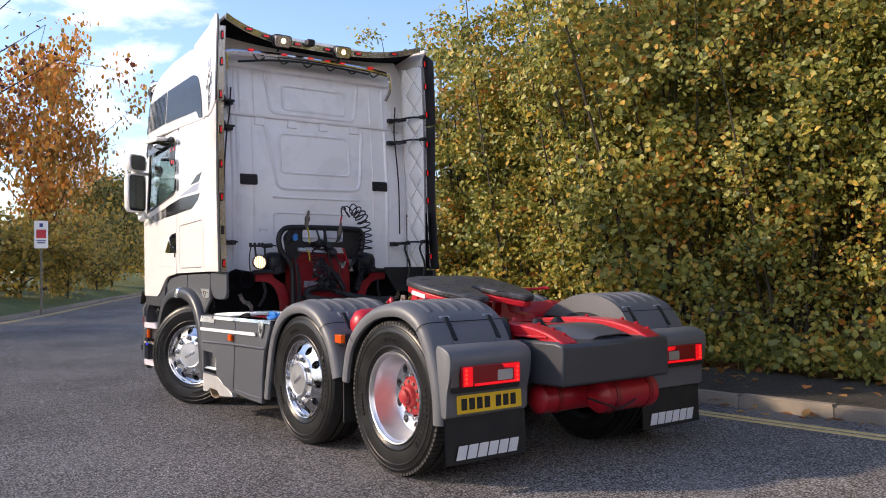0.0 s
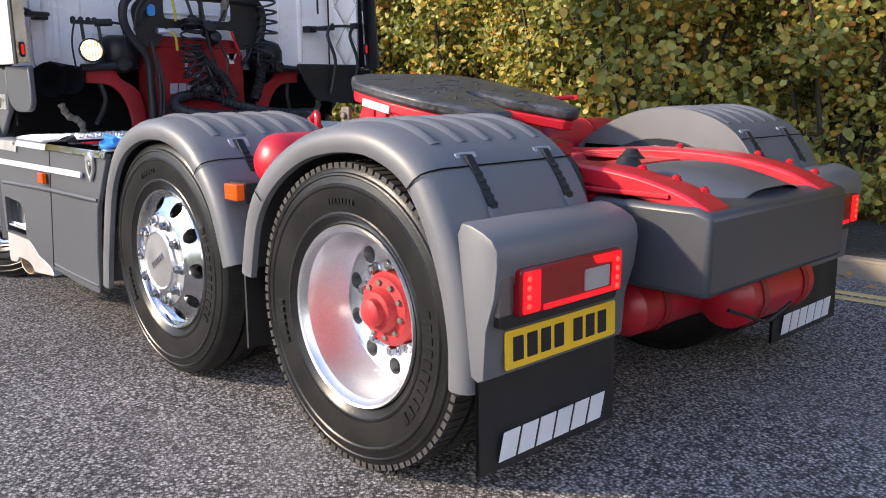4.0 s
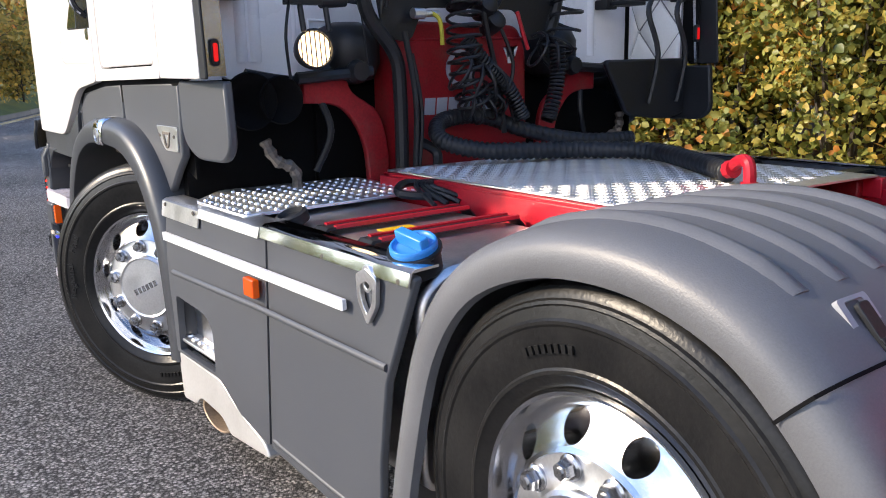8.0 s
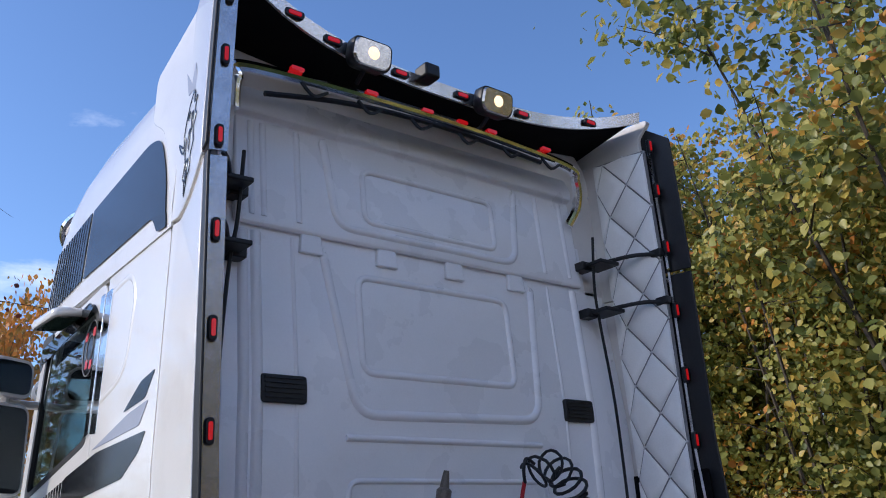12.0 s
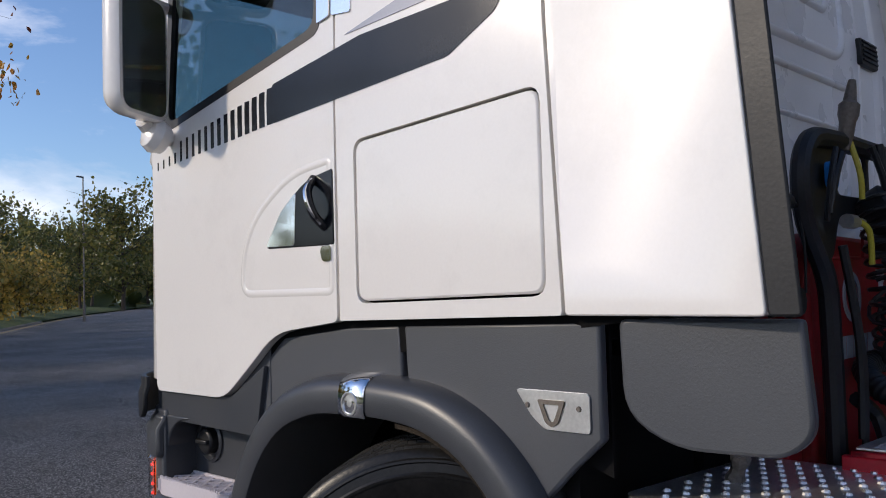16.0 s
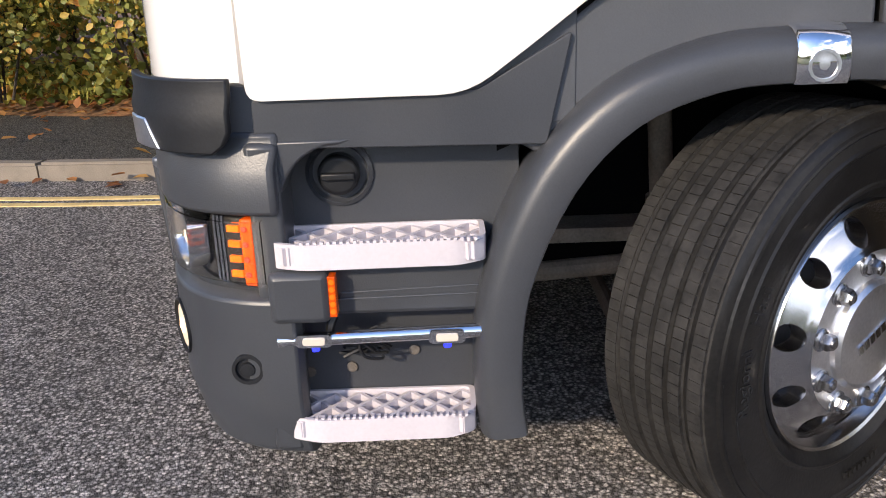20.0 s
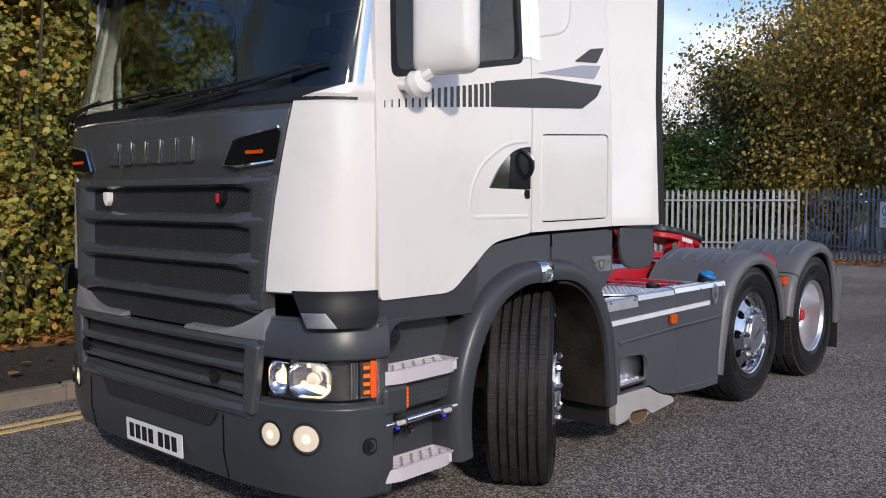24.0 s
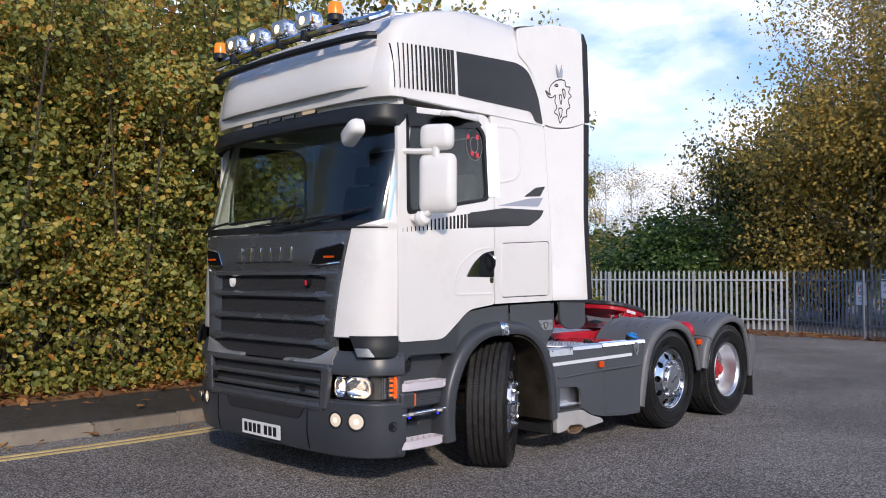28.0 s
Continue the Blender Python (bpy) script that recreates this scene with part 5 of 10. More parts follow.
def strap(s, x, y, z, dy, dz, owner):
    """A rubber latch: a moulded frame, a toothed tongue and a hook."""
    m, L = along((s * x, y, z), (s * x, y + dy, z + dz))
    side = Vector((s, 0, 0))
    zx = (Vector((0, dy, dz)).normalized())
    up = zx.cross(side) if zx.cross(side).z > 0 else -zx.cross(side)
    M = Matrix((( side.x, up.x, zx.x, s * x), (side.y, up.y, zx.y, y), (side.z, up.z, zx.z, z), (0, 0, 0, 1)))
    bm = nb()
    plate(bm, rrect(-0.042, 0.042, -0.045, 0.05, 0.008), "y", 0.0, 0.010, [rrect(-0.026, 0.026, -0.04, 0.052, 0.006)] if False else [rrect(-0.026, 0.026, -0.038, 0.040, 0.006)])
    part("strap_frame", bm, STRAPGREY, owner, m=M)
    bm = nb()
    plate(bm, rrect(-0.016, 0.016, -0.03, L, 0.008), "y", 0.012, 0.010)
    for k in range(5):
        box(bm, -0.0175, 0.0175, 0.020, 0.025, 0.03 + k * L / 6, 0.042 + k * L / 6)
    part("rubber_strap", bm, BLACK, owner, m=M, bevel=0.002)
    bm = nb()
    box(bm, -0.026, 0.026, 0.0, 0.02, L - 0.01, L + 0.03)
    part("strap_hook", bm, GUARD, owner, m=M, bevel=0.004)


def block_mark(parent, m, w, h, ma, n=6, slant=0.25):
    """A brand mark as a row of plain slanted blocks."""
    mark = new("brand_mark")
    mark.matrix_basis, mark.parent = m, parent
    step = w / n
    for k in range(n):
        bm = nb()
        x0, x1 = -w / 2 + k * step + step * 0.07, -w / 2 + (k + 1) * step - step * 0.07
        plate(bm, [(x0 - slant * h / 2, -h / 2), (x1 - slant * h / 2, -h / 2), (x1 + slant * h / 2, h / 2), (x0 + slant * h / 2, h / 2)], "z", 0, 0.002)
        part("printed_block", bm, ma, mark)
    return mark


def number_plate(m, w, h, ma, name="number_plate"):
    bm = nb()
    plate(bm, rrect(-w / 2, w / 2, -h / 2, h / 2, 0.008), "z", 0, 0.004)
    p = part(name, bm, ma, LORRY, "number plate with dark bars", m=m)
    n, x = 7, -w * 0.44
    for k in range(7):
        cw = w * 0.105
        bm = nb()
        plate(bm, rrect(x, x + cw * 0.82, -h * 0.32, h * 0.32, 0.004), "z", 0.004, 0.001)
        part("dark_bar", bm, BLACK, p)
        x += cw * (1.0 if k != 3 else 1.55) + w * 0.012
    return p


def guards():
    for s in (-1, 1):
        mid, fm = guard(s, [(1.93, 0.30), (1.885, 0.52), (1.80, 0.80), (1.66, 0.985), (1.45, 1.085), (1.22, 1.105), (1.02, 1.055), (0.88, 0.955), (0.76, 0.80), (0.68, 0.585)], (0.98, 1.62))
        rear, fr = guard(s, [(0.635, 0.575), (0.575, 0.80), (0.45, 0.96), (0.26, 1.075), (0.06, 1.125), (-0.14, 1.125), (-0.32, 1.055), (-0.43, 0.93), (-0.515, 0.74), (-0.555, 0.56), (-0.56, 0.405)], (-0.315, 0.36))
        # seams where the crown is clipped to the end pieces
        for fr_, ys in ((fm, (0.885,)), (fr, (0.50, -0.375))):
            for y0 in ys:
                p, nrm = min(fr_, key=lambda f: abs(f[0].x - y0))
                bm = nb()
                t = Vector((nrm.y, -nrm.x))
                c = [(1.254, -0.075), (1.255, -0.03), (1.243, -0.004), (1.217, 0.007), (1.17, 0.015), (0.6, 0.017)]
                rr = [[Vector((s * x, p.x + nrm.x * h + t.x * d, p.y + nrm.y * h + t.y * d)) for x, h in c] for d in (-0.003, 0.003)]
                loft(bm, rr, closed=False)
                part("seam", bm, DARKIN, mid if fr_ is fm else rear)
        for x in (1.045, 0.69):
            strap(s, x, -0.362, 1.018, -0.092, -0.125, rear)
        strap(s, 1.045, 0.925, 1.0, -0.085, -0.10, mid)
        # inner liners that close the arches
        for a, b, y0, y1 in ((1.05, 0.62, 0.92, 1.64), (1.05, 0.62, -0.36, 0.44)):
            bm = nb()
            box(bm, s * 0.60, s * 0.615, y0, y1, 0.62, 0.965)
            part("arch_liner", bm, BLACK, LORRY)
        # lamp and plate carrier at the tail
        prof = [(-0.59, 0.45), (-0.612, 0.462), (-0.620, 0.60), (-0.650, 0.70), (-0.660, 0.79), (-0.655, 0.832), (-0.636, 0.858), (-0.60, 0.876), (-0.555, 0.890), (-0.525, 0.892), (-0.510, 0.86), (-0.565, 0.46)]
        bm = nb()
        lo = []
        for x, k in ((1.240, 0.018), (1.238, 0.026), (1.228, 0.03), (0.605, 0.03), (0.595, 0.026), (0.585, 0.018)):
            cy, cz = -0.59, 0.68
            lo.append([Vector((s * x, cy + (y - cy) * (0.90 + k * 3.33), cz + (z - cz) * (0.90 + k * 3.33))) for y, z in prof])
        loft(bm, lo)
        hs = part("tail_housing", bm, GUARD, LORRY, "grey moulded tail lamp housing", sharp=40)
        bm = nb()
        plate(bm, rnd([(s * 1.215, 0.608), (s * 0.68, 0.608), (s * 0.68, 0.775), (s * 1.215, 0.775), (s * 1.225, 0.70)], 0.02), "y", -0.650, 0.05)
        part("lamp_recess", bm, BLACK, hs)
        bm = nb()
        plate(bm, rnd([(s * 1.165, 0.640), (s * 0.70, 0.640), (s * 0.70, 0.772), (s * 1.165, 0.772)], 0.012), "y", -0.678, 0.05)
        lens = part("tail_lamp", bm, REDLENS, hs, "red tail lamp lens with clear reversing section", bevel=0.006)
        bm = nb()
        plate(bm, rrect(*sorted((s * 0.885, s * 0.765)), 0.668, 0.732, 0.008), "y", -0.682, 0.006)
        part("reversing_lens", bm, SILVERPAINT, hs)
        bm = nb()
        plate(bm, rrect(*sorted((s * 1.158, s * 1.085)), 0.648, 0.765, 0.008), "y", -0.681, 0.006)
        part("brake_lens", bm, BRAKELIT, hs, "lit red strip of the tail lamp")
        bm = nb()
        plate(bm, rnd([(s * 0.705, 0.646), (s * 0.705, 0.767), (s * 0.85, 0.767), (s * 0.83, 0.742), (s * 0.75, 0.738), (s * 0.75, 0.662), (s * 1.07, 0.662), (s * 1.07, 0.646)], 0.006), "y", -0.681, 0.006)
        part("brake_lens", bm, BRAKELIT, hs, "lit red strip of the tail lamp")
        bm = nb()
        plate(bm, rrect(*sorted((s * 1.163, s * 1.226)), 0.642, 0.769, 0.012), "y", -0.656, 0.03)
        part("clear_end", bm, SMOKED, hs, "clear smoked end of the lamp", bevel=0.008)
        for x0, x1, z0, z1 in ((1.15, 1.12, 0.655, 0.757), (0.735, 0.715, 0.645, 0.755)):
            bm = nb()
            n = 4
            for k in range(n):
                if x0 - x1 > 0.1:
                    c, r = x1 + (x0 - x1) * (k + 0.5) / n, 0.012
                    lathe(bm, [(0.010, 0), (0.008, 0.004), (0, 0.005)], 8, pose(s * c, -0.679, (z0 + z1) / 2, 90, 0, 0))
                else:
                    lathe(bm, [(0.009, 0), (0.007, 0.004), (0, 0.005)], 8, pose(s * (x0 + x1) / 2, -0.6815, z0 + (z1 - z0) * (k + 0.5) / n, 90, 0, 0))
            tagged(part("led_strip", bm, DIODE, hs), kind="stuff")
        # mud flap
        bm = nb()
        xs = [1.23 - 0.05 * k for k in range(14)]
        front = [Vector((s * x, -0.585 + 0.004 * math.sin(x * 23), 0.0)) for x in xs]
        rows = [[Vector((p.x, p.y - 0.02 * (0.46 - z), z)) for p in front] for z in (0.47, 0.40, 0.30, 0.20, 0.165)]
        back = [[Vector((p.x, p.y + 0.012 - 0.02 * (0.46 - z), z)) for p in front] for z in (0.165, 0.20, 0.30, 0.40, 0.47)]
        loft(bm, rows + back, closed=False)
        fl = part("mud_flap", bm, FLAP, LORRY, "black rubber mud flap with white mark")
        block_mark(LORRY, pose(s * 0.90, -0.597, 0.235, 90, 0, 0), 0.50, 0.085, STRIPE)
        if s > 0:
            block_mark(LORRY, pose(0.90, -0.608, 0.53, 90, 0, 0), 0.36, 0.06, GREYDECAL)
        # flap between the two axles
        bm = nb()
        box(bm, s * 0.66, s * 1.215, 0.640, 0.652, 0.26, 0.62)
        part("inner_flap", bm, FLAP, LORRY)
        # side marker on its bracket
        bm = nb()
        plate(bm, rrect(0.645, 0.735, 0.830, 0.890, 0.006), "x", s * 1.20, s * 0.035)
        mk = part("side_marker", bm, ORANGE, LORRY, "orange side marker lamp", bevel=0.004)
        bm = nb()
        plate(bm, rrect(0.635, 0.755, 0.815, 0.895, 0.006), "x", s * 1.15, s * 0.05)
        part("marker_bracket", bm, BLACK, mk)
    number_plate(pose(-0.905, -0.622, 0.533, 88, 0, 0), 0.52, 0.111, YELLOWPL)


guards()


def fifth_wheel():
    """Greased coupling plate on red pedestals, tilted down to the rear."""
    m = Matrix.Translation((0, 0.68, 1.185)) @ Matrix.Rotation(radians(10.0), 4, "X")
    out = []
    half = [(0.0, 0.46), (0.22, 0.455), (0.36, 0.40), (0.445, 0.28), (0.455, 0.05), (0.43, -0.16), (0.36, -0.34), (0.27, -0.46), (0.19, -0.47), (0.085, -0.22), (0.045, -0.05), (0.0, -0.02)]
    poly = [(x, y) for x, y in half] + [(-x, y) for x, y in reversed(half[1:-1])]
    bm = nb()
    plate(bm, rnd(poly, 0.03, 3), "z", -0.012, 0.05)
    p = part("coupling_plate", bm, GREASE, LORRY, "black greased fifth wheel plate", m=m, bevel=0.014)
    rs = random.Random(2)
    bm = nb()
    for k in range(150):
        a = rs.uniform(0, 6.28)
        r = rs.uniform(0.05, 0.42)
        x, y = r * math.cos(a), r * math.sin(a)
        if abs(x) < 0.1 and y < 0:
            continue
        w, l = rs.uniform(0.008, 0.025), rs.uniform(0.05, 0.20)
        c = Matrix.Translation((x, y, 0.036)) @ Matrix.Rotation(rs.uniform(-0.5, 0.5) + 0.3, 4, "Z")
        lathe(bm, [(0.5, 0), (0.42, 0.4), (0.2, 0.8), (0, 1)], 7, c @ Matrix.Diagonal((l, w, rs.uniform(0.002, 0.006), 1)))
    tagged(part("grease_smear", bm, GREASE, p), kind="stuff")
    bm = nb()
    plate(bm, rnd([(x * 0.97, y * 0.97) for x, y in poly], 0.03, 2), "z", -0.060, 0.047)
    part("plate_rim", bm, RED, p, "red rim under the coupling plate", bevel=0.008)
    for s in (-1, 1):
        bm = nb()
        plate(bm, rnd([(0.36, 0.91), (1.12, 0.91), (1.10, 0.985), (0.97, 1.0), (0.93, 1.12), (0.87, 1.215), (0.70, 1.175), (0.62, 1.10), (0.55, 1.0), (0.38, 0.985)], 0.02, 2), "x", s * 0.30, s * 0.125, [rrect(0.66, 0.735, 0.965, 1.07, 0.02), rrect(0.775, 0.85, 0.965, 1.07, 0.02)])
        q = part("pedestal", bm, RED, LORRY, "red cast pedestal", bevel=0.010)
        bm = nb()
        lathe(bm, [(0.048, 0), (0.048, 0.014), (0.030, 0.018), (0.030, 0.010), (0, 0.010)], 18, pose(s * 0.425, 0.78, 1.125, 0, s * 90, 0))
        part("pivot_pin", bm, RED, q)
        bm = nb()
        box(bm, s * 0.425, s * 0.445, 0.985, 1.045, 1.04, 1.15)
        lathe(bm, [(0.018, 0), (0.018, 0.02), (0, 0.02)], 8, pose(s * 0.44, 1.015, 1.11, 0, s * 90, 0))
        part("lug", bm, STEEL, q, bevel=0.006)
        bm = nb()
        box(bm, s * 0.436, s * 0.444, 0.02, 0.20, -0.062, -0.03, m)
        part("label_bar", bm, STRIPE, LORRY)
        for y in (-0.15, 0.3, 0.6, 0.9, 1.2):
            bm = nb()
            box(bm, s * 0.30, s * 0.52, y - 0.10, y + 0.10, 0.915, 0.935)
            part("mounting_pad", bm, RED, LORRY, bevel=0.006)
    bm = nb()
    plate(bm, rrect(-0.52, 0.52, -0.25, 1.32, 0.05), "z", 0.936, 0.014, [rrect(-0.26, 0.26, -0.1, 0.3, 0.05), rrect(-0.26, 0.26, 0.6, 1.2, 0.05)])
    part("subframe_plate", bm, RED, LORRY, "red sub-frame plate", bevel=0.004)
    bm = nb()
    tube(bm, spline([(0.40, 0.82, 1.16), (0.62, 0.80, 1.17), (0.80, 0.75, 1.175), (0.86, 0.72, 1.18)], 4), 0.012, 8)
    tube(bm, spline([(0.80, 0.75, 1.175), (0.88, 0.80, 1.18), (0.94, 0.76, 1.18), (0.86, 0.70, 1.18)], 4), 0.012, 8)
    part("release_handle", bm, RED, LORRY)


fifth_wheel()

# ---- the lorry: cab ----
def side_x(z):
    """How far out the cab side stands at a height."""
    return 1.218 if z < 2.0 else 1.218 - 0.045 * (z - 2.0) if z < 3.0 else 1.173 - 0.035 * (z - 3.0)


def flare(y, z=2.4):
    """The collars spread outwards behind the cab, the more the higher."""
    return 0.15 * max(0.0, 3.30 - y) * (0.66 + 0.8 * min(1.0, max(0.0, z - 2.0)))


def skin(name, poly, s, ma, label="", out=0.0, thick=0.03, holes=(), bevel=0.006, parent=None):
    """A body panel cut to a side view and bent to the cab side."""
    bm = nb()
    plate(bm, poly, "x", 0.0, -thick, holes)
    for z in (1.5, 2.0, 2.5, 2.95, 3.1, 3.25, 3.4, 3.55):
        bmesh.ops.bisect_plane(bm, geom=bm.verts[:] + bm.edges[:] + bm.faces[:], plane_co=(0, 0, z), plane_no=(0, 0, 1))
    if min(v.co.y for v in bm.verts) < 3.29:
        bmesh.ops.bisect_plane(bm, geom=bm.verts[:] + bm.edges[:] + bm.faces[:], plane_co=(0, 3.30, 0), plane_no=(0, 1, 0))
    for v in bm.verts:
        v.co.x = s * (side_x(v.co.z) + flare(v.co.y, v.co.z) + out + v.co.x)
    return part(name, bm, ma, parent or LORRY, label, bevel=bevel, sharp=30)


def nose(z, x, push=0.0):
    """The front of the cab at a height: y at a place across it."""
    if z < 1.92:
        yb, d, w = 4.88, 0.55 - 0.03 * (z - 1.4), 1.215
    else:
        yb, d, w = 4.88 - 0.10 * (z - 1.92), 0.535 - 0.20 * (z - 1.92), side_x(z) - 0.003
    u = min(1, abs(x) / (w + push))
    return yb + (d + push) * (1 - u**4) ** 0.25


def strip_on_front(bm, line, w, h, push):
    """A bar across the front along points (x, z)."""
    rr = []
    for x, z in line:
        y = nose(z, x, push)
        rr.append([Vector((x, y - 0.02, z - w / 2)), Vector((x, y + h * 0.6, z - w / 2)), Vector((x, y + h, z - w * 0.2)), Vector((x, y + h, z + w * 0.3)), Vector((x, y + h * 0.4, z + w / 2)), Vector((x, y - 0.02, z + w / 2))])
    loft(bm, rr)


def cab_sides():
    for s in (-1, 1):
        win = rnd([(5.02, 2.015), (4.14, 2.175), (4.16, 2.70), (4.27, 2.79), (5.00, 2.745)], [0.03, 0.03, 0.08, 0.08, 0.06])
        door = [(5.105, 1.085), (4.66, 1.085), (4.50, 1.20), (4.37, 1.30), (4.07, 1.335), (4.065, 2.10), (4.085, 2.86), (5.10, 2.80), (5.12, 2.0)]
        d = skin("door", rnd(door, [0.03, 0.06, 0.06, 0.10, 0.02, 0, 0.10, 0.08, 0]), s, WHITE, "white cab door with black window frame", holes=[win], bevel=0.005)
        skin("window_seal", rnd([(5.035, 2.0), (4.125, 2.165), (4.145, 2.71), (4.265, 2.805), (5.015, 2.76)], 0.05), s, BLACK, out=0.0015, thick=0.03, holes=[rnd([(5.0, 2.035), (4.155, 2.19), (4.175, 2.69), (4.275, 2.775), (4.985, 2.73)], 0.05)], bevel=0.0, parent=d)
        g = skin("window_pane", rnd([(5.01, 2.025), (4.145, 2.18), (4.165, 2.70), (4.27, 2.785), (4.995, 2.74)], 0.05), s, GLASS, out=-0.012, thick=0.005, bevel=0.0, parent=d)
        g.visible_shadow = False
        wd = skin("wind_deflector", rnd([(5.02, 2.745), (4.26, 2.80), (4.20, 2.76), (4.30, 2.725), (5.0, 2.655)], 0.015), s, SMOKE, "smoked wind deflector over the window", out=0.022, thick=0.004, bevel=0, parent=d)
        if s < 0:
            skin("round_sticker", [(4.275 + 0.095 * math.cos(a), 2.60 + 0.125 * math.sin(a)) for a in [2 * math.pi * k / 28 for k in range(28)]], s, BLACKDECAL, "dark round window sticker with pale ring and red marks", out=-0.0085, thick=0.002, bevel=0, parent=d)
            bm = nb()
            for rx, rz in ((0.095, 0.125), (0.045, 0.062)):
                tube(bm, [Vector((-side_x(2.60 + rz * math.sin(a)) + 0.007, 4.275 + rx * math.cos(a), 2.60 + rz * math.sin(a))) for a in [2 * math.pi * k / 28 for k in range(28)]], 0.0022, 5, closed=True)
            part("sticker_ring", bm, STITCH, d)
            for y, z in ((4.34, 2.66), (4.235, 2.665), (4.30, 2.53), (4.24, 2.52)):
                skin("sticker_mark", rrect(y - 0.016, y + 0.016, z - 0.02, z + 0.02, 0.006), s, SIGNRED, out=-0.0065, thick=0.002, bevel=0, parent=d)
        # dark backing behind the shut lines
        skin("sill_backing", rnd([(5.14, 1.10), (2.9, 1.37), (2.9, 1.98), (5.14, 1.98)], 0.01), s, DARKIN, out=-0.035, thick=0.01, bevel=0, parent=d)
        # handle in a black shield-shaped recess, with a lock below
        bm_poly = [(4.405, 1.555), (4.075, 1.55), (4.075, 1.765), (4.20, 1.745), (4.32, 1.665)]
        h = skin("handle_recess", rnd(bm_poly, [0.02, 0.01, 0.01, 0.05, 0.05]), s, BLACKDECAL, out=0.003, thick=0.012, bevel=0.003, parent=d)
        bm = nb()
        tube(bm, spline([(s * 1.215, 4.115, 1.60), (s * 1.255, 4.12, 1.64), (s * 1.262, 4.135, 1.70), (s * 1.22, 4.16, 1.745)], 5), 0.013, 8)
        part("door_handle", bm, BLACKDECAL, d, "glossy black pull handle", sharp=60)
        bm = nb()
        tube(bm, spline([(s * 1.236, 4.110, 1.61), (s * 1.268, 4.118, 1.65), (s * 1.274, 4.132, 1.70), (s * 1.236, 4.150, 1.74)], 5), 0.006, 6)
        part("handle_edge", bm, CHROME, d)
        skin("handle_plate", rnd([(4.40, 1.56), (4.255, 1.558), (4.245, 1.715), (4.32, 1.662)], 0.012), s, CHROME, "bright plate in the handle recess", out=0.005, thick=0.004, bevel=0.001, parent=d)
        bm = nb()
        plate(bm, rnd([(4.085, 1.505), (4.125, 1.505), (4.135, 1.535), (4.125, 1.55), (4.085, 1.55)], 0.012), "x", s * 1.217, s * 0.006)
        part("lock_cover", bm, CHROME, d)
        # moulded swell round the handle
        bm = nb()
        loop = rnd([(4.09, 1.79), (4.28, 1.77), (4.46, 1.66), (4.53, 1.55), (4.54, 1.42), (4.09, 1.42)], [0.02, 0.1, 0.12, 0.1, 0.05, 0.02], 5)
        bead(bm, [(s * 1.2165, y, z) for y, z in loop], 0.03, 0.004, (s, 0, 0))
        part("door_swage", bm, WHITE, d, sharp=80)
        # side wall behind the door with locker door
        lock = rnd([(3.985, 1.385), (3.345, 1.395), (3.345, 1.865), (3.985, 1.83)], 0.04)
        w = skin("side_wall", rnd([(4.058, 1.338), (3.305, 1.352), (3.335, 2.1), (3.372, 2.875), (4.076, 2.865), (4.058, 2.1)], [0, 0.01, 0, 0.05, 0.02, 0]), s, WHITE, "white cab side behind the door", holes=[lock])
        skin("locker_door", rnd([(3.979, 1.391), (3.351, 1.401), (3.351, 1.859), (3.979, 1.824)], 0.036), s, WHITE, out=-0.001, parent=w)
        bm = nb()
        loop = rnd([(4.0, 2.32), (3.72, 2.38), (3.70, 2.70), (3.78, 2.80), (4.02, 2.78)], [0.02, 0.12, 0.1, 0.1, 0.02], 5)
        bead(bm, [(s * (side_x(z) - 0.0015), y, z) for y, z in loop], 0.035, 0.005, (s, 0, 0), closed=False)
        part("side_swage", bm, WHITE, w, sharp=80)
        # chrome post cover beside the window
        skin("post_cover", rnd([(4.075, 2.20), (3.99, 2.19), (4.00, 2.80), (4.085, 2.80)], 0.01), s, CHROME, "etched bright metal post cover", out=0.004, thick=0.005, bevel=0.001, parent=w)
        skin("post_cover", rnd([(4.138, 2.19), (4.082, 2.20), (4.092, 2.80), (4.148, 2.80)], 0.008), s, CHROME, "etched bright metal cover on the door edge", out=0.007, thick=0.005, bevel=0.001, parent=d)
        # decals: tapering stripe, fins
        deco = [("black_flash", [(4.36, 1.935), (3.62, 1.985), (3.47, 2.06), (3.415, 2.128), (3.95, 2.115), (4.36, 2.055)], BLACKDECAL), ("black_fin", [(3.682, 2.227), (3.46, 2.245), (3.382, 2.337), (3.52, 2.315)], BLACKDECAL), ("grey_fin", [(4.02, 2.13), (3.49, 2.155), (3.42, 2.235), (3.62, 2.215)], GREYDECAL)]
        for nm, q, ma in deco:
            skin(nm, rnd(q, 0.012, 2), s, ma, out=0.0022, thick=0.004, bevel=0, parent=w)
        for k in range(18):
            y = 5.075 - 0.0405 * k
            wd = 0.004 + 0.0014 * k
            lo, hi = 1.875 + 0.0035 * k, 1.935 + 0.0066 * k
            if k < 4:
                hi -= 0.03
            skin("stripe_bar", [(y, lo), (y - wd, lo + 0.001), (y - wd, hi), (y, hi - 0.001)], s, BLACKDECAL, out=0.0022, thick=0.004, bevel=0, parent=d)
        W8 = 1.45 if s < 0 else 3.5
        RE = 2.890 if s < 0 else 3.02
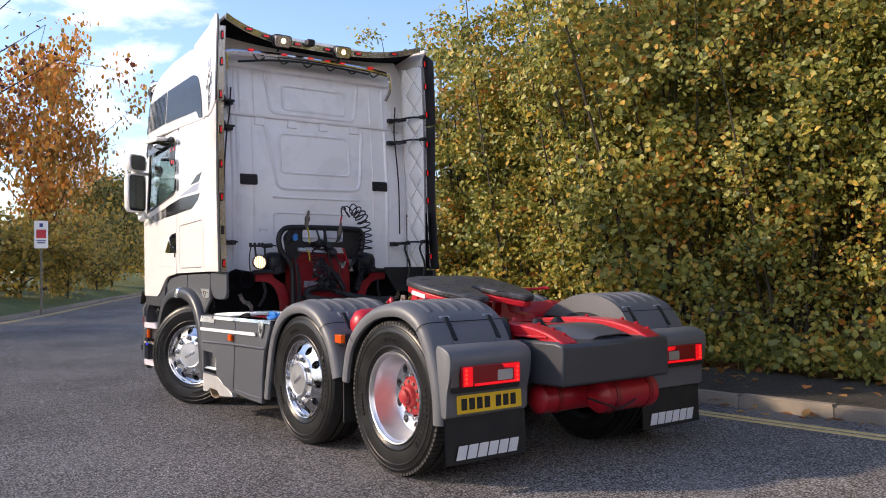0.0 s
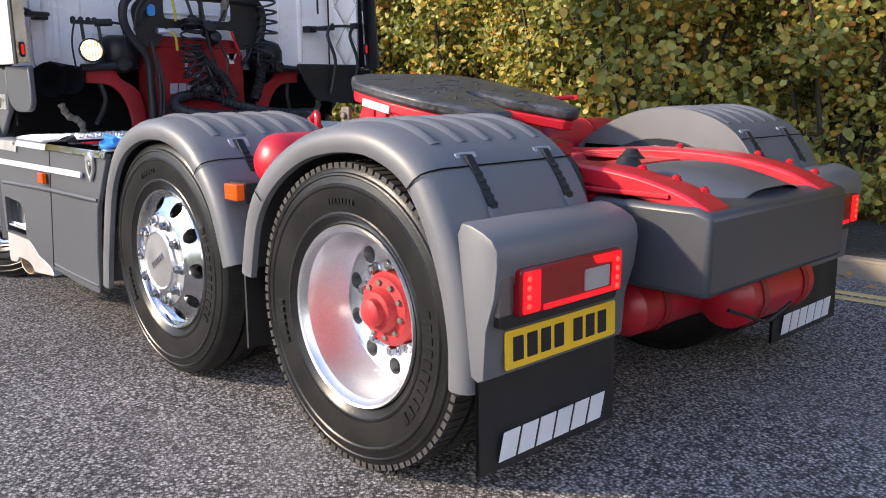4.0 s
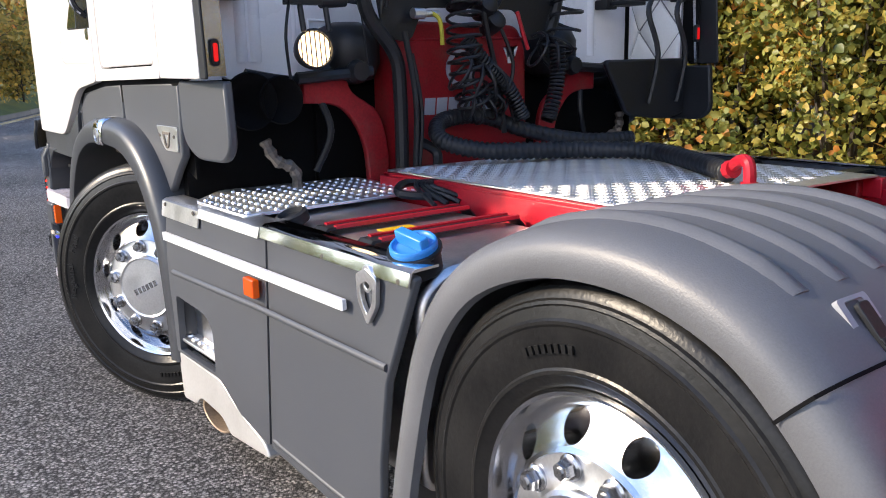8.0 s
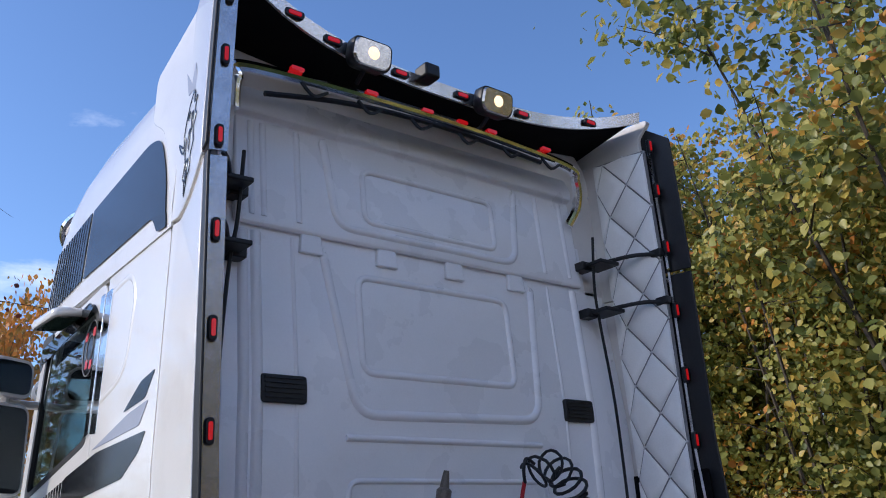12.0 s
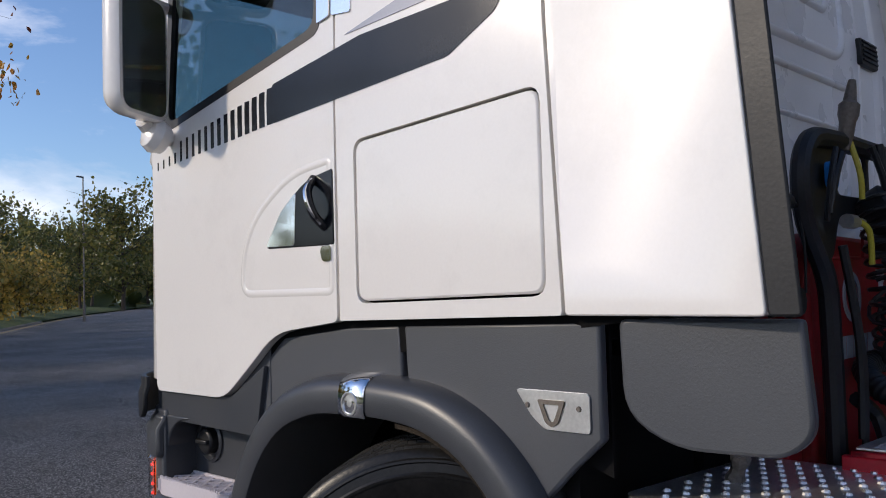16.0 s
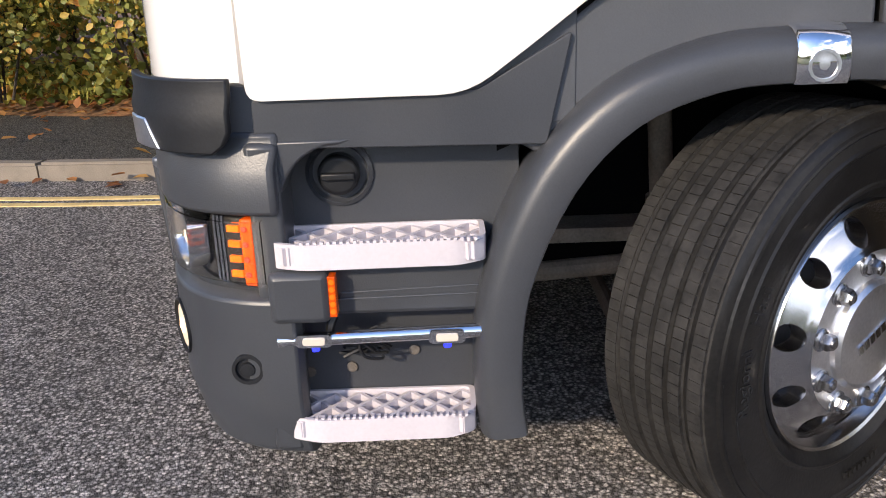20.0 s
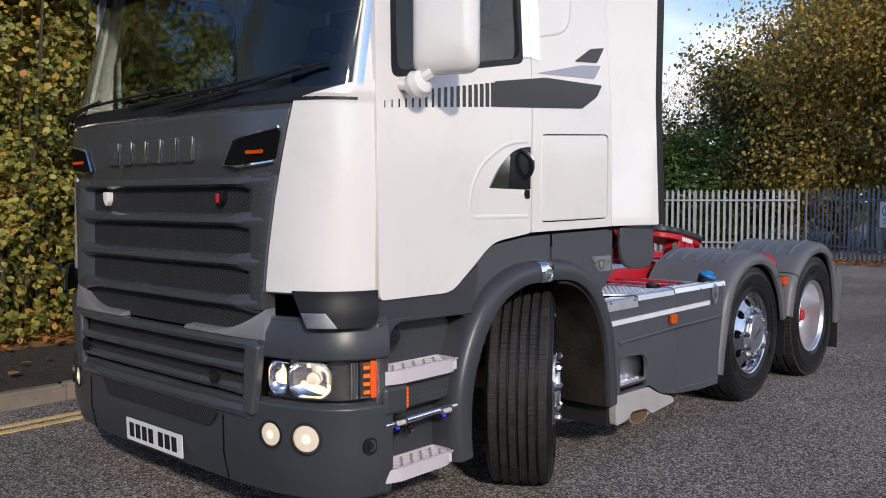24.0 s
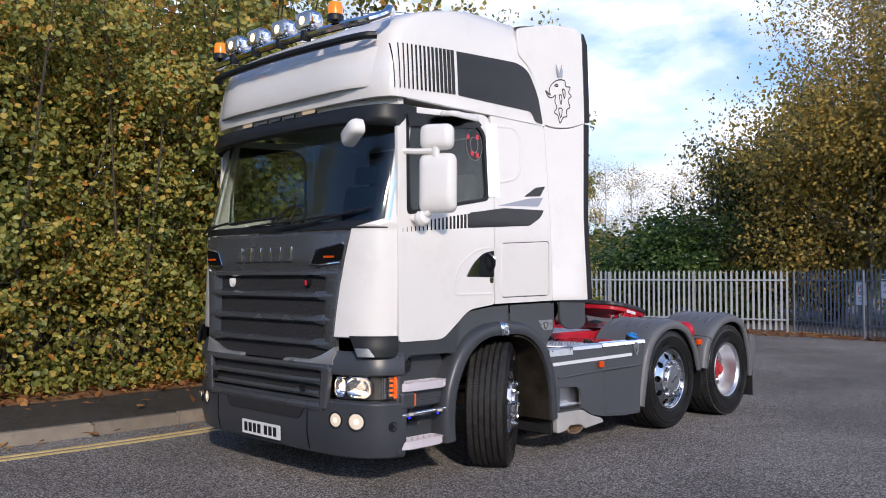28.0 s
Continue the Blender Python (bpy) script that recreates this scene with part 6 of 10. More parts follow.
        # collar that carries the side back past the cab wall
        c = skin("side_collar", rnd([(3.298, 1.352), (RE - 0.052, 1.352), (RE, 2.1), (RE, 2.935), (2.97, 2.905), (3.08, 2.872), (3.22, 2.858), (3.365, 2.872), (3.328, 2.1)], [0.01, 0.012, 0, 0, 0.03, 0.03, 0.03, 0.01, 0]), s, WHITE, "white side collar behind the cab")
        u = skin("upper_collar", rnd([(3.365, 2.880), (3.22, 2.866), (3.08, 2.880), (2.97, 2.913), (RE, 2.945), (RE, 3.70), (2.93, 3.80), (3.25, 3.79), (3.70, 3.66), (3.70, 3.44), (3.55, 3.345), (3.43, 3.12)], [0.01, 0.03, 0.03, 0.03, 0, 0.03, 0.06, 0.06, 0.04, 0.04, 0.06, 0.06]), s, WHITE, "white upper collar with outlined emblem", out=0.008)
        skin("rubber_edge", rnd([(RE - 0.054, 1.352), (RE - 0.052 - 0.045 * W8, 1.352), (RE - 0.045 * W8, 2.1), (RE - 0.045 * W8, 2.935), (RE - 0.002, 2.935), (RE - 0.002, 2.1)], [0.01, 0.01, 0, 0.01, 0.01, 0]), s, BLACK, out=-0.001, thick=0.010, parent=c)
        skin("rubber_edge", rnd([(RE - 0.002, 2.952), (RE - 0.045 * W8, 2.952), (RE - 0.045 * W8, 3.66), (RE - 0.03, 3.76), (RE - 0.002, 3.77)], 0.01), s, BLACK, out=0.007, thick=0.010, parent=u)
        # emblem as plain outline shapes
        bm = nb()
        ey, ez = 3.16, 3.10
        loops = [[(0.02, 0.20), (0.09, 0.16), (0.13, 0.10), (0.12, 0.05), (0.18, 0.085), (0.15, 0.04), (0.10, 0.03), (0.06, 0.06), (0.07, 0.0), (0.05, -0.05), (0.08, -0.10), (0.04, -0.12), (0.02, -0.19), (-0.02, -0.13), (-0.06, -0.12), (-0.06, -0.06), (-0.10, -0.03), (-0.08, 0.03), (-0.12, 0.07), (-0.09, 0.10), (-0.11, 0.15), (-0.06, 0.15), (-0.05, 0.20)], [(0.07, 0.14), (0.04, 0.16), (0.03, 0.14)], [(0.02, 0.06), (0.0, -0.02), (-0.01, 0.06)], [(-0.02, 0.12), (-0.04, 0.04), (-0.05, 0.11)], [(0.03, -0.06), (0.01, -0.14), (-0.01, -0.06)]]
        for q in loops:
            pts = [Vector((s * (side_x(ez + v) + flare(ey + a, ez + v) + 0.0115), ey + a, ez + v)) for a, v in q]
            bead(bm, spline(pts, 3, True), 0.0095, 0.002, (s, 0, 0))
        part("emblem_outline", bm, BLACKDECAL, u)
        bm = nb()
        plate(bm, [(ey - 0.07, ez + 0.225), (ey + 0.04, ez + 0.225), (ey + 0.065, ez + 0.33), (ey + 0.01, ez + 0.26), (ey - 0.015, ez + 0.34), (ey - 0.04, ez + 0.26), (ey - 0.095, ez + 0.33)], "x", s * (side_x(3.36) + flare(ey, 3.36) + 0.013), s * 0.002)
        part("emblem_crown", bm, GREYDECAL, u)


def roof():
    """The high roof: a rounded shell lofted upwards, black side windows with slats, roof deflector pieces."""
    lev = [(2.865, 1.186, 5.235, 0.24), (2.95, 1.186, 5.255, 0.24), (3.10, 1.178, 5.235, 0.23), (3.25, 1.168, 5.20, 0.22), (3.36, 1.158, 5.16, 0.22), (3.46, 1.148, 5.08, 0.22), (3.55, 1.135, 4.92, 0.22), (3.63, 1.11, 4.66, 0.22), (3.70, 1.06, 4.36, 0.22), (3.755, 0.95, 4.10, 0.2), (3.79, 0.7, 3.92, 0.1), (3.80, 0.4, 3.8, 0.1)]
    bm = nb()
    rows = []
    for z, w, yf, d in lev:
        r = []
        for k in range(33):
            th = math.pi * k / 32
            c, sn = math.cos(th), math.sin(th)
            x = -w * math.copysign(abs(c) ** 0.5, c)
            r.append(Vector((x, yf - d + d * abs(sn) ** 0.5, z)))
        r = [Vector((-w, 3.36, z))] + r + [Vector((w, 3.36, z))]
        rows.append(r)
    loft(bm, rows, closed=True, caps=True)
    rf = part("high_roof", bm, WHITE, LORRY, "rounded white high roof", sharp=40)

    def on_roof(y, z):
        for a, b in zip(lev, lev[1:]):
            if a[0] <= z <= b[0]:
                f = (z - a[0]) / (b[0] - a[0])
                w, yf, d = (a[i] + (b[i] - a[i]) * f for i in (1, 2, 3))
                break
        else:
            w, yf, d = lev[-1][1:]
        u = max(0.0, (y - (yf - d)) / d)
        return w * (1 - min(1, u) ** 4) ** 0.25

    def decal(q, s, out, ma, name, lbl=""):
        bm = nb()
        plate(bm, q, "x", 0, 0.004)
        for z in (2.95, 3.02, 3.1, 3.18, 3.25, 3.32):
            bmesh.ops.bisect_plane(bm, geom=bm.verts[:] + bm.edges[:] + bm.faces[:], plane_co=(0, 0, z), plane_no=(0, 0, 1))
        for y in (4.9, 5.0, 5.1):
            bmesh.ops.bisect_plane(bm, geom=bm.verts[:] + bm.edges[:] + bm.faces[:], plane_co=(0, y, 0), plane_no=(0, 1, 0))
        for v in bm.verts:
            v.co.x = s * (on_roof(v.co.y, v.co.z) + out + v.co.x)
        part(name, bm, ma, rf, lbl)

    for s in (-1, 1):
        decal(rnd([(4.46, 2.965), (3.555, 2.965), (3.50, 2.885), (3.40, 2.875), (3.455, 3.12), (3.57, 3.32), (3.72, 3.36), (4.46, 3.315)], [0.005, 0.05, 0.02, 0.02, 0.08, 0.10, 0.06, 0.005]), s, 0.002, BLACKDECAL, "black_roof_panel", "glossy black roof side panel")
        for k in range(15):
            y = 4.495 + 0.0445 * k
            wd = 0.034 - 0.0021 * k
            decal([(y, 2.965 - 0.003 * k), (y + wd, 2.964 - 0.003 * k), (y + wd, 3.313 - 0.004 * k), (y, 3.315 - 0.004 * k)], s, 0.002, BLACKDECAL, "roof_slat")
        # ridge between side collar and roof, and the pipe along the roof front corner
        bm = nb()
        bead(bm, [(s * (side_x(2.9) - 0.004), y, 2.868) for y in (3.56, 4.0, 4.5, 5.0)], 0.02, 0.008, (s, 0, 0), closed=False)
        part("drip_rail", bm, WHITE, rf)
    # front sign board of the roof
    bm = nb()
    rows = []
    for z, push in ((2.94, 0.040), (2.96, 0.055), (3.10, 0.075), (3.24, 0.085), (3.275, 0.06)):
        r = []
        for k in range(21):
            x = -1.075 + 2.15 * k / 20
            yy = 5.265 + push - 0.12 * (abs(x) / 1.075) ** 6 - 0.28 * (z - 2.9)
            r.append(Vector((x, yy, z)))
        rows.append(r)
    back = [[p + Vector((0, -0.10, 0)) for p in r] for r in reversed(rows)]
    loft(bm, rows + back, closed=False)
    part("sign_board", bm, WHITE, LORRY, "blank white sign board over the windscreen", sharp=35, bevel=0.006)
    # header strip with lamps
    bm = nb()
    strip_on_front(bm, [(-1.14 + 2.28 * k / 22, 2.875) for k in range(23)], 0.135, 0.03, 0.02)
    hd = part("header_strip", bm, WHITE, LORRY, "white header strip with lamps", sharp=40)
    for x, w, kind in ((0.64, 0.14, 1), (0.40, 0.13, 0), (0.21, 0.13, 0), (0.02, 0.13, 0), (-0.24, 0.17, 1), (-0.80, 0.19, 0)):
        bm = nb()
        zl = 2.872 if abs(x) < 0.7 else 2.90
        plate(bm, rrect(x - w / 2 - 0.008, x + w / 2 + 0.008, zl - 0.036, zl + 0.036, 0.008), "y", nose(2.87, x, 0.02) + 0.008, 0.03)
        part("lamp_bezel", bm, BLACK, hd, bevel=0.003)
        bm = nb()
        plate(bm, rrect(x - w / 2, x + w / 2, zl - 0.029, zl + 0.029, 0.008), "y", nose(2.87, x, 0.02) + 0.012, 0.03)
        lp = part("marker_lamp", bm, FOGLENS if kind else STRIPE, hd, "", bevel=0.004)
        if not kind:
            for j in range(4):
                bm = nb()
                c = x - w * 0.36 + j * w * 0.24
                lathe(bm, [(0.012, 0), (0.007, 0.006), (0, 0.006)], 10, pose(c, nose(2.87, x, 0.02) + 0.041, zl, -90, 0, 0))
                part("diode", bm, BLACKDECAL, hd)
    # dark sun visor under it
    bm = nb()
    rr = []
    for k in range(25):
        x = -1.19 + 2.38 * k / 24
        y = nose(2.8, min(1.17, abs(x)), 0.0)
        drop = 0.02 * abs(x) ** 3
        rr.append([Vector((x, y - 0.03, 2.805)), Vector((x, y + 0.10, 2.812)), Vector((x, y + 0.15, 2.80)), Vector((x, y + 0.18, 2.745 - drop)), Vector((x, y + 0.178, 2.695 - drop)), Vector((x, y + 0.15, 2.675 - drop)), Vector((x, y + 0.08, 2.71)), Vector((x, y - 0.03, 2.765))])
    loft(bm, rr)
    part("sun_visor", bm, BLACK, LORRY, "dark tinted sun visor", sharp=50)
    # light bar with four lamps and two beacons
    bar = nb()
    line = spline([(1.04, 5.03, 3.52), (1.09, 5.10, 3.52), (1.12, 5.17, 3.46), (1.05, 5.30, 3.40), (0.85, 5.37, 3.385), (0.0, 5.40, 3.39), (-0.85, 5.37, 3.385), (-1.05, 5.30, 3.40), (-1.12, 5.17, 3.46), (-1.09, 5.10, 3.52), (-1.04, 5.03, 3.52)], 7)
    tube(bar, line, 0.032, 10)
    br = part("light_bar", bar, CHROME, LORRY, "chrome roof light bar with four lit lamps")
    bm = nb()
    tube(bm, spline([(1.07, 5.2, 3.31), (0.9, 5.30, 3.30), (0.0, 5.34, 3.305), (-0.9, 5.30, 3.30), (-1.07, 5.2, 3.31)], 6), 0.028, 8)
    part("lower_tube", bm, BLACK, br)
    for x in (0.50, 0.175, -0.165, -0.49):
        bm = nb()
        lo = []
        for d, k in ((-0.085, 0.62), (-0.04, 0.95), (0.03, 1.0), (0.045, 0.97)):
            lo.append([Vector((x + u * k, 5.38 + d, 3.49 + v * k)) for u, v in rrect(-0.105, 0.105, -0.07, 0.07, 0.045, 4)])
        loft(bm, lo)
        lp = part("spot_lamp", bm, CHROME, br, "rectangular lit spot lamp")
        bm = nb()
        loft(bm, [[Vector((x + u * k, 5.426 + d, 3.49 + v * k)) for u, v in rrect(-0.098, 0.098, -0.062, 0.062, 0.04, 4)] for d, k in ((0, 1), (0.012, 0.95), (0.018, 0.6))])
        part("lamp_lens", bm, LAMPGLASS, br)
        bm = nb()
        lathe(bm, [(0.035, 0), (0.02, 0.006), (0, 0.008)], 12, pose(x, 5.445, 3.485, -90, 0, 0))
        part("bulb", bm, WARMLIT, br)
        bm = nb()
        rod(bm, (x, 5.39, 3.39), (x, 5.37, 3.45), 0.014)
        box(bm, x - 0.02, x + 0.02, 5.37, 5.44, 3.34, 3.41)
        part("lamp_bracket", bm, BLACK, br)
    for x in (0.78, -0.80):
        bm = nb()
        lathe(bm, [(0.062, 0), (0.064, 0.035), (0.058, 0.045)], 20, pose(x, 5.37, 3.43))
        lathe(bm, [(0.02, -0.06), (0.02, 0)], 8, pose(x, 5.37, 3.43))
        part("beacon_base", bm, BLACK, br)
        bm = nb()
        lathe(bm, [(0.056, 0.042), (0.055, 0.11), (0.045, 0.135), (0.0, 0.142)], 20, pose(x, 5.37, 3.43))
        part("beacon_lens", bm, BEACON, br, "orange beacon")
    # horns and rails on the roof top
    for s in (-1, 1):
        bm = nb()
        tube(bm, spline([(s * 0.55, 4.9, 3.63), (s * 0.56, 4.5, 3.73), (s * 0.57, 4.1, 3.76)], 4), 0.016, 8)
        part("roof_rail", bm, CHROME, br)
    # roof deflector behind, over the collar: its edge hangs lower and further forward in the middle
    def rim(x):
        a = min(1.0, abs(x) / 1.13) ** 3
        return 3.12 - 0.17 * a, 3.665 + 0.12 * a

    rows, lin = [], []
    for f in range(9):
        row = []
        for k in range(21):
            x = 1.13 * (k / 10 - 1)
            y, z = rim(x)
            row.append(Vector((x, 3.66 + (y - 3.66) * f / 8, 3.69 + (z + 0.02 - 3.69) * (f / 8) ** 0.8)))
        rows.append(row)
    bm = nb()
    loft(bm, rows + [[p + Vector((0, 0, -0.02)) for p in r] for r in reversed(rows)], closed=False)
    hood = part("rear_hood", bm, WHITE, LORRY, "white hood reaching back over the cab wall", sharp=40)
    # near-black sheet just below the white hood
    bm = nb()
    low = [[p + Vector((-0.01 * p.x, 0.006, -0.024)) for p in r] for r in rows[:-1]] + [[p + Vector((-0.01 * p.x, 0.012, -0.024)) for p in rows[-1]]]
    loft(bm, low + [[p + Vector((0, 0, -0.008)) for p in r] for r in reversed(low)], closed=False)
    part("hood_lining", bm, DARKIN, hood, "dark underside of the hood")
    bm = nb()
    edge = [Vector((1.13 * (k / 10 - 1), *rim(1.13 * (k / 10 - 1)))) for k in range(21)]
    loft(bm, [[p + Vector((0, 0.010, -0.030)), p + Vector((0, -0.002, -0.030)), p + Vector((0, -0.012, 0.030)), p + Vector((0, 0.0, 0.032))] for p in edge])
    part("hood_trim", bm, TRIMM, hood, "bright trim with red marker lamps", sharp=40)
    for x in (-0.86, -0.66, -0.30, 0.05, 0.42, 0.84):
        y, z = rim(x)
        bm = nb()
        plate(bm, rrect(x - 0.042, x + 0.042, z - 0.016, z + 0.016, 0.012), "y", y - 0.020, 0.018)
        part("marker_lamp", bm, BLACK, hood)
        bm = nb()
        plate(bm, rrect(x - 0.028, x + 0.028, z - 0.009, z + 0.009, 0.007), "y", y - 0.024, 0.006)
        part("marker_lens", bm, REDLIT, hood)
    for x in (-0.50, 0.20):
        y, z = rim(x)
        y -= 0.045
        turn = Matrix.Translation((x, y, z - 0.012)) @ pose(0, 0, 0, 14, 0, 0)
        bm = nb()
        loft(bm, [[turn @ Vector((u * k, -d, v * k)) for u, v in rnd([(-0.10, -0.035), (-0.075, -0.068), (0.075, -0.068), (0.10, -0.035), (0.095, 0.06), (-0.095, 0.06)], 0.03, 4)] for d, k in ((-0.075, 0.5), (-0.02, 0.95), (0.035, 1.0), (0.042, 0.97))])
        wk = part("work_lamp", bm, BLACK, hood, "rectangular lit work lamp under the hood edge")
        bm = nb()
        loft(bm, [[turn @ Vector((u * k, -0.042 - d, v * k)) for u, v in rnd([(-0.092, -0.032), (-0.07, -0.061), (0.07, -0.061), (0.092, -0.032), (0.088, 0.054), (-0.088, 0.054)], 0.028, 4)] for d, k in ((0, 1), (0.010, 0.92))])
        part("lamp_lens", bm, LAMPGLASS, wk)
        bm = nb()
        lathe(bm, [(0.028, 0), (0.02, 0.006), (0, 0.008)], 12, turn @ pose(0, -0.052, 0.0, 90, 0, 0))
        part("bulb", bm, WARMLIT, wk)
        bm = nb()
        rod(bm, (x, y + 0.02, z - 0.06), (x, y + 0.09, z - 0.10), 0.010)
        part("lamp_bracket", bm, BLACK, wk)
    y, z = rim(-0.17)
    bm = nb()
    box(bm, -0.21, -0.13, y - 0.085, y + 0.005, z - 0.005, z + 0.062)
    part("reversing_camera", bm, BLACK, hood, "small black camera box", bevel=0.01)


def cab_back():
    # rear wall with pressed panels
    Y = 3.29
    bm = nb()
    plate(bm, rnd([(-1.0, 1.34), (1.0, 1.34), (1.0, 3.45), (-1.0, 3.45)], 0.05), "y", Y, 0.05)
    wall = part("rear_wall", bm, SHADEWHITE, LORRY, "white pressed-steel cab rear wall")
    for s in (-1, 1):
        bm = nb()
        plate(bm, [(s * 0.99, 1.34), (s * 1.18, 1.34), (s * 1.18, 2.0), (s * 1.12, 3.62), (s * 0.99, 3.62)], "y", Y + 0.02, 0.04)
        part("wall_return", bm, SHADEWHITE, wall)
    # stepped upper half
    bm = nb()
    prof = [(3.292, 2.93), (3.278, 2.915), (3.266, 2.925), (3.261, 2.95), (3.266, 3.38), (3.27, 3.40), (3.235, 3.415), (3.23, 3.46), (3.26, 3.54), (3.40, 3.64), (3.45, 3.64), (3.45, 2.93)]
    plate(bm, prof, "x", -0.955, 1.91)
    part("upper_panel", bm, SHADEWHITE, wall, "upper half with a stepped lower edge", bevel=0.012)
    N = (0, -1, 0)

    def pressed(pts, w, h, closed=True):
        part("pressed_bead", bead(nb(), pts, w, h, N, closed), SHADEWHITE, wall, sharp=80)

    for u0, u1, v0, v1, r, y, w, h in ((-0.40, 0.42, 2.37, 2.78, 0.06, Y, 0.035, 0.012), (-0.36, 0.38, 3.03, 3.28, 0.05, 3.261, 0.03, 0.010), (-0.48, 0.55, 1.70, 1.95, 0.05, Y, 0.025, 0.010)):
        pressed([(u, y, v) for u, v in rrect(u0, u1, v0, v1, r, 6)], w, h)
    pressed([(u, Y, v) for u, v in rnd([(-0.56, 2.86), (-0.44, 2.20), (0.54, 2.22), (0.60, 2.86)], [0.01, 0.1, 0.1, 0.01], 6)], 0.045, 0.014, False)
    pressed([(u, 3.261, v) for u, v in rnd([(-0.55, 3.37), (-0.50, 2.98), (0.50, 2.98), (0.55, 3.37)], [0.01, 0.08, 0.08, 0.01], 6)], 0.04, 0.012, False)
    pressed([(-0.49, Y, 2.11), (-0.47, Y, 2.11), (0.54, Y, 2.11)], 0.03, 0.014, False)
    for x in (-0.915, -0.86, 0.90, -0.70, 0.72):
        pressed([(x, Y, 1.40), (x, Y, 2.0), (x, Y, 2.90)], 0.05 if abs(x) > 0.8 else 0.02, 0.016 if abs(x) > 0.8 else 0.006, False)
        pressed([(x * 0.97, 3.262, 2.96), (x * 0.97, 3.262, 3.38)], 0.03, 0.008, False)
    for x in (-0.62, -0.25, 0.12, 0.50):
        bm = nb()
        plate(bm, [(x - 0.055, 2.84), (x + 0.055, 2.84), (x + 0.045, 2.935), (x - 0.045, 2.935)], "y", Y - 0.018, 0.03)
        part("step_tab", bm, SHADEWHITE, wall, bevel=0.006)
    for x, z in ((-0.60, 1.78), (-0.60, 1.55)):
        bm = nb()
        bead(bm, [(x - 0.04, Y, z - 0.03), (x - 0.04, Y, z), (x + 0.04, Y, z), (x + 0.04, Y, z - 0.03)], 0.014, 0.008, N, closed=False)
        part("small_swage", bm, SHADEWHITE, wall)
    for x in (-0.76, 0.80):
        bm = nb()
        plate(bm, rrect(x - 0.095, x + 0.095, 2.225, 2.33, 0.015), "y", Y - 0.018, 0.02)
        v = part("air_vent", bm, BLACK, wall, "black slotted air vent", bevel=0.004)
        for k in range(5):
            bm = nb()
            box(bm, x - 0.08, x + 0.08, Y - 0.024, Y - 0.012, 2.243 + k * 0.018, 2.250 + k * 0.018)
            part("vent_slat", bm, BLACK, wall)
    # the wall leans forward above the vents
    for ob in [wall] + list(wall.children):
        bm = nb()
        bm.from_mesh(ob.data)
        bmesh.ops.bisect_plane(bm, geom=bm.verts[:] + bm.edges[:] + bm.faces[:], plane_co=(0, 0, 2.28), plane_no=(0, 0, 1))
        for v in bm.verts:
            v.co.y += 0.08 * max(0.0, v.co.z - 2.28)
        bm.to_mesh(ob.data)
        bm.free()
    # chrome bar round the top, with marker lamps
    bm = nb()
    tube(bm, spline([(-1.02, 3.22, 3.34), (-1.02, 3.20, 3.46), (-0.95, 3.185, 3.52), (-0.05, 3.18, 3.55), (0.77, 3.20, 3.53), (0.895, 3.225, 3.465), (0.925, 3.265, 3.35), (0.90, 3.315, 3.255)], 8), 0.026, 10)
    cb = part("upper_bar", bm, CHROME, LORRY, "chrome bar across the cab top with red lamps")
    for x in (-0.78, -0.12, 0.08, 0.26, 0.62, -0.42):
        bm = nb()
        plate(bm, rrect(x - 0.03, x + 0.03, 3.548, 3.566, 0.008), "y", 3.147, 0.02)
        part("marker_lens", bm, REDLIT, cb)
    bm = nb()
    tube(bm, spline([(-0.90, 3.20, 3.43), (-0.5, 3.18, 3.49), (0.0, 3.17, 3.51), (0.6, 3.18, 3.49)], 5), 0.012, 6)
    for k in range(6):
        x = -0.75 + k * 0.27
        tube(bm, spline([(x, 3.17, 3.51), (x + 0.05, 3.16, 3.46), (x + 0.12, 3.17, 3.50)], 4), 0.008, 5)
    part("wiring_loom", bm, BLACK, cb)
    for s in (-1, 1):
        # quilted lining on the inside of the collar: padded diamonds with buttons at the crossings
        bm = nb()
        lin = lambda z: side_x(z) - 0.045
        y0, y1, z0, z1 = (2.93 if s < 0 else 2.98), 3.27, 1.36, 3.62
        bt = nb()
        dz, dy = 0.30, 0.235
        rr = [[Vector((s * (lin(z) + flare(y, z) + d), y, z)) for d, y in ((-0.006, y0), (-0.006, (y0 + y1) / 2), (-0.006, y1), (0.012, y1), (0.012, y0))] for z in [z0 + (z1 - z0) * k / 14 for k in range(15)]]
        loft(bm, rr)
        ln = part("quilted_lining", bm, STITCH, LORRY, "white quilted vinyl lining in diamonds")
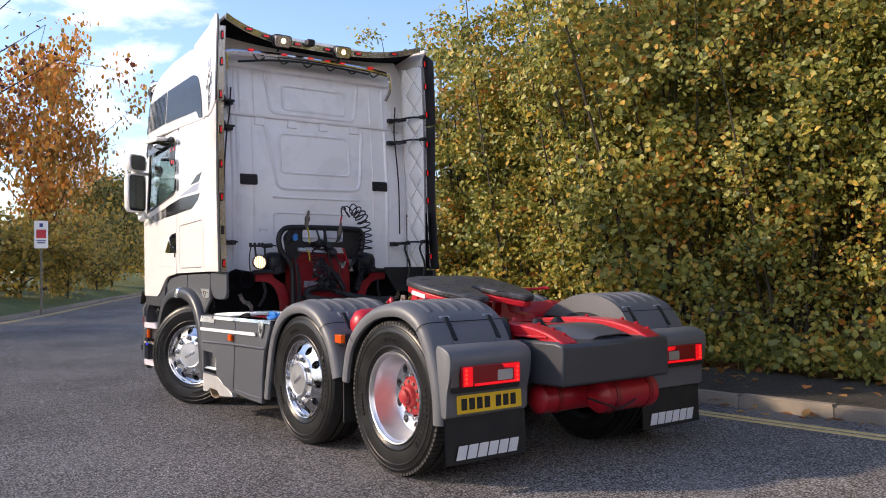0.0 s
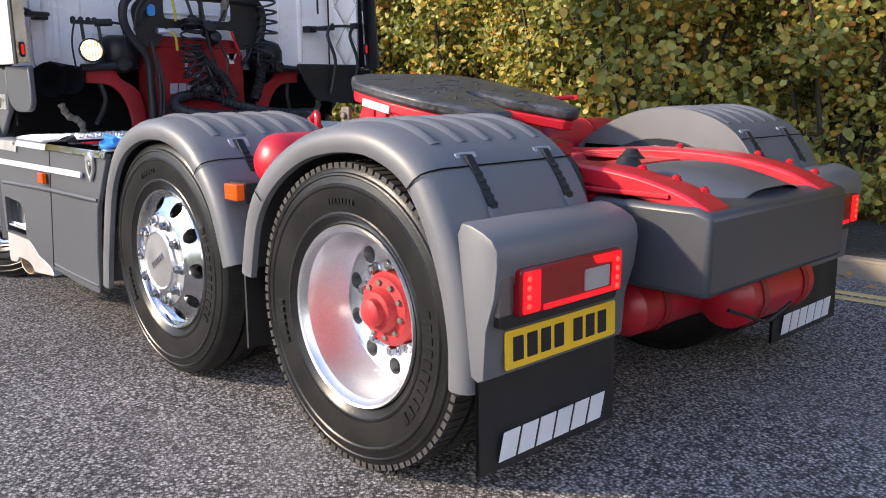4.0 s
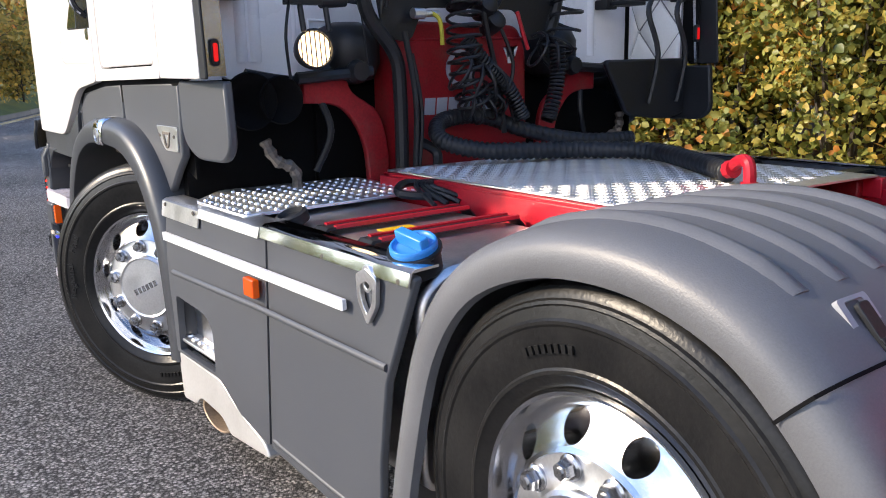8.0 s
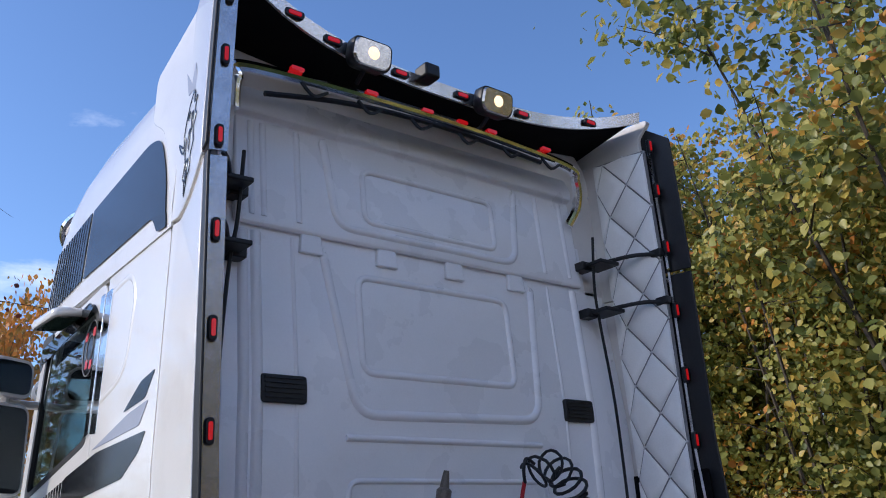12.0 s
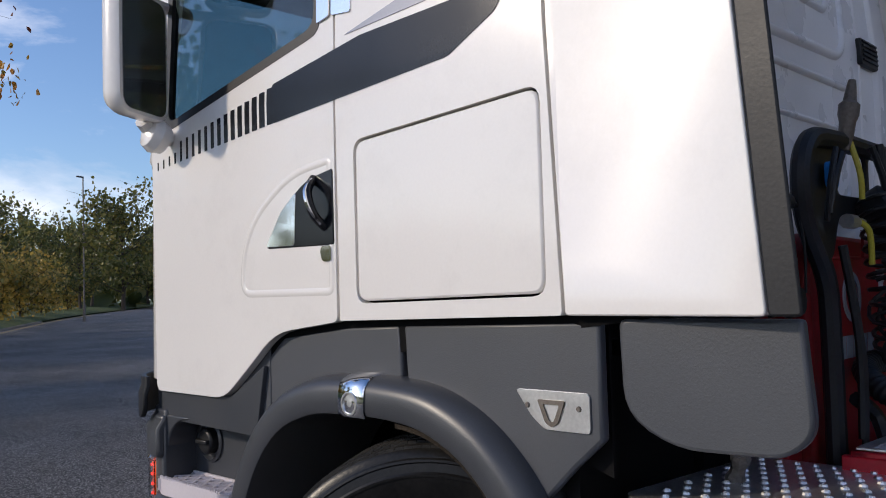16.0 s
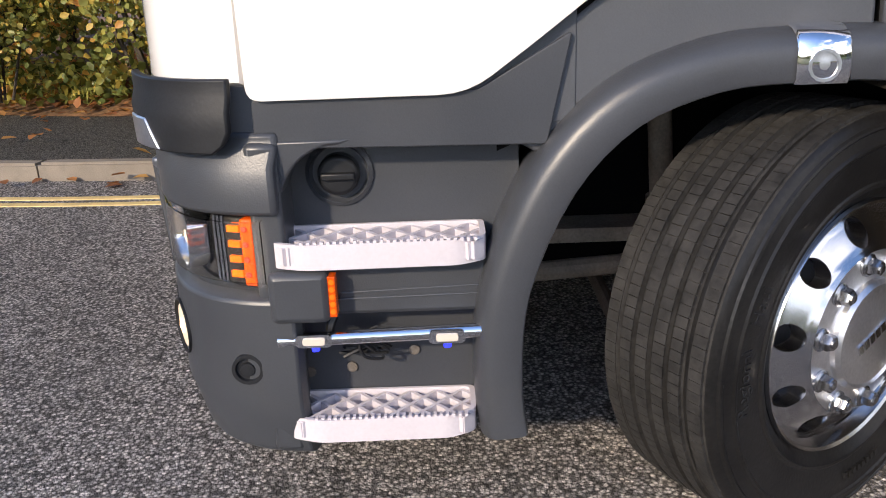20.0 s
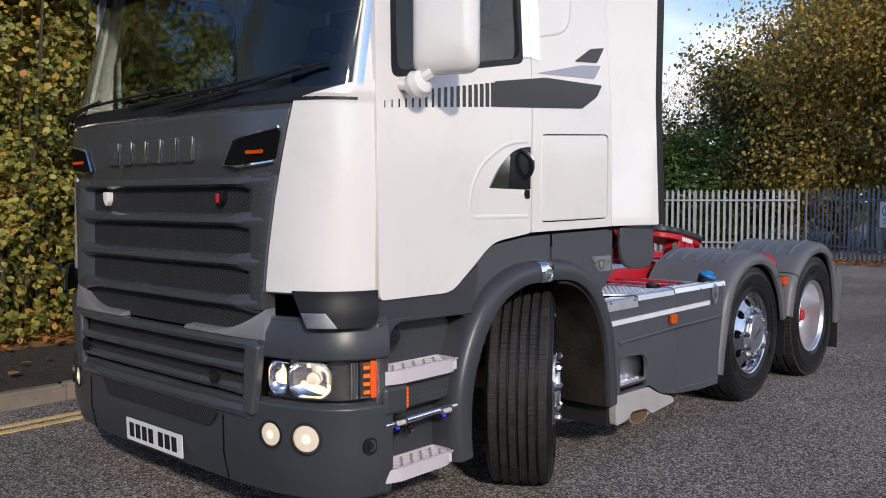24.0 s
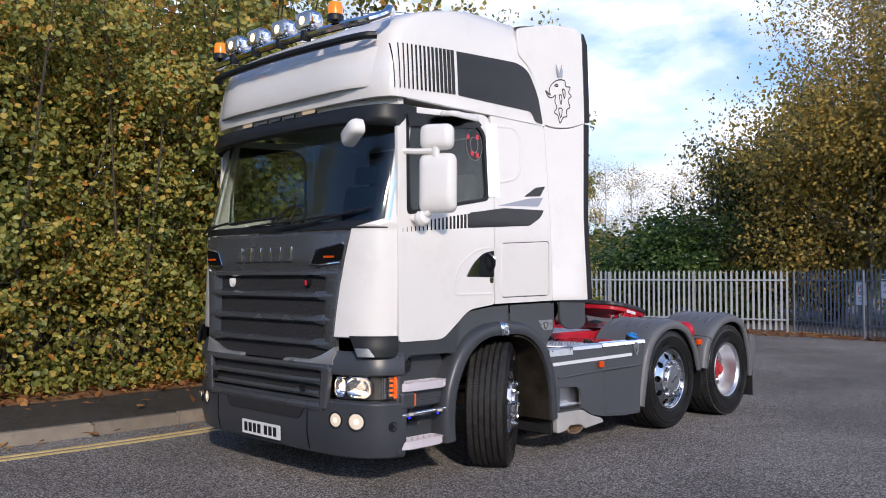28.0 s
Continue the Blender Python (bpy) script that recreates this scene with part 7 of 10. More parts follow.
        for j in range(-2, 32):
            for i in range(-1, 6):
                cy, cz = y0 + i * dy + (dy / 2 if j % 2 else 0), z0 + j * dz / 2
                q = [(cy, cz - dz / 2), (cy + dy / 2, cz), (cy, cz + dz / 2), (cy - dy / 2, cz)]
                q = [(min(max(a, y0), y1), min(max(b, z0), z1)) for a, b in q]
                if max(a for a, b in q) - min(a for a, b in q) < 0.02 or max(b for a, b in q) - min(b for a, b in q) < 0.02:
                    continue
                mid = (sum(a for a, b in q) / 4, sum(b for a, b in q) / 4)
                ins = [(a + (mid[0] - a) * 0.10, b + (mid[1] - b) * 0.10) for a, b in q]
                q = [(a + (mid[0] - a) * 0.045, b + (mid[1] - b) * 0.045) for a, b in q]
                bm = nb()
                dx = lambda d, b, a=3.1: s * (lin(b) + flare(a, b) - d)
                lo = [[Vector((dx(0.012, b, a), a, b)) for a, b in q], [Vector((dx(0.020, b, a), a, b)) for a, b in ins], [Vector((dx(0.024, b, mid[0]), mid[0] + (a - mid[0]) * 0.5, mid[1] + (b - mid[1]) * 0.5)) for a, b in q]]
                rings = [[bm.verts.new(p) for p in r] for r in lo]
                ring_faces(bm, rings, True)
                bm.faces.new(rings[-1])
                part("quilt_pad", bm, WHITEVINYL, ln, sharp=70)
                lathe(bt, [(0.008, 0), (0.005, 0.006), (0, 0.007)], 6, pose(s * (lin(cz) + flare(cy, cz) - 0.014), cy, min(max(cz + dz / 2, z0), z1), 0, -s * 90, 0))
        tagged(part("quilt_button", bt, ALUDULL, ln), kind="stuff")
        TY = 2.860 if s < 0 else 2.945
        TW = 0.070 if s < 0 else 0.045
        # bright trim on the collar's rear edge, with red lamps
        bm = nb()
        rr = [[Vector((s * (side_x(z) + flare(TY + 0.03, z) - a), y - 0.07 * max(0.0, 2.1 - z), z)) for a, y in ((0.012, TY + 0.014), (0.012, TY + 0.028), (TW, TY + 0.014), (TW, TY))] for z in (1.36, 1.8, 2.1, 2.6, 2.94)]
        loft(bm, rr)
        tr = part("edge_trim", bm, TRIMM, LORRY, "bright metal edge trim with red marker lamps", sharp=40)
        bm = nb()
        rr = [[Vector((s * (side_x(z) + flare(TY + 0.03, z) - a), y, z)) for a, y in ((0.012, TY + 0.014), (0.012, TY + 0.028), (TW, TY + 0.014), (TW, TY))] for z in (2.96, 3.2, 3.45, 3.66)]
        loft(bm, rr)
        part("edge_trim", bm, TRIMM, LORRY, "bright upper edge trim with red marker lamps", sharp=40)
        for k, z in enumerate((1.43, 1.74, 2.05, 2.36, 2.68, 3.01, 3.32, 3.57)):
            z += 0.062 if s > 0 else 0.0
            x = side_x(z) + flare(TY + 0.03, z) - 0.039
            bm = nb()
            plate(bm, rrect(s * x - 0.014, s * x + 0.014, z - 0.040, z + 0.040, 0.013), "y", TY - 0.008 - 0.07 * max(0.0, 2.1 - z), 0.020)
            q = part("marker_lamp", bm, BLACK, tr, bevel=0.003)
            if k not in (1,):
                bm = nb()
                plate(bm, rrect(s * x - 0.0068, s * x + 0.0068, z - 0.027, z + 0.027, 0.007), "y", TY - 0.0115 - 0.07 * max(0.0, 2.1 - z), 0.008)
                part("marker_lens", bm, REDLIT, tr)
        # hinge arms that hold the collar
        for z in (3.05, 2.80, 1.66):
            b = 0.055 if z > 2 else 0.0
            bm = nb()
            tube(bm, spline([(s * 0.96, 3.27 + b, z - 0.02), (s * 1.01, 3.21 + b * 0.7, z - 0.012), (s * 1.10, 3.08, z + 0.0), (s * 1.185, 2.99, z - 0.005)], 4), 0.012, 6)
            box(bm, s * 0.925, s * 1.0, 3.21 + b, 3.288 + b, z - 0.045, z)
            box(bm, s * 1.165, s * 1.20, 2.96, 3.03, z - 0.02, z + 0.02)
            box(bm, s * 0.95, s * 1.09, 3.11 + b, 3.26 + b, z - 0.03, z - 0.01)
            part("hinge_arm", bm, BLACK, LORRY, "black hinged collar arm", bevel=0.005)
        bm = nb()
        tube(bm, spline([(s * 0.97, 3.22, 3.17), (s * 0.975, 3.25, 2.9), (s * 1.0, 3.26, 2.7), (s * 1.03, 3.25, 2.3), (s * 1.04, 3.25, 1.75)], 5), 0.008, 6)
        part("cable", bm, BLACK, LORRY)
        # dark lower panel hung below the collar
        bm = nb()
        plate(bm, rnd([(3.175, 1.345), (2.80, 1.345), (2.785, 1.14), (2.84, 1.095), (3.06, 1.09), (3.17, 1.15)], [0.02, 0, 0.04, 0.04, 0.08, 0.06]), "x", s * 1.205, -s * 0.03)
        part("lower_collar", bm, GREY if s < 0 else BLACK, LORRY, "dark panel below the collar", bevel=0.008)
    bm = nb()
    plate(bm, rnd([(0.62, 1.38), (1.20, 1.38), (1.19, 1.12), (1.05, 1.10), (0.78, 1.13)], 0.04), "y", 2.94, 0.03)
    bx = part("rear_box", bm, BLACK, LORRY, "black panel behind the far wheel arch", bevel=0.01)
    bm = nb()
    for x in (0.90, 1.10):
        tube(bm, spline([(x, 2.92, 1.18), (x + 0.03, 2.90, 1.4), (x - 0.02, 2.92, 1.58), (x + 0.05, 2.95, 1.66)], 4), 0.012, 6)
    part("strut", bm, BLACK, bx)


cab_sides()
roof()
cab_back()

# ---- the lorry: front ----
def wire_mesh(name):
    """A fine diamond mesh of dark wires over darker holes."""
    ma = bpy.data.materials.new(name)
    ma.use_nodes = True
    n, link = ma.node_tree.nodes, ma.node_tree.links
    b = n["Principled BSDF"]
    co, mp, vo, ra = n.new("ShaderNodeTexCoord"), n.new("ShaderNodeMapping"), n.new("ShaderNodeTexVoronoi"), n.new("ShaderNodeValToRGB")
    mp.inputs["Rotation"].default_value = (0, radians(45), 0)
    vo.feature = "DISTANCE_TO_EDGE"
    vo.voronoi_dimensions = "2D"
    sx, cx = n.new("ShaderNodeSeparateXYZ"), n.new("ShaderNodeCombineXYZ")
    vo.inputs["Scale"].default_value, vo.inputs["Randomness"].default_value = 75.0, 0.0
    ra.color_ramp.elements[0].position, ra.color_ramp.elements[1].position = 0.12, 0.24
    ra.color_ramp.elements[0].color, ra.color_ramp.elements[1].color = (0.055, 0.055, 0.058, 1), (0.004, 0.004, 0.004, 1)
    link.new(co.outputs["Object"], mp.inputs["Vector"])
    link.new(mp.outputs["Vector"], sx.inputs[0])
    link.new(sx.outputs["X"], cx.inputs["X"])
    link.new(sx.outputs["Z"], cx.inputs["Y"])
    link.new(cx.outputs[0], vo.inputs["Vector"])
    link.new(vo.outputs["Distance"], ra.inputs["Fac"])
    link.new(ra.outputs["Color"], b.inputs["Base Color"])
    b.inputs["Roughness"].default_value = 0.6
    b.inputs["Specular IOR Level"].default_value = 0.15
    bp = n.new("ShaderNodeBump")
    bp.inputs["Distance"].default_value, bp.invert = 0.004, True
    link.new(vo.outputs["Distance"], bp.inputs["Height"])
    link.new(bp.outputs["Normal"], b.inputs["Normal"])
    return ma


MESH = wire_mesh("grille_mesh")


def nose_at(z, u, push=0.0, low=False):
    """A point on the front, by angle: 0 at the cab's left side, pi at its right."""
    if low:
        yb, d, w = 4.87, 0.575, 1.243
        if z < 0.40:
            d, w = d - 0.25 * (0.40 - z), w - 0.18 * (0.40 - z)
    elif z < 1.92:
        yb, d, w = 4.88, 0.55 - 0.03 * (z - 1.4), 1.215
    else:
        yb, d, w = 4.88 - 0.10 * (z - 1.92), 0.535 - 0.20 * (z - 1.92), side_x(z) - 0.003
    c, s = math.cos(u), math.sin(u)
    return Vector((-(w + push) * math.copysign(abs(c) ** 0.5, c), yb + (d + push) * abs(s) ** 0.5, z))


def wrap(name, ua, ub, zs, ma, label="", push=0.0, low=False, n=14, thick=0.03, parent=None, bevel=0.004, sharp=35):
    """A sheet wrapped round the front: ua, ub give its ends by height."""
    bm = nb()
    rows, back = [], []
    for z in zs:
        a, b = (f(z) if callable(f) else f for f in (ua, ub))
        us = [a + (b - a) * k / n for k in range(n + 1)]
        pz = push(z) if callable(push) else push
        rows.append([nose_at(z, u, pz, low) for u in us])
        back.append([nose_at(z, u, pz - thick, low) for u in us])
    R = [[bm.verts.new(p) for p in r] for r in rows]
    B = [[bm.verts.new(p) for p in r] for r in back]
    ring_faces(bm, R, False)
    ring_faces(bm, B, False)
    for p, q in ((R[0], B[0]), (R[-1], B[-1]), ([r[0] for r in R], [r[0] for r in B]), ([r[-1] for r in R], [r[-1] for r in B])):
        ring_faces(bm, [p, q], False)
    return part(name, bm, ma, parent or LORRY, label, bevel=bevel, sharp=sharp)


def u_of_x(x, w=1.215):
    return math.acos(max(-1, min(1, math.copysign((abs(x) / w) ** 2, -x))))


def steps_z(a, b, n):
    return [a + (b - a) * k / n for k in range(n + 1)]


def flip(u):
    return math.pi - u


def grille_edge(z):
    """Half width of the grille unit at a height."""
    return 0.842 + 0.13 * (max(0.0, z - 1.05) / 0.85) ** 1.6


def front():
    SIDE = 0.182
    for s in (-1, 1):
        f = (lambda u: u) if s < 0 else flip
        inner = lambda z: f(u_of_x(-(0.845 + 0.13 * (max(0, z - 1.05) / 0.85) ** 1.6)) if z < 1.91 else 0.87 - 7.2 * (z - 1.905))
        wrap("corner_panel", f(SIDE), inner, [1.112, 1.122, 1.14, 1.18, 1.3, 1.5, 1.7, 1.82, 1.88, 1.905, 1.925, 1.945, 1.965, 1.985], WHITE, "rounded white front corner panel", n=18, bevel=0.008, push=lambda z: -0.02 if z < 1.115 else 0.0 if z < 1.91 else 0.010)
        wrap("screen_pillar", f(0.155), f(0.40), steps_z(1.9, 2.80, 8), WHITE, "white windscreen pillar", n=8)
        wrap("pillar_trim", f(0.305), f(0.372), steps_z(1.96, 2.70, 6), CHROME, push=0.010, n=4, thick=0.012, bevel=0.001)
        # pillar decal as bars
        wrap("printed_strip", f(0.22), f(0.29), steps_z(2.20, 2.66, 5), STRIPE, push=0.009, n=3, thick=0.006, bevel=0)
        for k in range(10):
            z = 2.30 + k * 0.03
            wrap("printed_bar", f(0.235), f(0.275), [z, z + 0.018], SIGNRED, push=0.0115, n=2, thick=0.004, bevel=0)
        # dark deflector below the corner panel with bright insert
        wrap("corner_deflector", lambda z: f(0.185 + 0.05 * max(0.0, (1.03 - z) / 0.04) ** 2), lambda z: f(0.74 + 0.8 * (z - 0.985)), [0.985, 0.992, 1.005, 1.03, 1.07, 1.10, 1.135], BLACK, "black corner air deflector", push=lambda z: 0.040 if z > 1.09 else 0.048, n=12, thick=0.016, bevel=0.004)
        wrap("deflector_insert", lambda z: f(0.50 + 1.6 * max(0.0, z - 0.99)), lambda z: f(0.735 + 0.8 * (z - 0.985)), [0.988, 1.0, 1.025, 1.05], ALUDULL, push=0.051, n=8, thick=0.006)
        # headlamp: reflector, round lamps, amber turn blocks, clear cover
        lens_a, lens_b = f(0.165), f(u_of_x(-0.865, 1.243))
        hl = wrap("headlamp", lens_a, lens_b, [0.675, 0.72, 0.80, 0.848], LAMPBACK, "headlamp unit with clear cover and amber section", push=-0.055, low=True, n=12, thick=0.02)
        cover = wrap("lamp_cover", lens_a, lens_b, [0.675, 0.70, 0.78, 0.835, 0.848], LENS, push=lambda z: 0.0 if 0.69 < z < 0.84 else -0.02, low=True, n=16, thick=0.004, parent=hl, bevel=0)
        cover.visible_shadow = False
        for x, bw, bh, ma in ((-0.922, 0.050, 0.068, WARMLIT), (-1.068, 0.096, 0.074, PALELIT)):
            u = f(u_of_x(x, 1.243))
            p = nose_at(0.765, u, -0.040, True)
            nrm = Vector((s * (0.25 if abs(x) < 1 else 0.5), 1, 0)).normalized()
            m = Matrix.Translation(p) @ nrm.to_track_quat("Z", "Y").to_matrix().to_4x4()
            bm = nb()
            oct_ = rnd([(-bw, -bh * 0.55), (-bw * 0.6, -bh), (bw * 0.6, -bh), (bw, -bh * 0.55), (bw, bh * 0.55), (bw * 0.6, bh), (-bw * 0.6, bh), (-bw, bh * 0.55)], 0.012, 2)
            loft(bm, [[m @ Vector((a * k, b * k, h)) for a, b in oct_] for k, h in ((1.0, -0.02), (1.0, 0.022), (0.93, 0.024), (0.86, 0.012), (0.6, -0.004), (0.3, -0.010))])
            part("reflector", bm, CHROME, hl, "bright faceted lamp bowl")
            bm = nb()
            lathe(bm, [(0.030, -0.006), (0.024, 0.008), (0.0, 0.014)], 16, m)
            part("bulb", bm, ma, hl)
            if bw > 0.05:
                bm = nb()
                box(bm, -0.045, 0.05, -0.040, -0.018, -0.006, 0.010, m @ Matrix.Rotation(radians(-12), 4, "Z"))
                part("lit_strip", bm, WARMLIT, hl, "brightly lit part of the bowl", bevel=0.004)
        for k in range(3):
            wrap("chrome_fin", f(0.352 + 0.024 * k), f(0.366 + 0.024 * k), [0.69, 0.76, 0.835], CHROME, push=-0.025, low=True, n=2, thick=0.02, parent=hl, bevel=0)
        wrap("amber_lens", f(0.205), f(0.252), [0.69, 0.77, 0.838], ORANGE, push=-0.012, low=True, n=3, thick=0.02, parent=hl)
        wrap("black_bezel", f(0.254), f(0.34), [0.69, 0.77, 0.838], BLACK, push=-0.02, low=True, n=3, thick=0.02, parent=hl)
        for k in range(4):
            z = 0.708 + 0.034 * k
            wrap("amber_bar", f(0.258), f(0.31), [z, z + 0.014], AMBERLIT, push=-0.013, low=True, n=2, thick=0.01, parent=hl, bevel=0)
            bm = nb()
            lathe(bm, [(0.007, 0), (0.005, 0.004), (0, 0.005)], 8, Matrix.Translation(nose_at(z + 0.009, f(0.228), -0.008, True)) @ pose(0, 0, 0, 0, s * 90, 0))
            part("diode", bm, DIODE, hl)
        # bumper corner with fog lamps
        top = wrap("bumper_brow", f(0.115), f(u_of_x(-0.80, 1.243)), [0.850, 0.872, 0.95, 1.0, 1.02], BUMPER, "grey bumper brow over the headlamp", low=True, push=lambda z: 0.004 if z < 0.97 else -0.025, n=14, bevel=0.01)
        for x, r, ma in ((-0.875, 0.058, WARMLIT), (-1.045, 0.066, WARMLIT)):
            u = f(u_of_x(x, 1.243))
            p = nose_at(0.53, u, 0.002, True)
            nrm = Vector((s * (0.22 if abs(x) < 1 else 0.55), 1, 0)).normalized()
            m = Matrix.Translation(p) @ nrm.to_track_quat("Z", "Y").to_matrix().to_4x4()
            bm = nb()
            lathe(bm, [(r * 1.03, -0.03), (r * 1.03, 0.004), (r * 0.98, 0.005), (r * 0.94, -0.012)], 28, m, wrap=True)
            fg = part("fog_lamp", bm, BLACK, LORRY, "round lit fog lamp")
            bm = nb()
            lathe(bm, [(r * 0.97, -0.012), (r * 0.8, -0.001), (0, 0.005)], 24, m)
            part("lamp_lens", bm, FOGLENS, fg)
            bm = nb()
            lathe(bm, [(r * 0.30, 0.004), (0, 0.009)], 16, m)
            part("bulb", bm, ma, fg)
        bm = nb()
        lathe(bm, [(0.036, -0.01), (0.036, 0.004), (0.028, 0.004), (0.026, -0.004), (0.017, -0.004), (0.015, 0.004), (0, 0.005)], 20, Matrix.Translation((s * 1.225, 5.165, 0.495)) @ pose(0, 0, 0, 0, s * 90, 0))
        part("round_plug", bm, BLACK, LORRY)
    # full-width bumper
    zs = [0.262, 0.275, 0.30, 0.34, 0.40, 0.50, 0.60, 0.655, 0.668]
    wrap("bumper", 0.098, math.pi - 0.098, zs, BUMPER, "dark grey moulded front bumper", low=True, push=lambda z: -0.02 if z < 0.27 or z > 0.66 else 0.0, n=64, thick=0.04, bevel=0.006)
    bm = nb()
    plate(bm, rnd([(-0.50, 0.505), (0.44, 0.505), (0.50, 0.59), (-0.56, 0.59)], 0.03), "y", 5.435, 0.02)
    part("lower_intake", bm, MESH, LORRY, "dark mesh intake in the bumper")
    number_plate(pose(-0.01, 5.452, 0.365, 92, 0, 180), 0.52, 0.111, WHITEPL)
    for x in (-0.62, 0.60):
        bm = nb()
        bead(bm, [(x, nose_at(z, u_of_x(x), 0.0, True).y + 0.03, z) for z in (0.30, 0.42, 0.58)], 0.012, 0.003, (0, 1, 0), closed=False)
        part("bumper_joint", bm, DARKIN, LORRY)
    # lower grille
    u1 = lambda x, w=1.243: u_of_x(x, w)
    lg = wrap("lower_grille", u1(-0.80), u1(0.80), [0.60, 0.62, 0.86, 0.90], MESH, "dark lower grille with two grey bars", low=True, push=-0.03, n=20)
    for z, h, w in ((0.897, 0.040, 0.82), (0.795, 0.036, 0.74), (0.705, 0.036, 0.72), (0.612, 0.048, 0.76)):
        bm = nb()
        rr = []
        for k in range(25):
            x = -w + 2 * w * k / 24
            e = max(0, (abs(x) - w * 0.86) / (w * 0.14))
            y = nose_at(z, u1(x), 0.0, True).y
            rr.append([Vector((x, y - 0.03, z - h / 2 - 0.012 * e)), Vector((x, y + 0.012, z - h / 2 - 0.008 * e)), Vector((x, y + 0.022, z)), Vector((x, y + 0.008, z + h / 2)), Vector((x, y - 0.03, z + h / 2))])
        loft(bm, rr)
        part("grille_bar", bm, SILVERGREY, lg, sharp=45)
    for s in (-1, 1):
        bm = nb()
        y = nose_at(0.75, u1(s * 0.78), 0.0, True).y
        plate(bm, rnd([(s * 0.73, 0.60), (s * 0.80, 0.60), (s * 0.85, 0.90), (s * 0.75, 0.90)], 0.015), "y", y - 0.02, 0.045)
        part("grille_cheek", bm, SILVERGREY, lg, bevel=0.012)
        bm = nb()
        lathe(bm, [(0.035, 0), (0.035, 0.012), (0.0, 0.016)], 6, pose(s * -0.58 if s > 0 else 0.62, 5.475, 0.745, -90, 0, 0))
        part("badge", bm, BLACKDECAL, lg)
    # gap band above, then main grille
    gb = wrap("upper_intake", u1(-0.82), u1(0.82), [0.92, 0.95, 1.02, 1.05], MESH, "dark intake slot", low=True, push=-0.045, n=16)
    for s in (-1, 1):
        bm = nb()
        rr = []
        for k in range(15):
            x = 0.30 + 0.555 * k / 14
            zt = 0.938 + 0.11 * max(0.0, (x - 0.52) / 0.335) ** 1.8
            y = nose_at(0.98, u1(s * x), 0.0, True).y
            rr.append([Vector((s * x, y - 0.05, 0.918)), Vector((s * x, y + 0.010, 0.920)), Vector((s * x, y + 0.012, 0.926)), Vector((s * x, y - 0.002, zt)), Vector((s * x, y - 0.05, zt + 0.004))])
        loft(bm, rr)
        part("intake_cheek", bm, SILVERPAINT, gb, "bright silver lower edge of the grille", sharp=40)
    G = wrap("grille_panel", lambda z: u_of_x(-grille_edge(z)), lambda z: u_of_x(grille_edge(z)), [1.575, 1.60, 1.65, 1.70, 1.80, 1.865, 1.895], SILVERGREY, "grey grille panel under the windscreen", push=lambda z: 0.012 if 1.6 < z < 1.88 else -0.012, n=30, thick=0.05, bevel=0.008)
    for k in range(6):
        x0 = 0.38 - k * 0.135
        bm = nb()
        z = 1.725
        q = rnd([(x0 - 0.09, z - 0.058), (x0 + 0.01, z - 0.058), (x0 + 0.01, z + 0.058), (x0 - 0.09, z + 0.058)], 0.02)
        plate(bm, q, "y", nose(z, x0, 0.012) - 0.004, 0.022)
        part("raised_block", bm, SILVERGREY, G, "", bevel=0.006)
        bm = nb()
        plate(bm, [(x0 - 0.088, z - 0.054), (x0 - 0.076, z - 0.054), (x0 - 0.086, z + 0.054), (x0 - 0.098, z + 0.054)], "y", nose(z, x0, 0.012) + 0.014, 0.008)
        part("bright_edge", bm, CHROME, G, bevel=0.002)
    for s in (-1, 1):
        q = rnd([(s * 0.61, 1.640), (s * 0.905, 1.662), (s * 0.935, 1.785), (s * 0.68, 1.748)], 0.02)
        bm = nb()
        plate(bm, q, "y", 0, 0.008)
        for v in bm.verts:
            v.co.y += nose(1.7, min(1.1, abs(v.co.x)), 0.012) + 0.001
        v = part("corner_vent", bm, DARKIN, G, "black corner vent with bright lower edge")
        bm = nb()
        tube(bm, [Vector((x, nose(1.7, abs(x), 0.014) + 0.008, z)) for x, z in [(s * 0.93, 1.795), (s * 0.80, 1.775), (s * 0.675, 1.755), (s * 0.605, 1.648), (s * 0.70, 1.640), (s * 0.85, 1.652), (s * 0.905, 1.658)]], 0.007, 6)
        part("vent_edge", bm, CHROME, G)
        bm = nb()
        xx = s * 0.80
        plate(bm, rrect(xx - 0.06, xx + 0.06, 1.69, 1.705, 0.004), "y", nose(1.7, 0.8, 0.012) + 0.01, 0.004)
        part("marker_lens", bm, ORANGE, G)
    M = wrap("main_grille", u_of_x(-0.86), u_of_x(0.86), [1.04, 1.1, 1.3, 1.5, 1.59], MESH, "dark mesh main grille between grey bars", push=-0.035, n=16)
    for z, h, x1 in ((1.58, 0.050, 0.87), (1.415, 0.054, 0.86), (1.24, 0.054, 0.84), (1.068, 0.048, 0.82)):
        bm = nb()
        rr = []
        for k in range(31):
            x = -x1 + 2 * x1 * k / 30
            e = max(0.0, (abs(x) - x1 * 0.74) / (x1 * 0.26))
            y = nose(z, x, 0.012)
            rr.append([Vector((x, y - 0.05, z - h / 2 - 0.028 * e)), Vector((x, y - 0.022, z - h / 2 - 0.022 * e)), Vector((x, y - 0.004, z - 0.012)), Vector((x, y - 0.006, z + h * 0.2)), Vector((x, y - 0.026, z + h / 2 + 0.02 * e)), Vector((x, y - 0.05, z + h / 2 + 0.02 * e))])
        loft(bm, rr)
        part("grille_bar", bm, SILVERGREY, M, sharp=40)
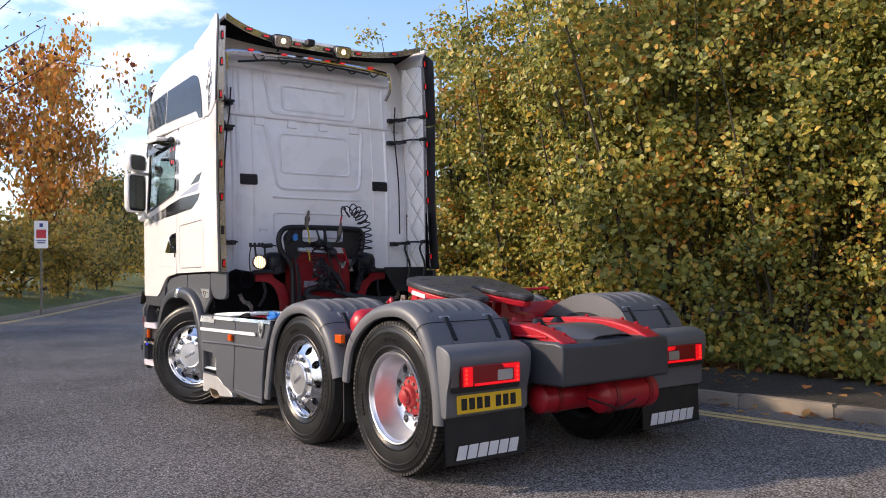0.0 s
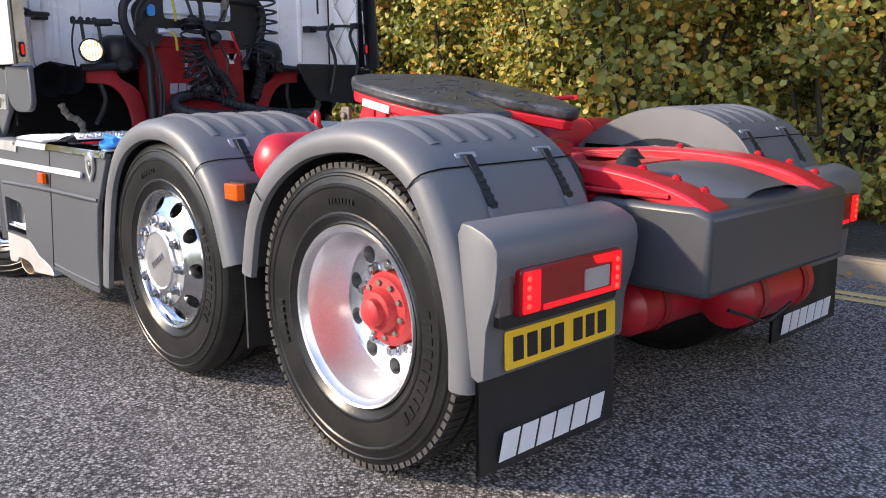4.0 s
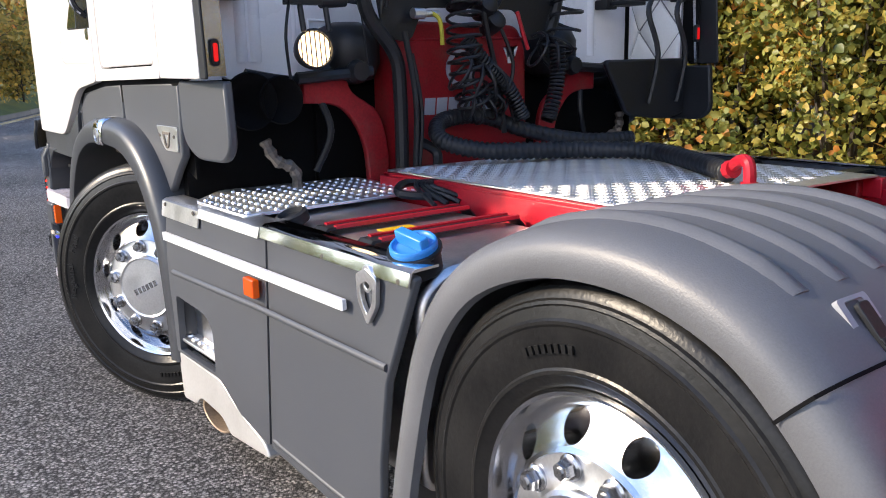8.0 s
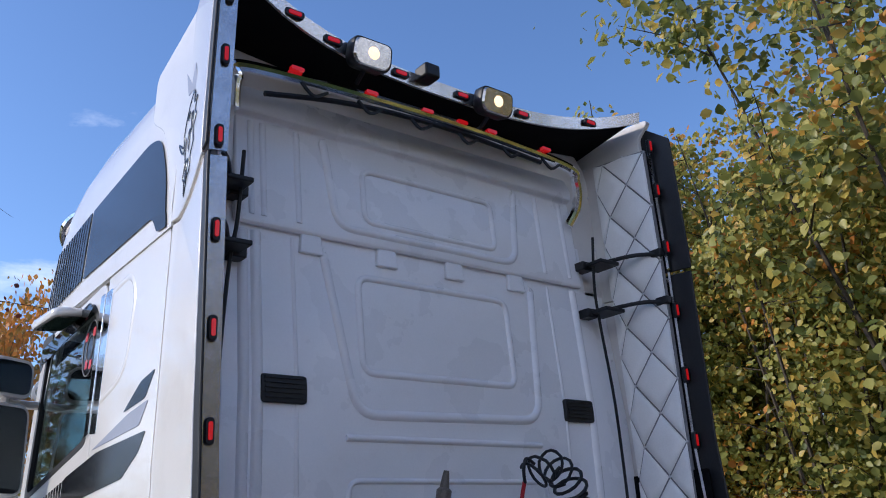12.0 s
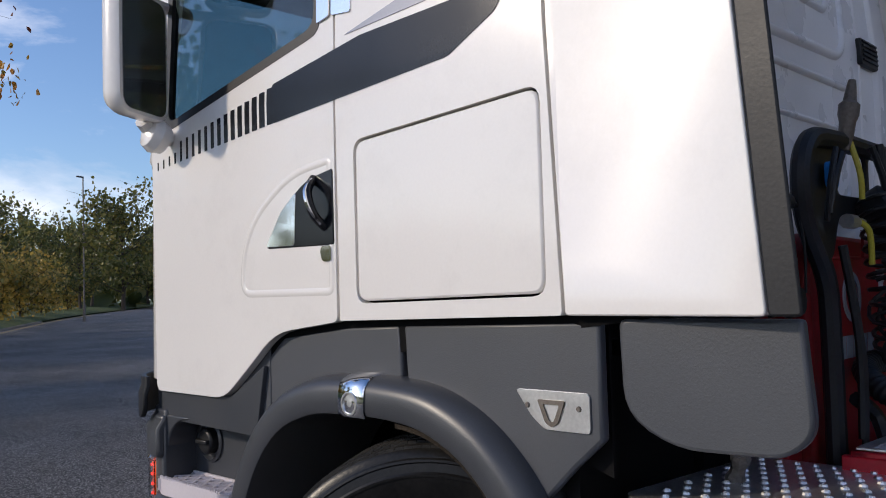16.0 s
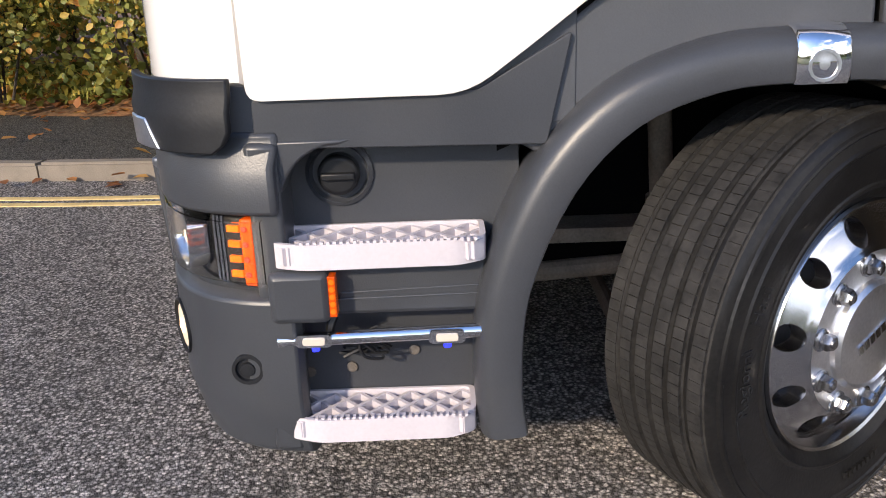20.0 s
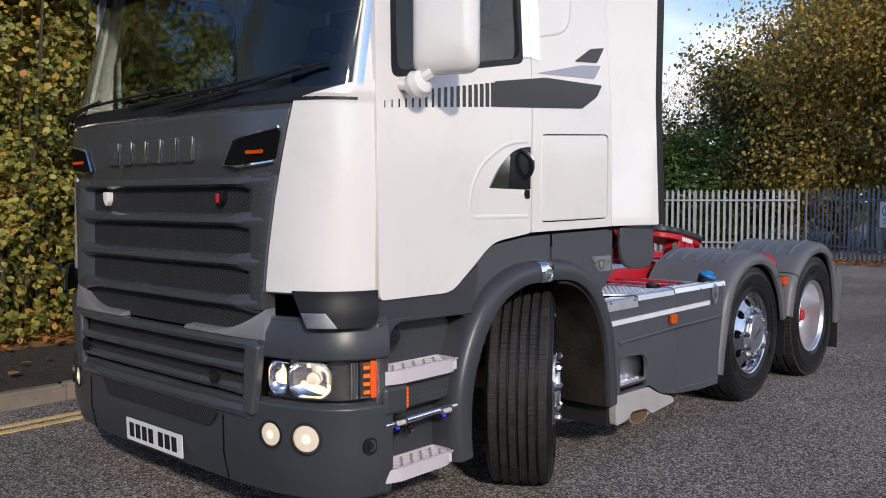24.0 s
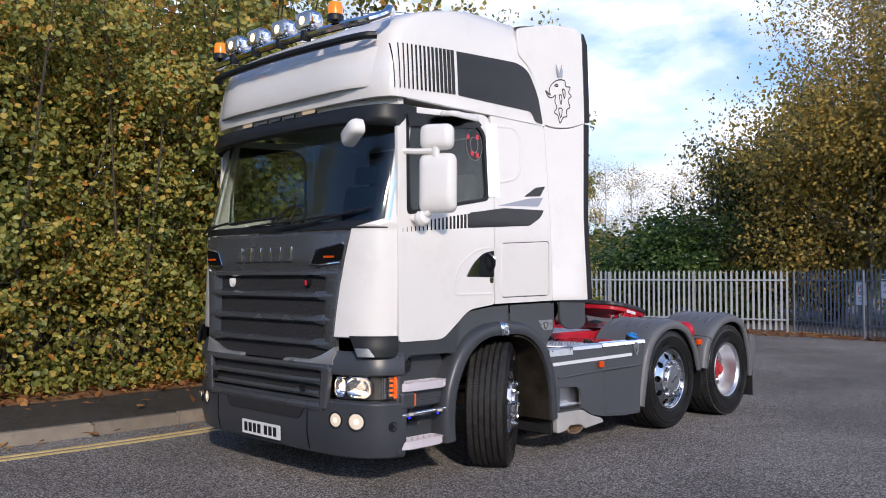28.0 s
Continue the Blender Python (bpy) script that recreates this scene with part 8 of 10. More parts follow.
    for s in (-1, 1):
        bm = nb()
        rr = []
        for z in steps_z(1.045, 1.60, 10):
            xi, xo = 0.70, grille_edge(z)
            rr.append([Vector((s * xi, nose(z, xi, -0.035), z)), Vector((s * (xi + 0.07), nose(z, xi + 0.07, 0.004), z)), Vector((s * xo, nose(z, xo, 0.010), z)), Vector((s * xo, nose(z, xo, -0.05), z)), Vector((s * xi, nose(z, xi, -0.06), z))])
        loft(bm, rr)
        part("grille_cheek", bm, SILVERGREY, M, sharp=40)
    for x, ma in ((0.50, WHITEVINYL), (-0.53, BLACKDECAL)):
        bm = nb()
        y = nose(1.505, x, 0.0)
        plate(bm, rnd([(x - 0.026, 1.54), (x + 0.026, 1.54), (x + 0.024, 1.495), (x, 1.465), (x - 0.024, 1.495)], 0.010), "y", y - 0.045, 0.04)
        sh = part("small_shield", bm, ma, M, bevel=0.004)
        if x < 0:
            bm = nb()
            plate(bm, rrect(x - 0.012, x + 0.012, 1.488, 1.528, 0.006), "y", y - 0.004, 0.003)
            part("shield_centre", bm, SIGNRED, sh)
    # windscreen, its dark edge, wipers
    ws = wrap("windscreen", 0.335, math.pi - 0.335, steps_z(1.915, 2.80, 8), SCREENGLASS, "raked windscreen reflecting trees and sky", push=-0.002, n=40, thick=0.006, bevel=0)
    ws.visible_shadow = False
    wrap("screen_seal", 0.335, math.pi - 0.335, [1.90, 1.915, 1.955], BLACK, push=0.003, n=40, thick=0.012, parent=ws, bevel=0)
    wrap("screen_seal", 0.335, math.pi - 0.335, [2.735, 2.77, 2.80], BLACK, push=0.003, n=40, thick=0.012, parent=ws, bevel=0)
    for u0, u1_, top in ((0.85, 1.55, 2.03), (1.75, 2.35, 2.0)):
        bm = nb()
        arm = [nose_at(1.92 + (top - 1.92) * f, u1_ + (u0 - u1_) * f, 0.035) for f in (0, 0.3, 0.7, 1)]
        tube(bm, spline(arm, 5), 0.010, 6)
        blade = [nose_at(1.955 + (top - 1.94) * f, u1_ + 0.05 + (u0 - 0.25 - u1_) * f, 0.022) for f in (0, 0.5, 1)]
        tube(bm, spline(blade, 5), 0.008, 5)
        part("wiper", bm, BLACK, LORRY, "black wiper arm and blade")


def mirror_case(c, w, h, d, name, label, turn=0.0, parent=None, r=0.06, tip=0.0, pitch=0.0):
    m = Matrix.Translation(c) @ Matrix.Rotation(radians(turn), 4, "Z") @ Matrix.Rotation(radians(tip), 4, "Y") @ Matrix.Rotation(radians(pitch), 4, "X")
    bm = nb()
    lo = []
    for dy, k in ((d / 2, 0.5), (d * 0.44, 0.74), (d * 0.26, 0.92), (0, 1.0), (-d * 0.4, 1.0), (-d / 2, 0.97)):
        lo.append([Vector((u * k, dy, v * k)) for u, v in rrect(-w / 2, w / 2, -h / 2, h / 2, r, 5)])
    loft(bm, lo)
    o = part(name, bm, WHITE, LORRY, label, m=m, sharp=50)
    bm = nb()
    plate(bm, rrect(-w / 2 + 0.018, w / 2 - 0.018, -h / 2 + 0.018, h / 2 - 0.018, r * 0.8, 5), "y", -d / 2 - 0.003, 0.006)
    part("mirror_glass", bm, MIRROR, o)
    bm = nb()
    plate(bm, rrect(-w / 2 + 0.008, w / 2 - 0.008, -h / 2 + 0.008, h / 2 - 0.008, r, 5), "y", -d / 2 + 0.002, 0.006)
    part("mirror_bezel", bm, BLACK, o)
    return o


def mirrors():
    for s in (-1, 1):
        mirror_case((s * 1.395, 4.90, 2.23), 0.275, 0.43, 0.09, "main_mirror", "tall white door mirror", turn=-s * 29)
        mirror_case((s * 1.385, 4.90, 2.565), 0.25, 0.19, 0.09, "wide_mirror", "small white wide-angle mirror", turn=-s * 29)
        if s < 0:
            mirror_case((-1.03, 5.40, 2.575), 0.25, 0.12, 0.10, "front_mirror", "white front mirror at the visor corner", turn=-15, tip=24, r=0.05)
        mirror_case((s * 1.265, 4.53, 2.785), 0.34, 0.15, 0.05, "kerb_mirror", "white kerb mirror over the door window", turn=s * 86, r=0.05, pitch=96)
        bm = nb()
        tube(bm, spline([(s * 1.17, 5.05, 2.47), (s * 1.27, 5.0, 2.46), (s * 1.37, 4.93, 2.46)], 4), 0.022, 8)
        part("mirror_arm", bm, WHITE, LORRY, "white mirror arm")
        bm = nb()
        tube(bm, spline([(s * 1.20, 4.98, 1.985), (s * 1.27, 4.97, 1.975), (s * 1.35, 4.93, 2.02)], 4), 0.026, 8)
        part("mirror_arm", bm, WHITE, LORRY, "white mirror arm")
        bm = nb()
        rod(bm, (s * 1.385, 4.91, 2.42), (s * 1.385, 4.91, 2.5), 0.03)
        part("mirror_arm", bm, WHITE, LORRY, "white mirror arm")
        bm = nb()
        lathe(bm, [(0.05, -0.035), (0.062, 0), (0.05, 0.03), (0.02, 0.045)], 14, pose(s * 1.29, 4.95, 1.975, 0, s * 70, 0))
        part("arm_foot", bm, WHITE, LORRY)
        bm = nb()
        rod(bm, (s * 1.17, 4.52, 2.82), (s * 1.26, 4.53, 2.785), 0.016)
        part("mirror_arm", bm, BLACK, LORRY)
        if s < 0:
            bm = nb()
            rod(bm, (-0.98, 5.30, 2.70), (-1.0, 5.38, 2.63), 0.014)
            part("mirror_arm", bm, BLACK, LORRY)


def interior():
    CLOTH = mat("seat_cloth", (0.03, 0.032, 0.04), 0.9, var=0.3, scale=20)
    TRIM = mat("cab_trim", (0.026, 0.026, 0.028), 0.8, var=0.2)
    bm = nb()
    box(bm, -1.14, 1.14, 3.36, 5.05, 1.36, 1.40)
    part("cab_floor", bm, TRIM, LORRY)
    bm = nb()
    box(bm, -1.10, 1.10, 3.36, 3.40, 1.4, 2.85)
    box(bm, -1.10, 1.10, 3.36, 5.0, 2.88, 2.92)
    part("cab_lining", bm, TRIM, LORRY)
    bm = nb()
    plate(bm, rnd([(4.75, 1.40), (5.28, 1.40), (5.30, 1.86), (5.18, 1.95), (4.92, 1.97), (4.78, 1.80)], 0.05), "x", -1.05, 2.1)
    part("dashboard", bm, BLACK, LORRY, "dark dashboard", bevel=0.02)
    for x in (-0.62, 0.62):
        bm = nb()
        box(bm, x - 0.24, x + 0.24, 3.95, 4.45, 1.70, 1.84)
        box(bm, x - 0.15, x + 0.15, 4.0, 4.4, 1.4, 1.70)
        st = part("seat_base", bm, CLOTH, LORRY, "dark cab seat", bevel=0.04)
        bm = nb()
        box(bm, x - 0.23, x + 0.23, -0.07, 0.07, 0, 0.62, Matrix.Translation((0, 3.98, 1.82)) @ Matrix.Rotation(radians(10), 4, "X"))
        part("seat_back", bm, CLOTH, st, bevel=0.05)
        bm = nb()
        box(bm, x - 0.14, x + 0.14, -0.05, 0.05, 0.64, 0.82, Matrix.Translation((0, 3.98, 1.82)) @ Matrix.Rotation(radians(10), 4, "X"))
        part("head_rest", bm, CLOTH, st, bevel=0.04)
    bm = nb()
    m = Matrix.Translation((0.62, 4.78, 2.02)) @ Matrix.Rotation(radians(-55), 4, "X")
    tube(bm, [m @ Vector((0.22 * math.cos(a), 0.22 * math.sin(a), 0)) for a in [2 * math.pi * k / 28 for k in range(28)]], 0.016, 8, closed=True)
    for a in (0.3, 2.84, 4.7):
        rod(bm, m @ Vector((0, 0, 0)), m @ Vector((0.22 * math.cos(a), 0.22 * math.sin(a), 0)), 0.014, 6)
    rod(bm, m @ Vector((0, 0, 0.01)), m @ Vector((0, 0, -0.4)), 0.035, 8)
    part("steering_wheel", bm, BLACK, LORRY, "black steering wheel on the driver's side")


def front_arch():
    for s in (-1, 1):
        P = [(4.63, 0.31), (4.642, 0.45), (4.622, 0.68), (4.52, 0.92), (4.37, 1.08), (4.18, 1.157), (4.0, 1.172), (3.86, 1.172), (3.72, 1.157), (3.60, 1.114), (3.50, 1.048), (3.41, 0.948), (3.33, 0.79), (3.285, 0.58), (3.265, 0.34)]
        Q = [Vector((p.y, p.z)) for p in spline([(0, y, z) for y, z in P], 4)]
        sec = [(1.15, 0.022), (1.196, 0.021), (1.216, 0.017), (1.238, 0.006), (1.250, -0.008), (1.2545, -0.024), (1.257, -0.070), (1.252, -0.082), (1.238, -0.086), (1.05, -0.080), (0.78, -0.072), (0.78, -0.02)]
        rows = []
        for i, p in enumerate(Q):
            t = (Q[min(i + 1, len(Q) - 1)] - Q[max(i - 1, 0)]).normalized()
            n = Vector((-t.y, t.x))
            if n.dot(p - Vector((3.93, 0.5))) < 0:
                n = -n
            rows.append([Vector((s * x, p.x + n.x * h, p.y + n.y * h)) for x, h in sec])
        bm = nb()
        loft(bm, rows)
        part("front_arch", bm, BUMPER, LORRY, "dark grey flared wheel arch", sharp=50)
        bm = nb()
        prof = [(4.03, -0.0), (3.885, -0.0)]
        rr = []
        for y in (4.025, 4.02, 3.925, 3.92):
            k = 0.004 if y in (4.02, 3.925) else 0.0
            rr.append([Vector((s * x, y, 1.172 + h)) for x, h in ((1.19, 0.023 + k), (1.217, 0.019 + k), (1.241 + k, 0.008 + k), (1.253 + k, -0.007 + k), (1.258 + k, -0.024), (1.2605 + k, -0.071), (1.254 + k, -0.086), (1.20, -0.090))])
        loft(bm, rr, closed=False)
        ab = part("arch_badge", bm, CHROME, LORRY, "bright metal badge plate on the arch", sharp=60)
        bm = nb()
        lathe(bm, [(0.03, 0), (0.032, 0.004), (0.026, 0.004), (0.026, 0.001), (0.012, 0.001), (0.0, 0.004)], 14, pose(s * 1.262, 3.973, 1.122, 0, s * 90, 0))
        part("embossed_ring", bm, ALUDULL, ab)
        # fibre spray liner inside the rear half of the arch, with a flap below it
        bm = nb()
        rr = []
        for i in range(len(Q) * 52 // 100, len(Q)):
            p = Q[i]
            t = (Q[min(i + 1, len(Q) - 1)] - Q[i - 1]).normalized()
            n = Vector((-t.y, t.x))
            if n.dot(p - Vector((3.93, 0.5))) < 0:
                n = -n
            rr.append([Vector((s * x, p.x + n.x * h, p.y + n.y * h)) for x, h in ((0.76, -0.088), (1.232, -0.092), (1.232, -0.104), (0.76, -0.100))])
        loft(bm, rr)
        part("spray_liner", bm, LINER, LORRY, "dirty fibre spray liner behind the wheel")
        bm = nb()
        box(bm, s * 0.76, s * 1.20, 3.285, 3.30, 0.20, 0.40)
        part("spray_flap", bm, FLAP, LORRY)
        # panel between the arch and the white cab edge, in two pieces
        pa = [(4.60, 1.0), (4.60, 1.09), (4.50, 1.185), (4.37, 1.285), (4.07, 1.318), (3.855, 1.326), (3.845, 1.15), (4.0, 1.155), (4.2, 1.13), (4.36, 1.05), (4.48, 0.93)]
        pb = [(3.838, 1.326), (3.235, 1.338), (3.235, 1.085), (3.31, 1.02), (3.40, 0.93), (3.42, 0.90), (3.47, 0.97), (3.55, 1.07), (3.70, 1.14), (3.828, 1.155)]
        for q in (pa, pb):
            bm = nb()
            plate(bm, q, "x", s * 1.185, -s * 0.03)
            part("side_panel", bm, GREY, LORRY, "grey side panel above the arch", bevel=0.008)
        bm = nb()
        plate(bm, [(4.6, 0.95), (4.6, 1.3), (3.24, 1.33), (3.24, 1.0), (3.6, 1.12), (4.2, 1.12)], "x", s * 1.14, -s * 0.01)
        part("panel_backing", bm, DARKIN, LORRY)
        bm = nb()
        plate(bm, rnd([(3.465, 1.185), (3.262, 1.185), (3.262, 1.098), (3.385, 1.098), (3.42, 1.125)], 0.012), "x", s * 1.185, s * 0.005)
        gp = part("badge_plate", bm, ALUDULL, LORRY, "polished badge plate with screws", bevel=0.001)
        for y in (3.43, 3.29):
            bm = nb()
            lathe(bm, [(0.007, 0), (0.005, 0.004), (0, 0.004)], 8, pose(s * 1.190, y, 1.15, 0, s * 90, 0))
            part("screw", bm, STEEL, gp)
        bm = nb()
        plate(bm, rnd([(3.40, 1.165), (3.325, 1.165), (3.345, 1.115), (3.3625, 1.105), (3.38, 1.115)], 0.006), "x", s * 1.190, s * 0.004, [rnd([(3.385, 1.155), (3.34, 1.155), (3.355, 1.12), (3.3625, 1.115), (3.37, 1.12)], 0.004)])
        part("embossed_shield", bm, STEEL, gp)
        bm = nb()
        plate(bm, rnd([(4.44, 1.02), (5.155, 0.985), (5.155, 1.125), (4.62, 1.125), (4.44, 1.27)], 0.01), "x", s * 1.188, -s * 0.03)
        part("side_panel", bm, GREY, LORRY, "grey panel under the door edge", bevel=0.006)
        # bumper side with the two-step entry
        bm = nb()
        plate(bm, rnd([(4.50, 0.975), (5.10, 0.985), (5.10, 1.085), (4.64, 1.092), (4.45, 1.20)], 0.01), "x", s * 1.203, -s * 0.05)
        part("step_head", bm, BUMPER, LORRY, "grey moulding over the entry steps", bevel=0.015)
        bm = nb()
        plate(bm, rnd([(4.55, 0.29), (5.11, 0.29), (5.11, 1.0), (4.55, 1.0)], 0.02), "x", s * 1.095, -s * 0.03)
        sw = part("step_well", bm, BUMPER, LORRY, "grey recessed step well")
        for y0, y1 in ((5.055, 5.125),):
            bm = nb()
            box(bm, s * 1.08, s * (1.222 if y0 > 5 else 1.21), y0, y1, 0.28, 1.0)
            part("well_cheek", bm, BUMPER, sw, bevel=0.012)
        # rounded upper corner of the well
        bm = nb()
        arc = [(4.93 + 0.13 * math.cos(a), 0.855 + 0.135 * math.sin(a)) for a in [math.pi / 2 * k / 8 for k in range(9)]]
        plate(bm, [(5.08, 0.84)] + arc + [(4.90, 1.0), (5.08, 1.0)], "x", s * 1.095, s * 0.112)
        part("well_corner", bm, BUMPER, sw, bevel=0.012)
        bm = nb()
        lathe(bm, [(0.075, -0.03), (0.075, 0.004), (0.066, 0.010), (0.055, -0.012)], 28, pose(s * 1.098, 4.945, 0.905, 0, s * 90, 0), wrap=True)
        part("filler_surround", bm, BUMPER, sw)
        bm = nb()
        lathe(bm, [(0.046, -0.02), (0.046, 0.022), (0.04, 0.03), (0, 0.032)], 24, pose(s * 1.098, 4.945, 0.905, 0, s * 90, 0))
        box(bm, s * 1.125, s * 1.142, 4.908, 4.982, 0.897, 0.913, None)
        part("filler_cap", bm, BLACK, sw, "black screw cap", bevel=0.004)
        bm = nb()
        box(bm, s * 1.09, s * 1.185, 4.60, 5.085, 0.60, 0.735)
        rs_ = part("riser_panel", bm, BUMPER, sw, bevel=0.012)
        bm = nb()
        bead(bm, [(s * 1.186, y, z) for y, z in ((4.62, 0.665), (4.95, 0.655), (4.96, 0.64), (4.62, 0.645))], 0.006, 0.003, (s, 0, 0))
        part("riser_crease", bm, BUMPER, sw)
        for nm, z, yA, yB in (("upper_step", 0.76, 4.63, 5.085), ("lower_step", 0.345, 4.66, 5.085)):
            bm = nb()
            out = rnd([(1.10, yA), (1.215, yA), (1.245, yA + 0.06), (1.25, yB - 0.07), (1.225, yB), (1.10, yB)], 0.02, 3)
            inn = rnd([(1.108, yA + 0.012), (1.21, yA + 0.012), (1.235, yA + 0.062), (1.24, yB - 0.072), (1.22, yB - 0.012), (1.108, yB - 0.012)], 0.015, 3)
            plate(bm, [(s * a, b) for a, b in out], "z", z - 0.028, 0.056, [[(s * a, b) for a, b in inn]])
            st = part(nm, bm, STEPPL, LORRY, "pale openwork entry step")
            n = 7
            for k in range(-2, n + 2):
                y = yA + (yB - yA) * (k + 0.5) / n
                for d in (-1, 1):
                    a, b = Vector((1.108, y - d * 0.062)), Vector((1.240, y + d * 0.062))
                    if min(a.y, b.y) < yA - 0.01 or max(a.y, b.y) > yB + 0.01:
                        f = 1.0
                        lo_, hi_ = yA + 0.008, yB - 0.008
                        ts = [t for t in (0, 1, *(((lo_ - a.y) / (b.y - a.y)), ((hi_ - a.y) / (b.y - a.y)))) if 0 <= t <= 1 and lo_ - 1e-6 <= a.y + (b.y - a.y) * t <= hi_ + 1e-6]
                        if len(ts) < 2:
                            continue
                        a, b = a.lerp(b, min(ts)), a.lerp(b, max(ts))
                    t = (b - a).normalized() * 0.0045
                    nn_ = Vector((-t.y, t.x))
                    quad = [a + nn_, b + nn_, b - nn_, a - nn_]
                    bm = nb()
                    plate(bm, [(s * q.x, q.y) for q in quad], "z", z - 0.018, 0.040 if d > 0 else 0.0385)
                    part("grid_bar", bm, STEPPL, st)
            bm = nb()
            k = 0
            y = yA + 0.02
            while y < yB - 0.06:
                box(bm, s * 1.232, s * 1.246, y, y + 0.007, z + 0.026, z + 0.033)
                y += 0.014
            tagged(part("grip_teeth", bm, STEPPL, st), kind="stuff")
        # bright tube with marker lamps, wiring, turn repeater
        bm = nb()
        rod(bm, (s * 1.225, 4.645, 0.572), (s * 1.225, 5.09, 0.562), 0.016, 12)
        tb = part("step_tube", bm, CHROME, LORRY, "bright tube with small amber lamps")
        for y in (4.72, 5.01):
            bm = nb()
            plate(bm, rrect(y - 0.04, y + 0.04, 0.552, 0.582, 0.012), "x", s * 1.236, s * 0.010)
            part("lamp_body", bm, CHROME, tb)
            bm = nb()
            plate(bm, rrect(y - 0.024, y + 0.024, 0.559, 0.575, 0.006), "x", s * 1.246, s * 0.004)
            part("lamp_lens", bm, PALELIT, tb)
            bm = nb()
            lathe(bm, [(0.009, 0), (0.009, 0.012), (0, 0.014)], 8, pose(s * 1.225, y, 0.536))
            part("blue_lamp", bm, BLUELIT, tb)
        bm = nb()
        plate(bm, rnd([(4.968, 0.605), (5.10, 0.605), (5.10, 0.725), (4.968, 0.725)], 0.02), "x", s * 1.17, s * 0.075)
        rp = part("turn_repeater", bm, BUMPER, LORRY, "grey repeater housing with orange lens", bevel=0.018)
        bm = nb()
        box(bm, s * 1.205, s * 1.236, 4.955, 4.974, 0.618, 0.712)
        part("repeater_lens", bm, ORANGE, rp, "orange side repeater lens", bevel=0.002)
        for k in range(5):
            bm = nb()
            lathe(bm, [(0.007, 0), (0.005, 0.003), (0, 0.004)], 8, pose(s * 1.236, 4.963, 0.631 + 0.017 * k, 0, s * 90, 0))
            part("repeater_diode", bm, AMBERLIT, rp)
        bm = nb()
        rs = random.Random(8)
        for k in range(5):
            pts = [(s * (1.13 + rs.uniform(0, 0.05)), 4.90 + rs.uniform(-0.05, 0.07), 0.51 + rs.uniform(-0.03, 0.04)) for _ in range(5)]
            tube(bm, spline(pts, 5, True), 0.004, 5, closed=True)
        tube(bm, spline([(s * 1.18, 4.97, 0.60), (s * 1.19, 4.98, 0.56), (s * 1.16, 4.94, 0.52)], 4), 0.010, 6)
        part("loose_wire", bm, BLACK, LORRY)
        for y, z in ((4.80, 0.47), (4.95, 0.43), (5.05, 0.42)):
            bm = nb()
            lathe(bm, [(0.013, 0), (0.013, 0.005), (0.007, 0.006), (0, 0.003)], 10, pose(s * 1.096, y, z, 0, s * 90, 0))
            part("screw", bm, STEEL, sw)
    # near-black boxes paint shade behind the front wheels; axle parts in road dirt
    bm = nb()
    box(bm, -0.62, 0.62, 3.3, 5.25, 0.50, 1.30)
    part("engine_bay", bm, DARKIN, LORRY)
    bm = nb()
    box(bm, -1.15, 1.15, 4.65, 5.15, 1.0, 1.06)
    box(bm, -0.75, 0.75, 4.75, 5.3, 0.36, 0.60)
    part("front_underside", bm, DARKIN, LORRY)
    for s in (-1, 1):
        bm = nb()
        rod(bm, (s * 0.72, 4.12, 0.46), (s * 0.70, 4.15, 1.0), 0.032, 12)
        rod(bm, (s * 0.72, 4.12, 0.46), (s * 0.71, 4.135, 0.72), 0.042, 12)
        part("shock_absorber", bm, AXLE, LORRY)
        bm = nb()
        rod(bm, (s * 0.66, 3.45, 0.56), (s * 0.66, 4.6, 0.48), 0.028, 10)
        rod(bm, (s * 0.85, 3.75, 0.44), (-s * 0.85, 3.75, 0.44), 0.025, 10)
        rod(bm, (s * 0.85, 4.25, 0.36), (-s * 0.85, 4.25, 0.36), 0.022, 10)
        box(bm, s * 0.58, s * 0.74, 3.3, 4.6, 0.60, 0.64)
        part("steering_rod", bm, AXLE, LORRY)
        bm = nb()
        lathe(bm, [(0, -0.10), (0.07, -0.08), (0.09, 0.0), (0.07, 0.08), (0, 0.10)], 18, pose(s * 0.80, 4.02, 0.80, 0, 90, 0))
        part("brake_chamber", bm, AXLE, LORRY)


front()
mirrors()
interior()
front_arch()

